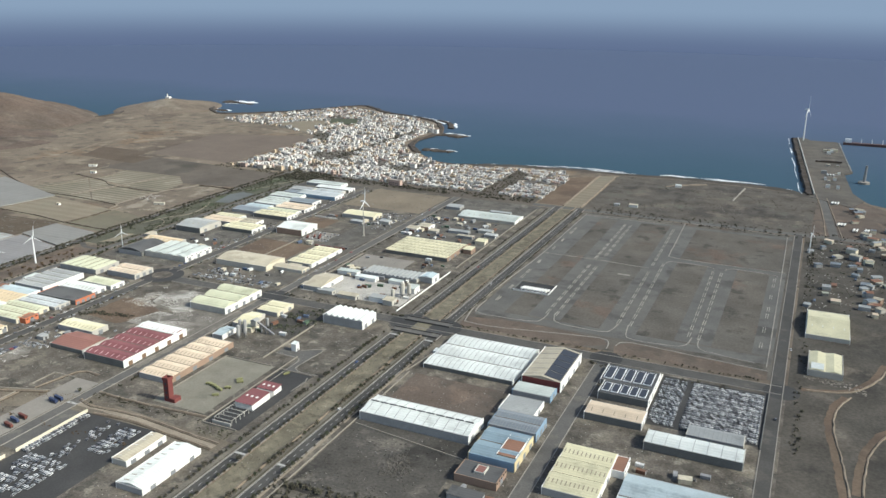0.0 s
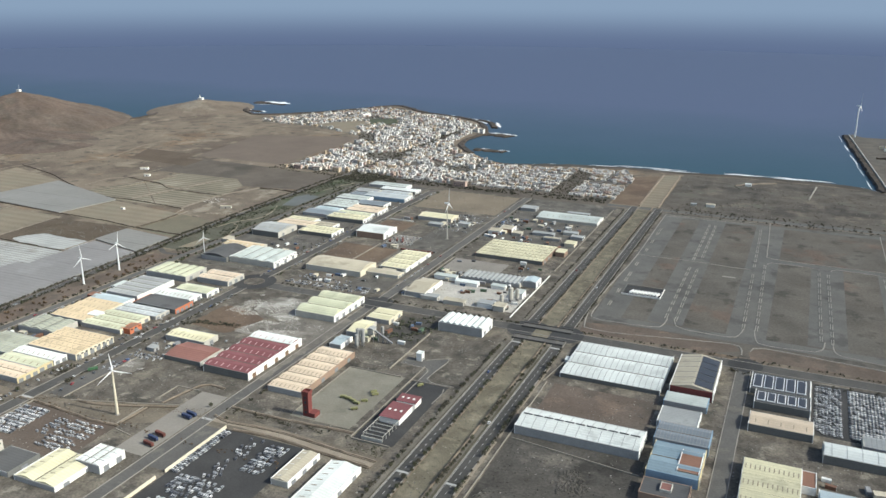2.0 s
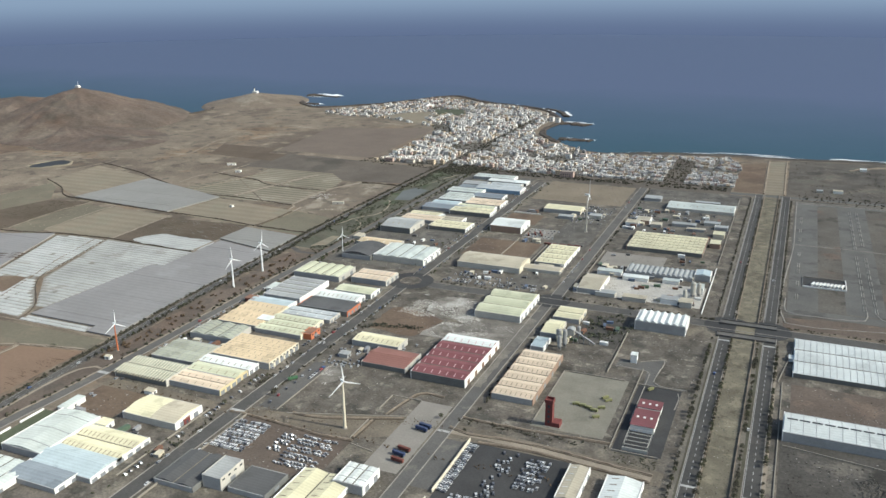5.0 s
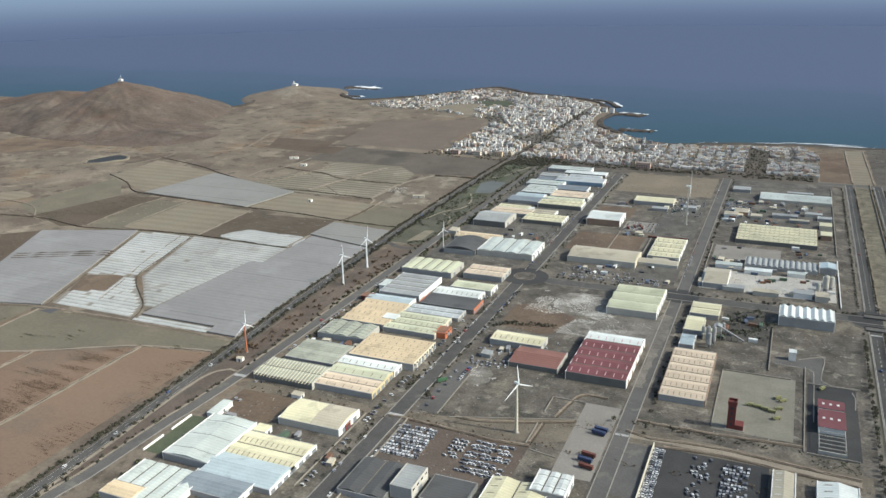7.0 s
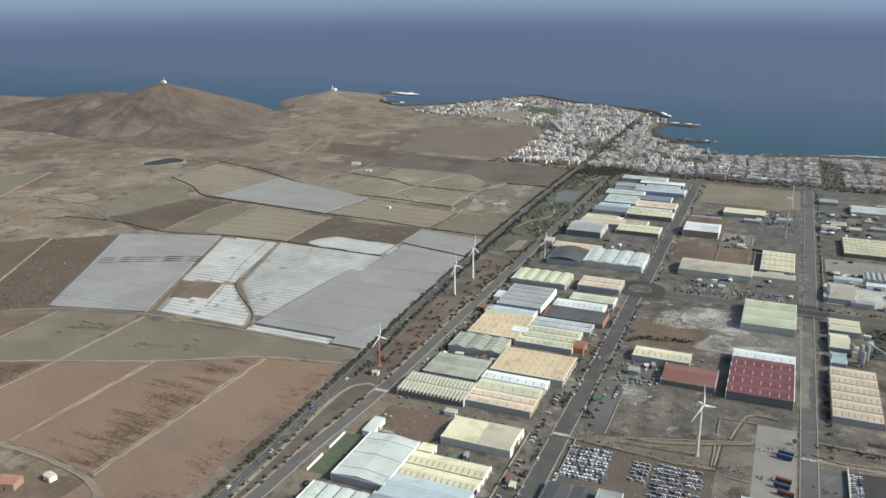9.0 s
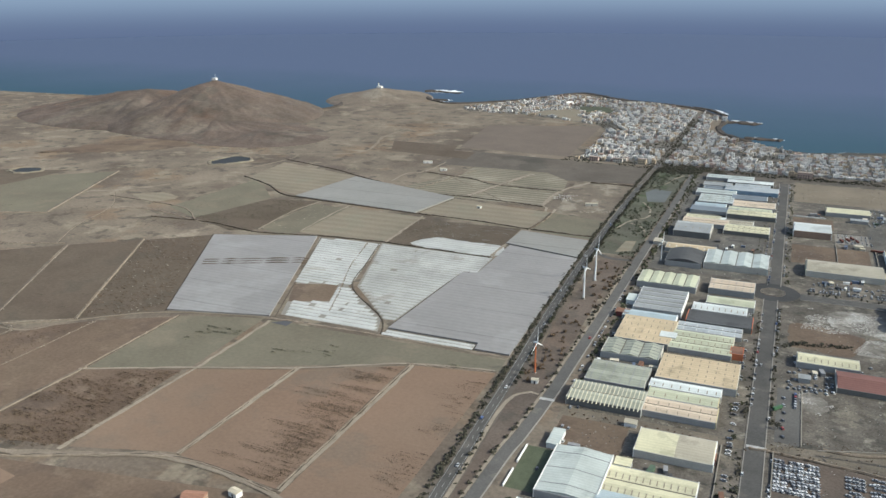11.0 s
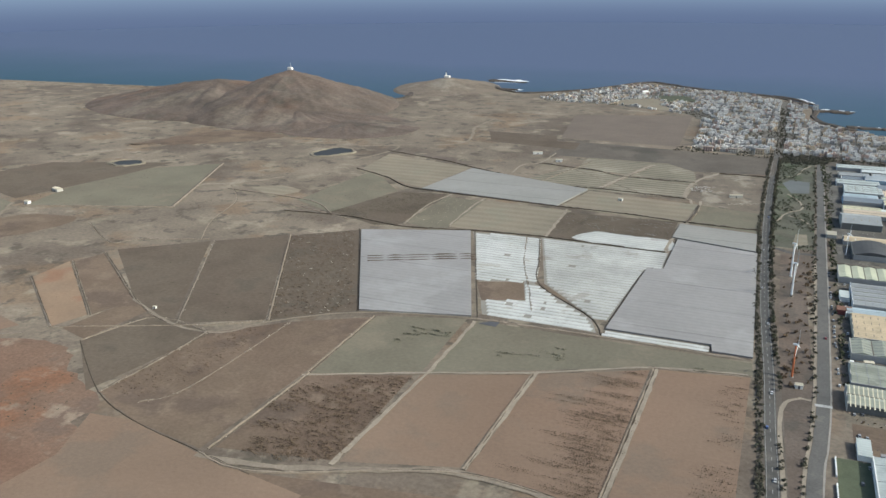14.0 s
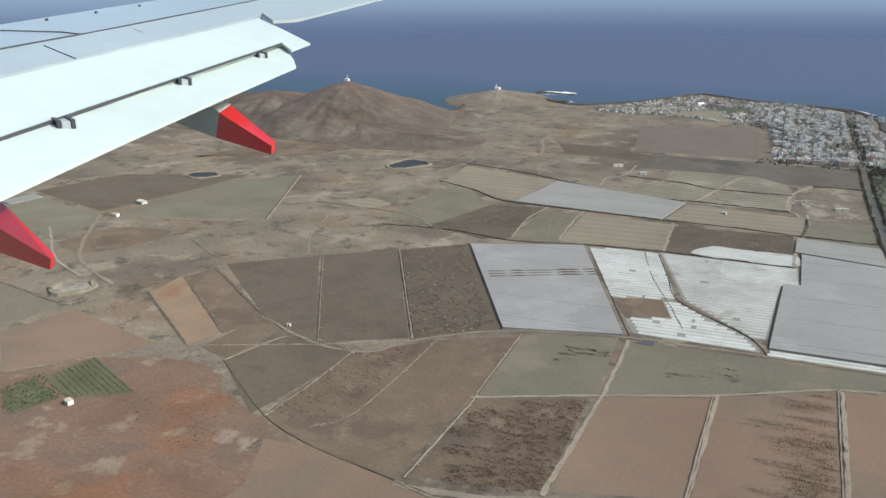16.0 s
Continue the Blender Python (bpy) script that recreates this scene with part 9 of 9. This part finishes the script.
for k in range(30):
    x, y = r.uniform(256, 294), r.uniform(150, 430)
    w, d, h = r.uniform(3, 8), r.uniform(3, 6), r.uniform(1.8, 4.0)
    ob = thing("workshop", r.choice(("low grey workshop in a crowded yard", "white prefabricated workshop in a yard", "workshop with a dull roof", "beige workshop with a flat roof")), "workshop", (x, y, 0), "harbour workshops", r.uniform(-30, 40))
    s = Shape()
    s.box(-w / 2, w / 2, -d / 2, d / 2, 0, h)
    part("wall", s, WALL[r.choice(("pale", "grey", "cream", "brown"))], ob)
    s = Shape()
    s.solid([[(-w / 2 - 0.2, -d / 2 - 0.2, h), (-w / 2 - 0.2, d / 2 + 0.2, h), (-w / 2 - 0.2, 0, h + d * 0.12)], [(w / 2 + 0.2, -d / 2 - 0.2, h), (w / 2 + 0.2, d / 2 + 0.2, h), (w / 2 + 0.2, 0, h + d * 0.12)]][::-1])
    part("roof", s, ROOF[r.choice(("grey", "slate", "beige", "brown", "greygreen"))], ob)
ship = thing("cargo_ship", "long dull red-hulled ship moored at the harbour", "ship", (288, 832, -1.5), "", 90)
s = Shape()
s.solid([[(-4, 30, 0), (4, 30, 0), (4, 30, 3.2), (-4, 30, 3.2)], [(-4, -24, 0), (4, -24, 0), (4.2, -24, 3.4), (-4.2, -24, 3.4)], [(-0.4, -34, 0.2), (0.4, -34, 0.2), (0.6, -35, 4.4), (-0.6, -35, 4.4)]])
part("hull", s, mat("dull_red_hull", (0.12, 0.075, 0.068), 0.6, 0.2, 0.3, 2), ship)
s = Shape()
s.box(-3, 3, 20, 28, 3.2, 8.0)
part("bridge_house", s, steel_white, ship)
for k in range(3):
    s = Shape()
    s.tube((0, -18 + k * 13, 3.2), (0, -18 + k * 13, 9), 0.4, 0.25, 8)
    part("mast", s, steel_white, ship)
dol = thing("harbour_tower", "grey slender tower on a concrete base in the water", "tower", (276, 570, -1.5))
s = Shape()
s.tube((0, 0, 0), (0, 0, 2.2), 6, 6, 18)
part("base", s, kerbstone, dol)
s = Shape()
s.tube((0, 0, 2.2), (0.6, 0, 20), 1.6, 1.2, 10)
part("shaft", s, steel_grey, dol, "grey shaft")

# ---- the aeroplane's wing, where the flight ends ----
wing_paint = mat("white_wing_paint", (0.52, 0.585, 0.565), 0.35, 0.05, 0.5, 4.0, spec=0.5, tint=(0.49, 0.56, 0.535))
wing_grey = mat("grey_wing_paint", (0.37, 0.42, 0.43), 0.35, 0.05, 0.5, 4.0, spec=0.5, tint=(0.35, 0.40, 0.42))
# blue of the reflected sky is put into the forward skin's colour
wing_sky_tint = mat("sky_tinted_leading_skin", (0.31, 0.36, 0.41), 0.3, 0.05, 0.5, 4.0, spec=0.5)
wing_red = mat("red_fairing_paint", (0.52, 0.016, 0.02), 0.3, 0.05, 0.8, 4.0, spec=0.5)
wing = tagged(new("aircraft_wing"), "white aeroplane wing with lowered flaps and red fairing tips", "aeroplane wing")
wing.matrix_basis = pose(*FINISH, 0, 0, 22.36)


def panel(name, pts, material, depth, label=""):
    """A skin panel with thickness."""
    s = Shape()
    if sum(a[0] * b[1] - a[1] * b[0] for a, b in zip(pts, pts[1:] + pts[:1])) < 0:
        pts = pts[::-1]
    s.solid([[(x, y, z - depth) for x, y, z in pts], [(x, y, z) for x, y, z in pts]])
    return part(name, s, material, wing, label)


panel("leading_skin", [(-3.91, 7.18, -0.335), (-3.25, 12.00, -0.085), (-2.79, 16.26, 0.142), (-2.24, 12.05, -0.133), (-2.37, 11.17, -0.178), (-2.84, 8.04, -0.339), (-3.00, 7.08, -0.387), (-3.22, 5.86, -0.447)], wing_sky_tint, 0.10, "grey forward wing skin coloured with blue sky reflection")
spoiler = panel("spoiler_panel", [(-3.21, 5.86, -0.445), (-2.99, 7.08, -0.385), (-2.83, 8.04, -0.337), (-2.36, 11.17, -0.176), (-2.23, 12.05, -0.131), (-2.008, 9.50, -0.293), (-1.98, 9.13, -0.316), (-2.24, 7.44, -0.402), (-2.55, 5.87, -0.479), (-2.715, 4.89, -0.528)], wing_grey, 0.04, "grey spoiler panels")
panel("aileron", [(-2.02, 9.56, -0.289), (-2.25, 12.15, -0.125), (-2.07, 14.17, -0.015), (-0.73, 13.20, -0.140), (-1.03, 11.64, -0.217), (-1.548, 9.045, -0.343), (-1.755, 8.83, -0.345)], wing_grey, 0.03, "pale outer aileron")
panel("flap_gap", [(-2.79, 5.02, -0.56), (-2.62, 6.03, -0.51), (-2.30, 7.63, -0.43), (-2.00, 9.43, -0.34), (-1.93, 9.20, -0.37), (-2.21, 7.40, -0.455), (-2.54, 5.86, -0.53), (-2.70, 4.86, -0.585)], steel_dark, 0.03, "dark gap before the flaps")
panel("fore_flap", [(-2.683, 4.825, -0.54), (-2.52, 5.794, -0.489), (-2.221, 7.373, -0.415), (-1.939, 9.015, -0.331), (-1.641, 8.721, -0.427), (-1.303, 8.317, -0.541), (-1.396, 7.795, -0.567), (-1.519, 8.002, -0.52), (-1.837, 6.15, -0.615), (-2.026, 5.062, -0.67), (-2.22, 3.899, -0.73)], wing_paint, 0.018, "white fore flap")
panel("aft_flap", [(-2.215, 3.889, -0.734), (-2.037, 5.088, -0.68), (-1.862, 6.228, -0.631), (-1.555, 8.214, -0.544), (-1.347, 7.607, -0.638), (-1.283, 7.338, -0.673), (-1.519, 5.827, -0.738), (-1.727, 4.438, -0.8), (-1.891, 3.247, -0.856)], wing_paint, 0.018, "white aft flap")


def seam(a, b, w):
    s = Shape()
    s.tube((a[0], a[1], a[2] + 0.003), (b[0], b[1], b[2] + 0.003), w, w, 6)
    part("seam", s, steel_dark, wing)


for a, b, w in (((-3.223, 5.861, -0.447), (-2.998, 7.078, -0.387), 0.010), ((-2.998, 7.078, -0.387), (-2.371, 11.168, -0.178), 0.008), ((-3.67, 7.073, -0.353), (-3.194, 7.156, -0.372), 0.007),
                ((-3.194, 7.156, -0.372), (-2.998, 7.078, -0.387), 0.007), ((-2.991, 6.365, -0.429), (-2.543, 5.849, -0.482), 0.005), ((-2.757, 7.604, -0.368), (-2.60, 7.39, -0.39), 0.003),
                ((-2.216, 3.892, -0.732), (-2.022, 5.051, -0.672), 0.011), ((-2.022, 5.051, -0.672), (-1.833, 6.134, -0.617), 0.010), ((-1.833, 6.134, -0.617), (-1.515, 7.976, -0.524), 0.010)):
    seam(a, b, w)
for x, y, z in ((-3.654, 7.903, -0.305), (-3.513, 8.698, -0.266), (-3.374, 9.573, -0.221)):
    s = Shape()
    s.box(x - 0.007, x + 0.007, y - 0.02, y + 0.02, z, z + 0.02)
    part("vortex_generator", s, steel_dark, wing)


def fairing_part(a, b, m, label=""):
    s = Shape()
    s.solid([a, b])
    return part("fairing", s, m, wing, label)


# flap-track fairings: each ring runs top far, top near, bottom near, bottom far
RINGS = ([(-1.723, 6.35, -0.834), (-1.855, 6.2, -0.864), (-2.054, 6.2, -0.96), (-1.986, 6.4, -0.957)], [(-1.637, 6.3, -0.836), (-1.70, 6.1, -0.85), (-1.748, 6.1, -1.054), (-1.74, 6.35, -1.037)],
         [(-1.601, 6.25, -0.855), (-1.623, 6.0, -0.877), (-1.663, 6.0, -1.058), (-1.663, 6.3, -1.042)], [(-1.154, 5.6, -1.012), (-1.154, 5.5, -1.028), (-1.162, 5.5, -1.086), (-1.154, 5.6, -1.074)])
fairing_part(RINGS[0], RINGS[1], wing_grey)
band = fairing_part(RINGS[1], RINGS[2], wing_grey)
cap = Shape()
cap.face([(x + 0.004, y, z + 0.006) for x, y, z in (RINGS[1][0], RINGS[1][1], RINGS[2][1], RINGS[2][0])])
part("cap_plate", cap, wing_paint, band, "white plate on top of the fairing")
fairing_part(RINGS[2], RINGS[3], wing_red, "red pointed fairing tail")
fairing_part([(-2.349, 4.0, -0.845), (-2.258, 3.75, -0.885), (-2.306, 3.75, -1.146), (-2.463, 4.1, -1.177)], [(-2.084, 3.75, -0.94), (-1.967, 3.5, -1.01), (-1.986, 3.5, -1.125), (-2.13, 3.8, -1.147)], wing_red)
fairing_part([(-2.084, 3.75, -0.94), (-1.967, 3.5, -1.01), (-1.986, 3.5, -1.125), (-2.13, 3.8, -1.147)], [(-1.538, 3.1, -1.006), (-1.527, 3.05, -1.011), (-1.538, 3.05, -1.055), (-1.55, 3.12, -1.06)], wing_red, "red pointed fairing tail")
# hinge arms between the flaps: a pale tongue between two dark cheeks
for x, y, z in ((-2.07, 4.50, -0.706), (-1.855, 5.945, -0.641), (-1.618, 7.43, -0.578)):
    arm = Shape()
    arm.box(x - 0.022, x + 0.022, y - 0.07, y + 0.07, z - 0.03, z + 0.012, turn=0.62)
    hinge = part("hinge", arm, wing_grey, wing)
    for d in (-0.036, 0.036):
        c = Shape()
        c.box(x + d * 0.81 - 0.011, x + d * 0.81 + 0.011, y + d * 0.58 - 0.075, y + d * 0.58 + 0.075, z - 0.03, z + 0.02, turn=0.62)
        part("cheek", c, steel_dark, hinge)
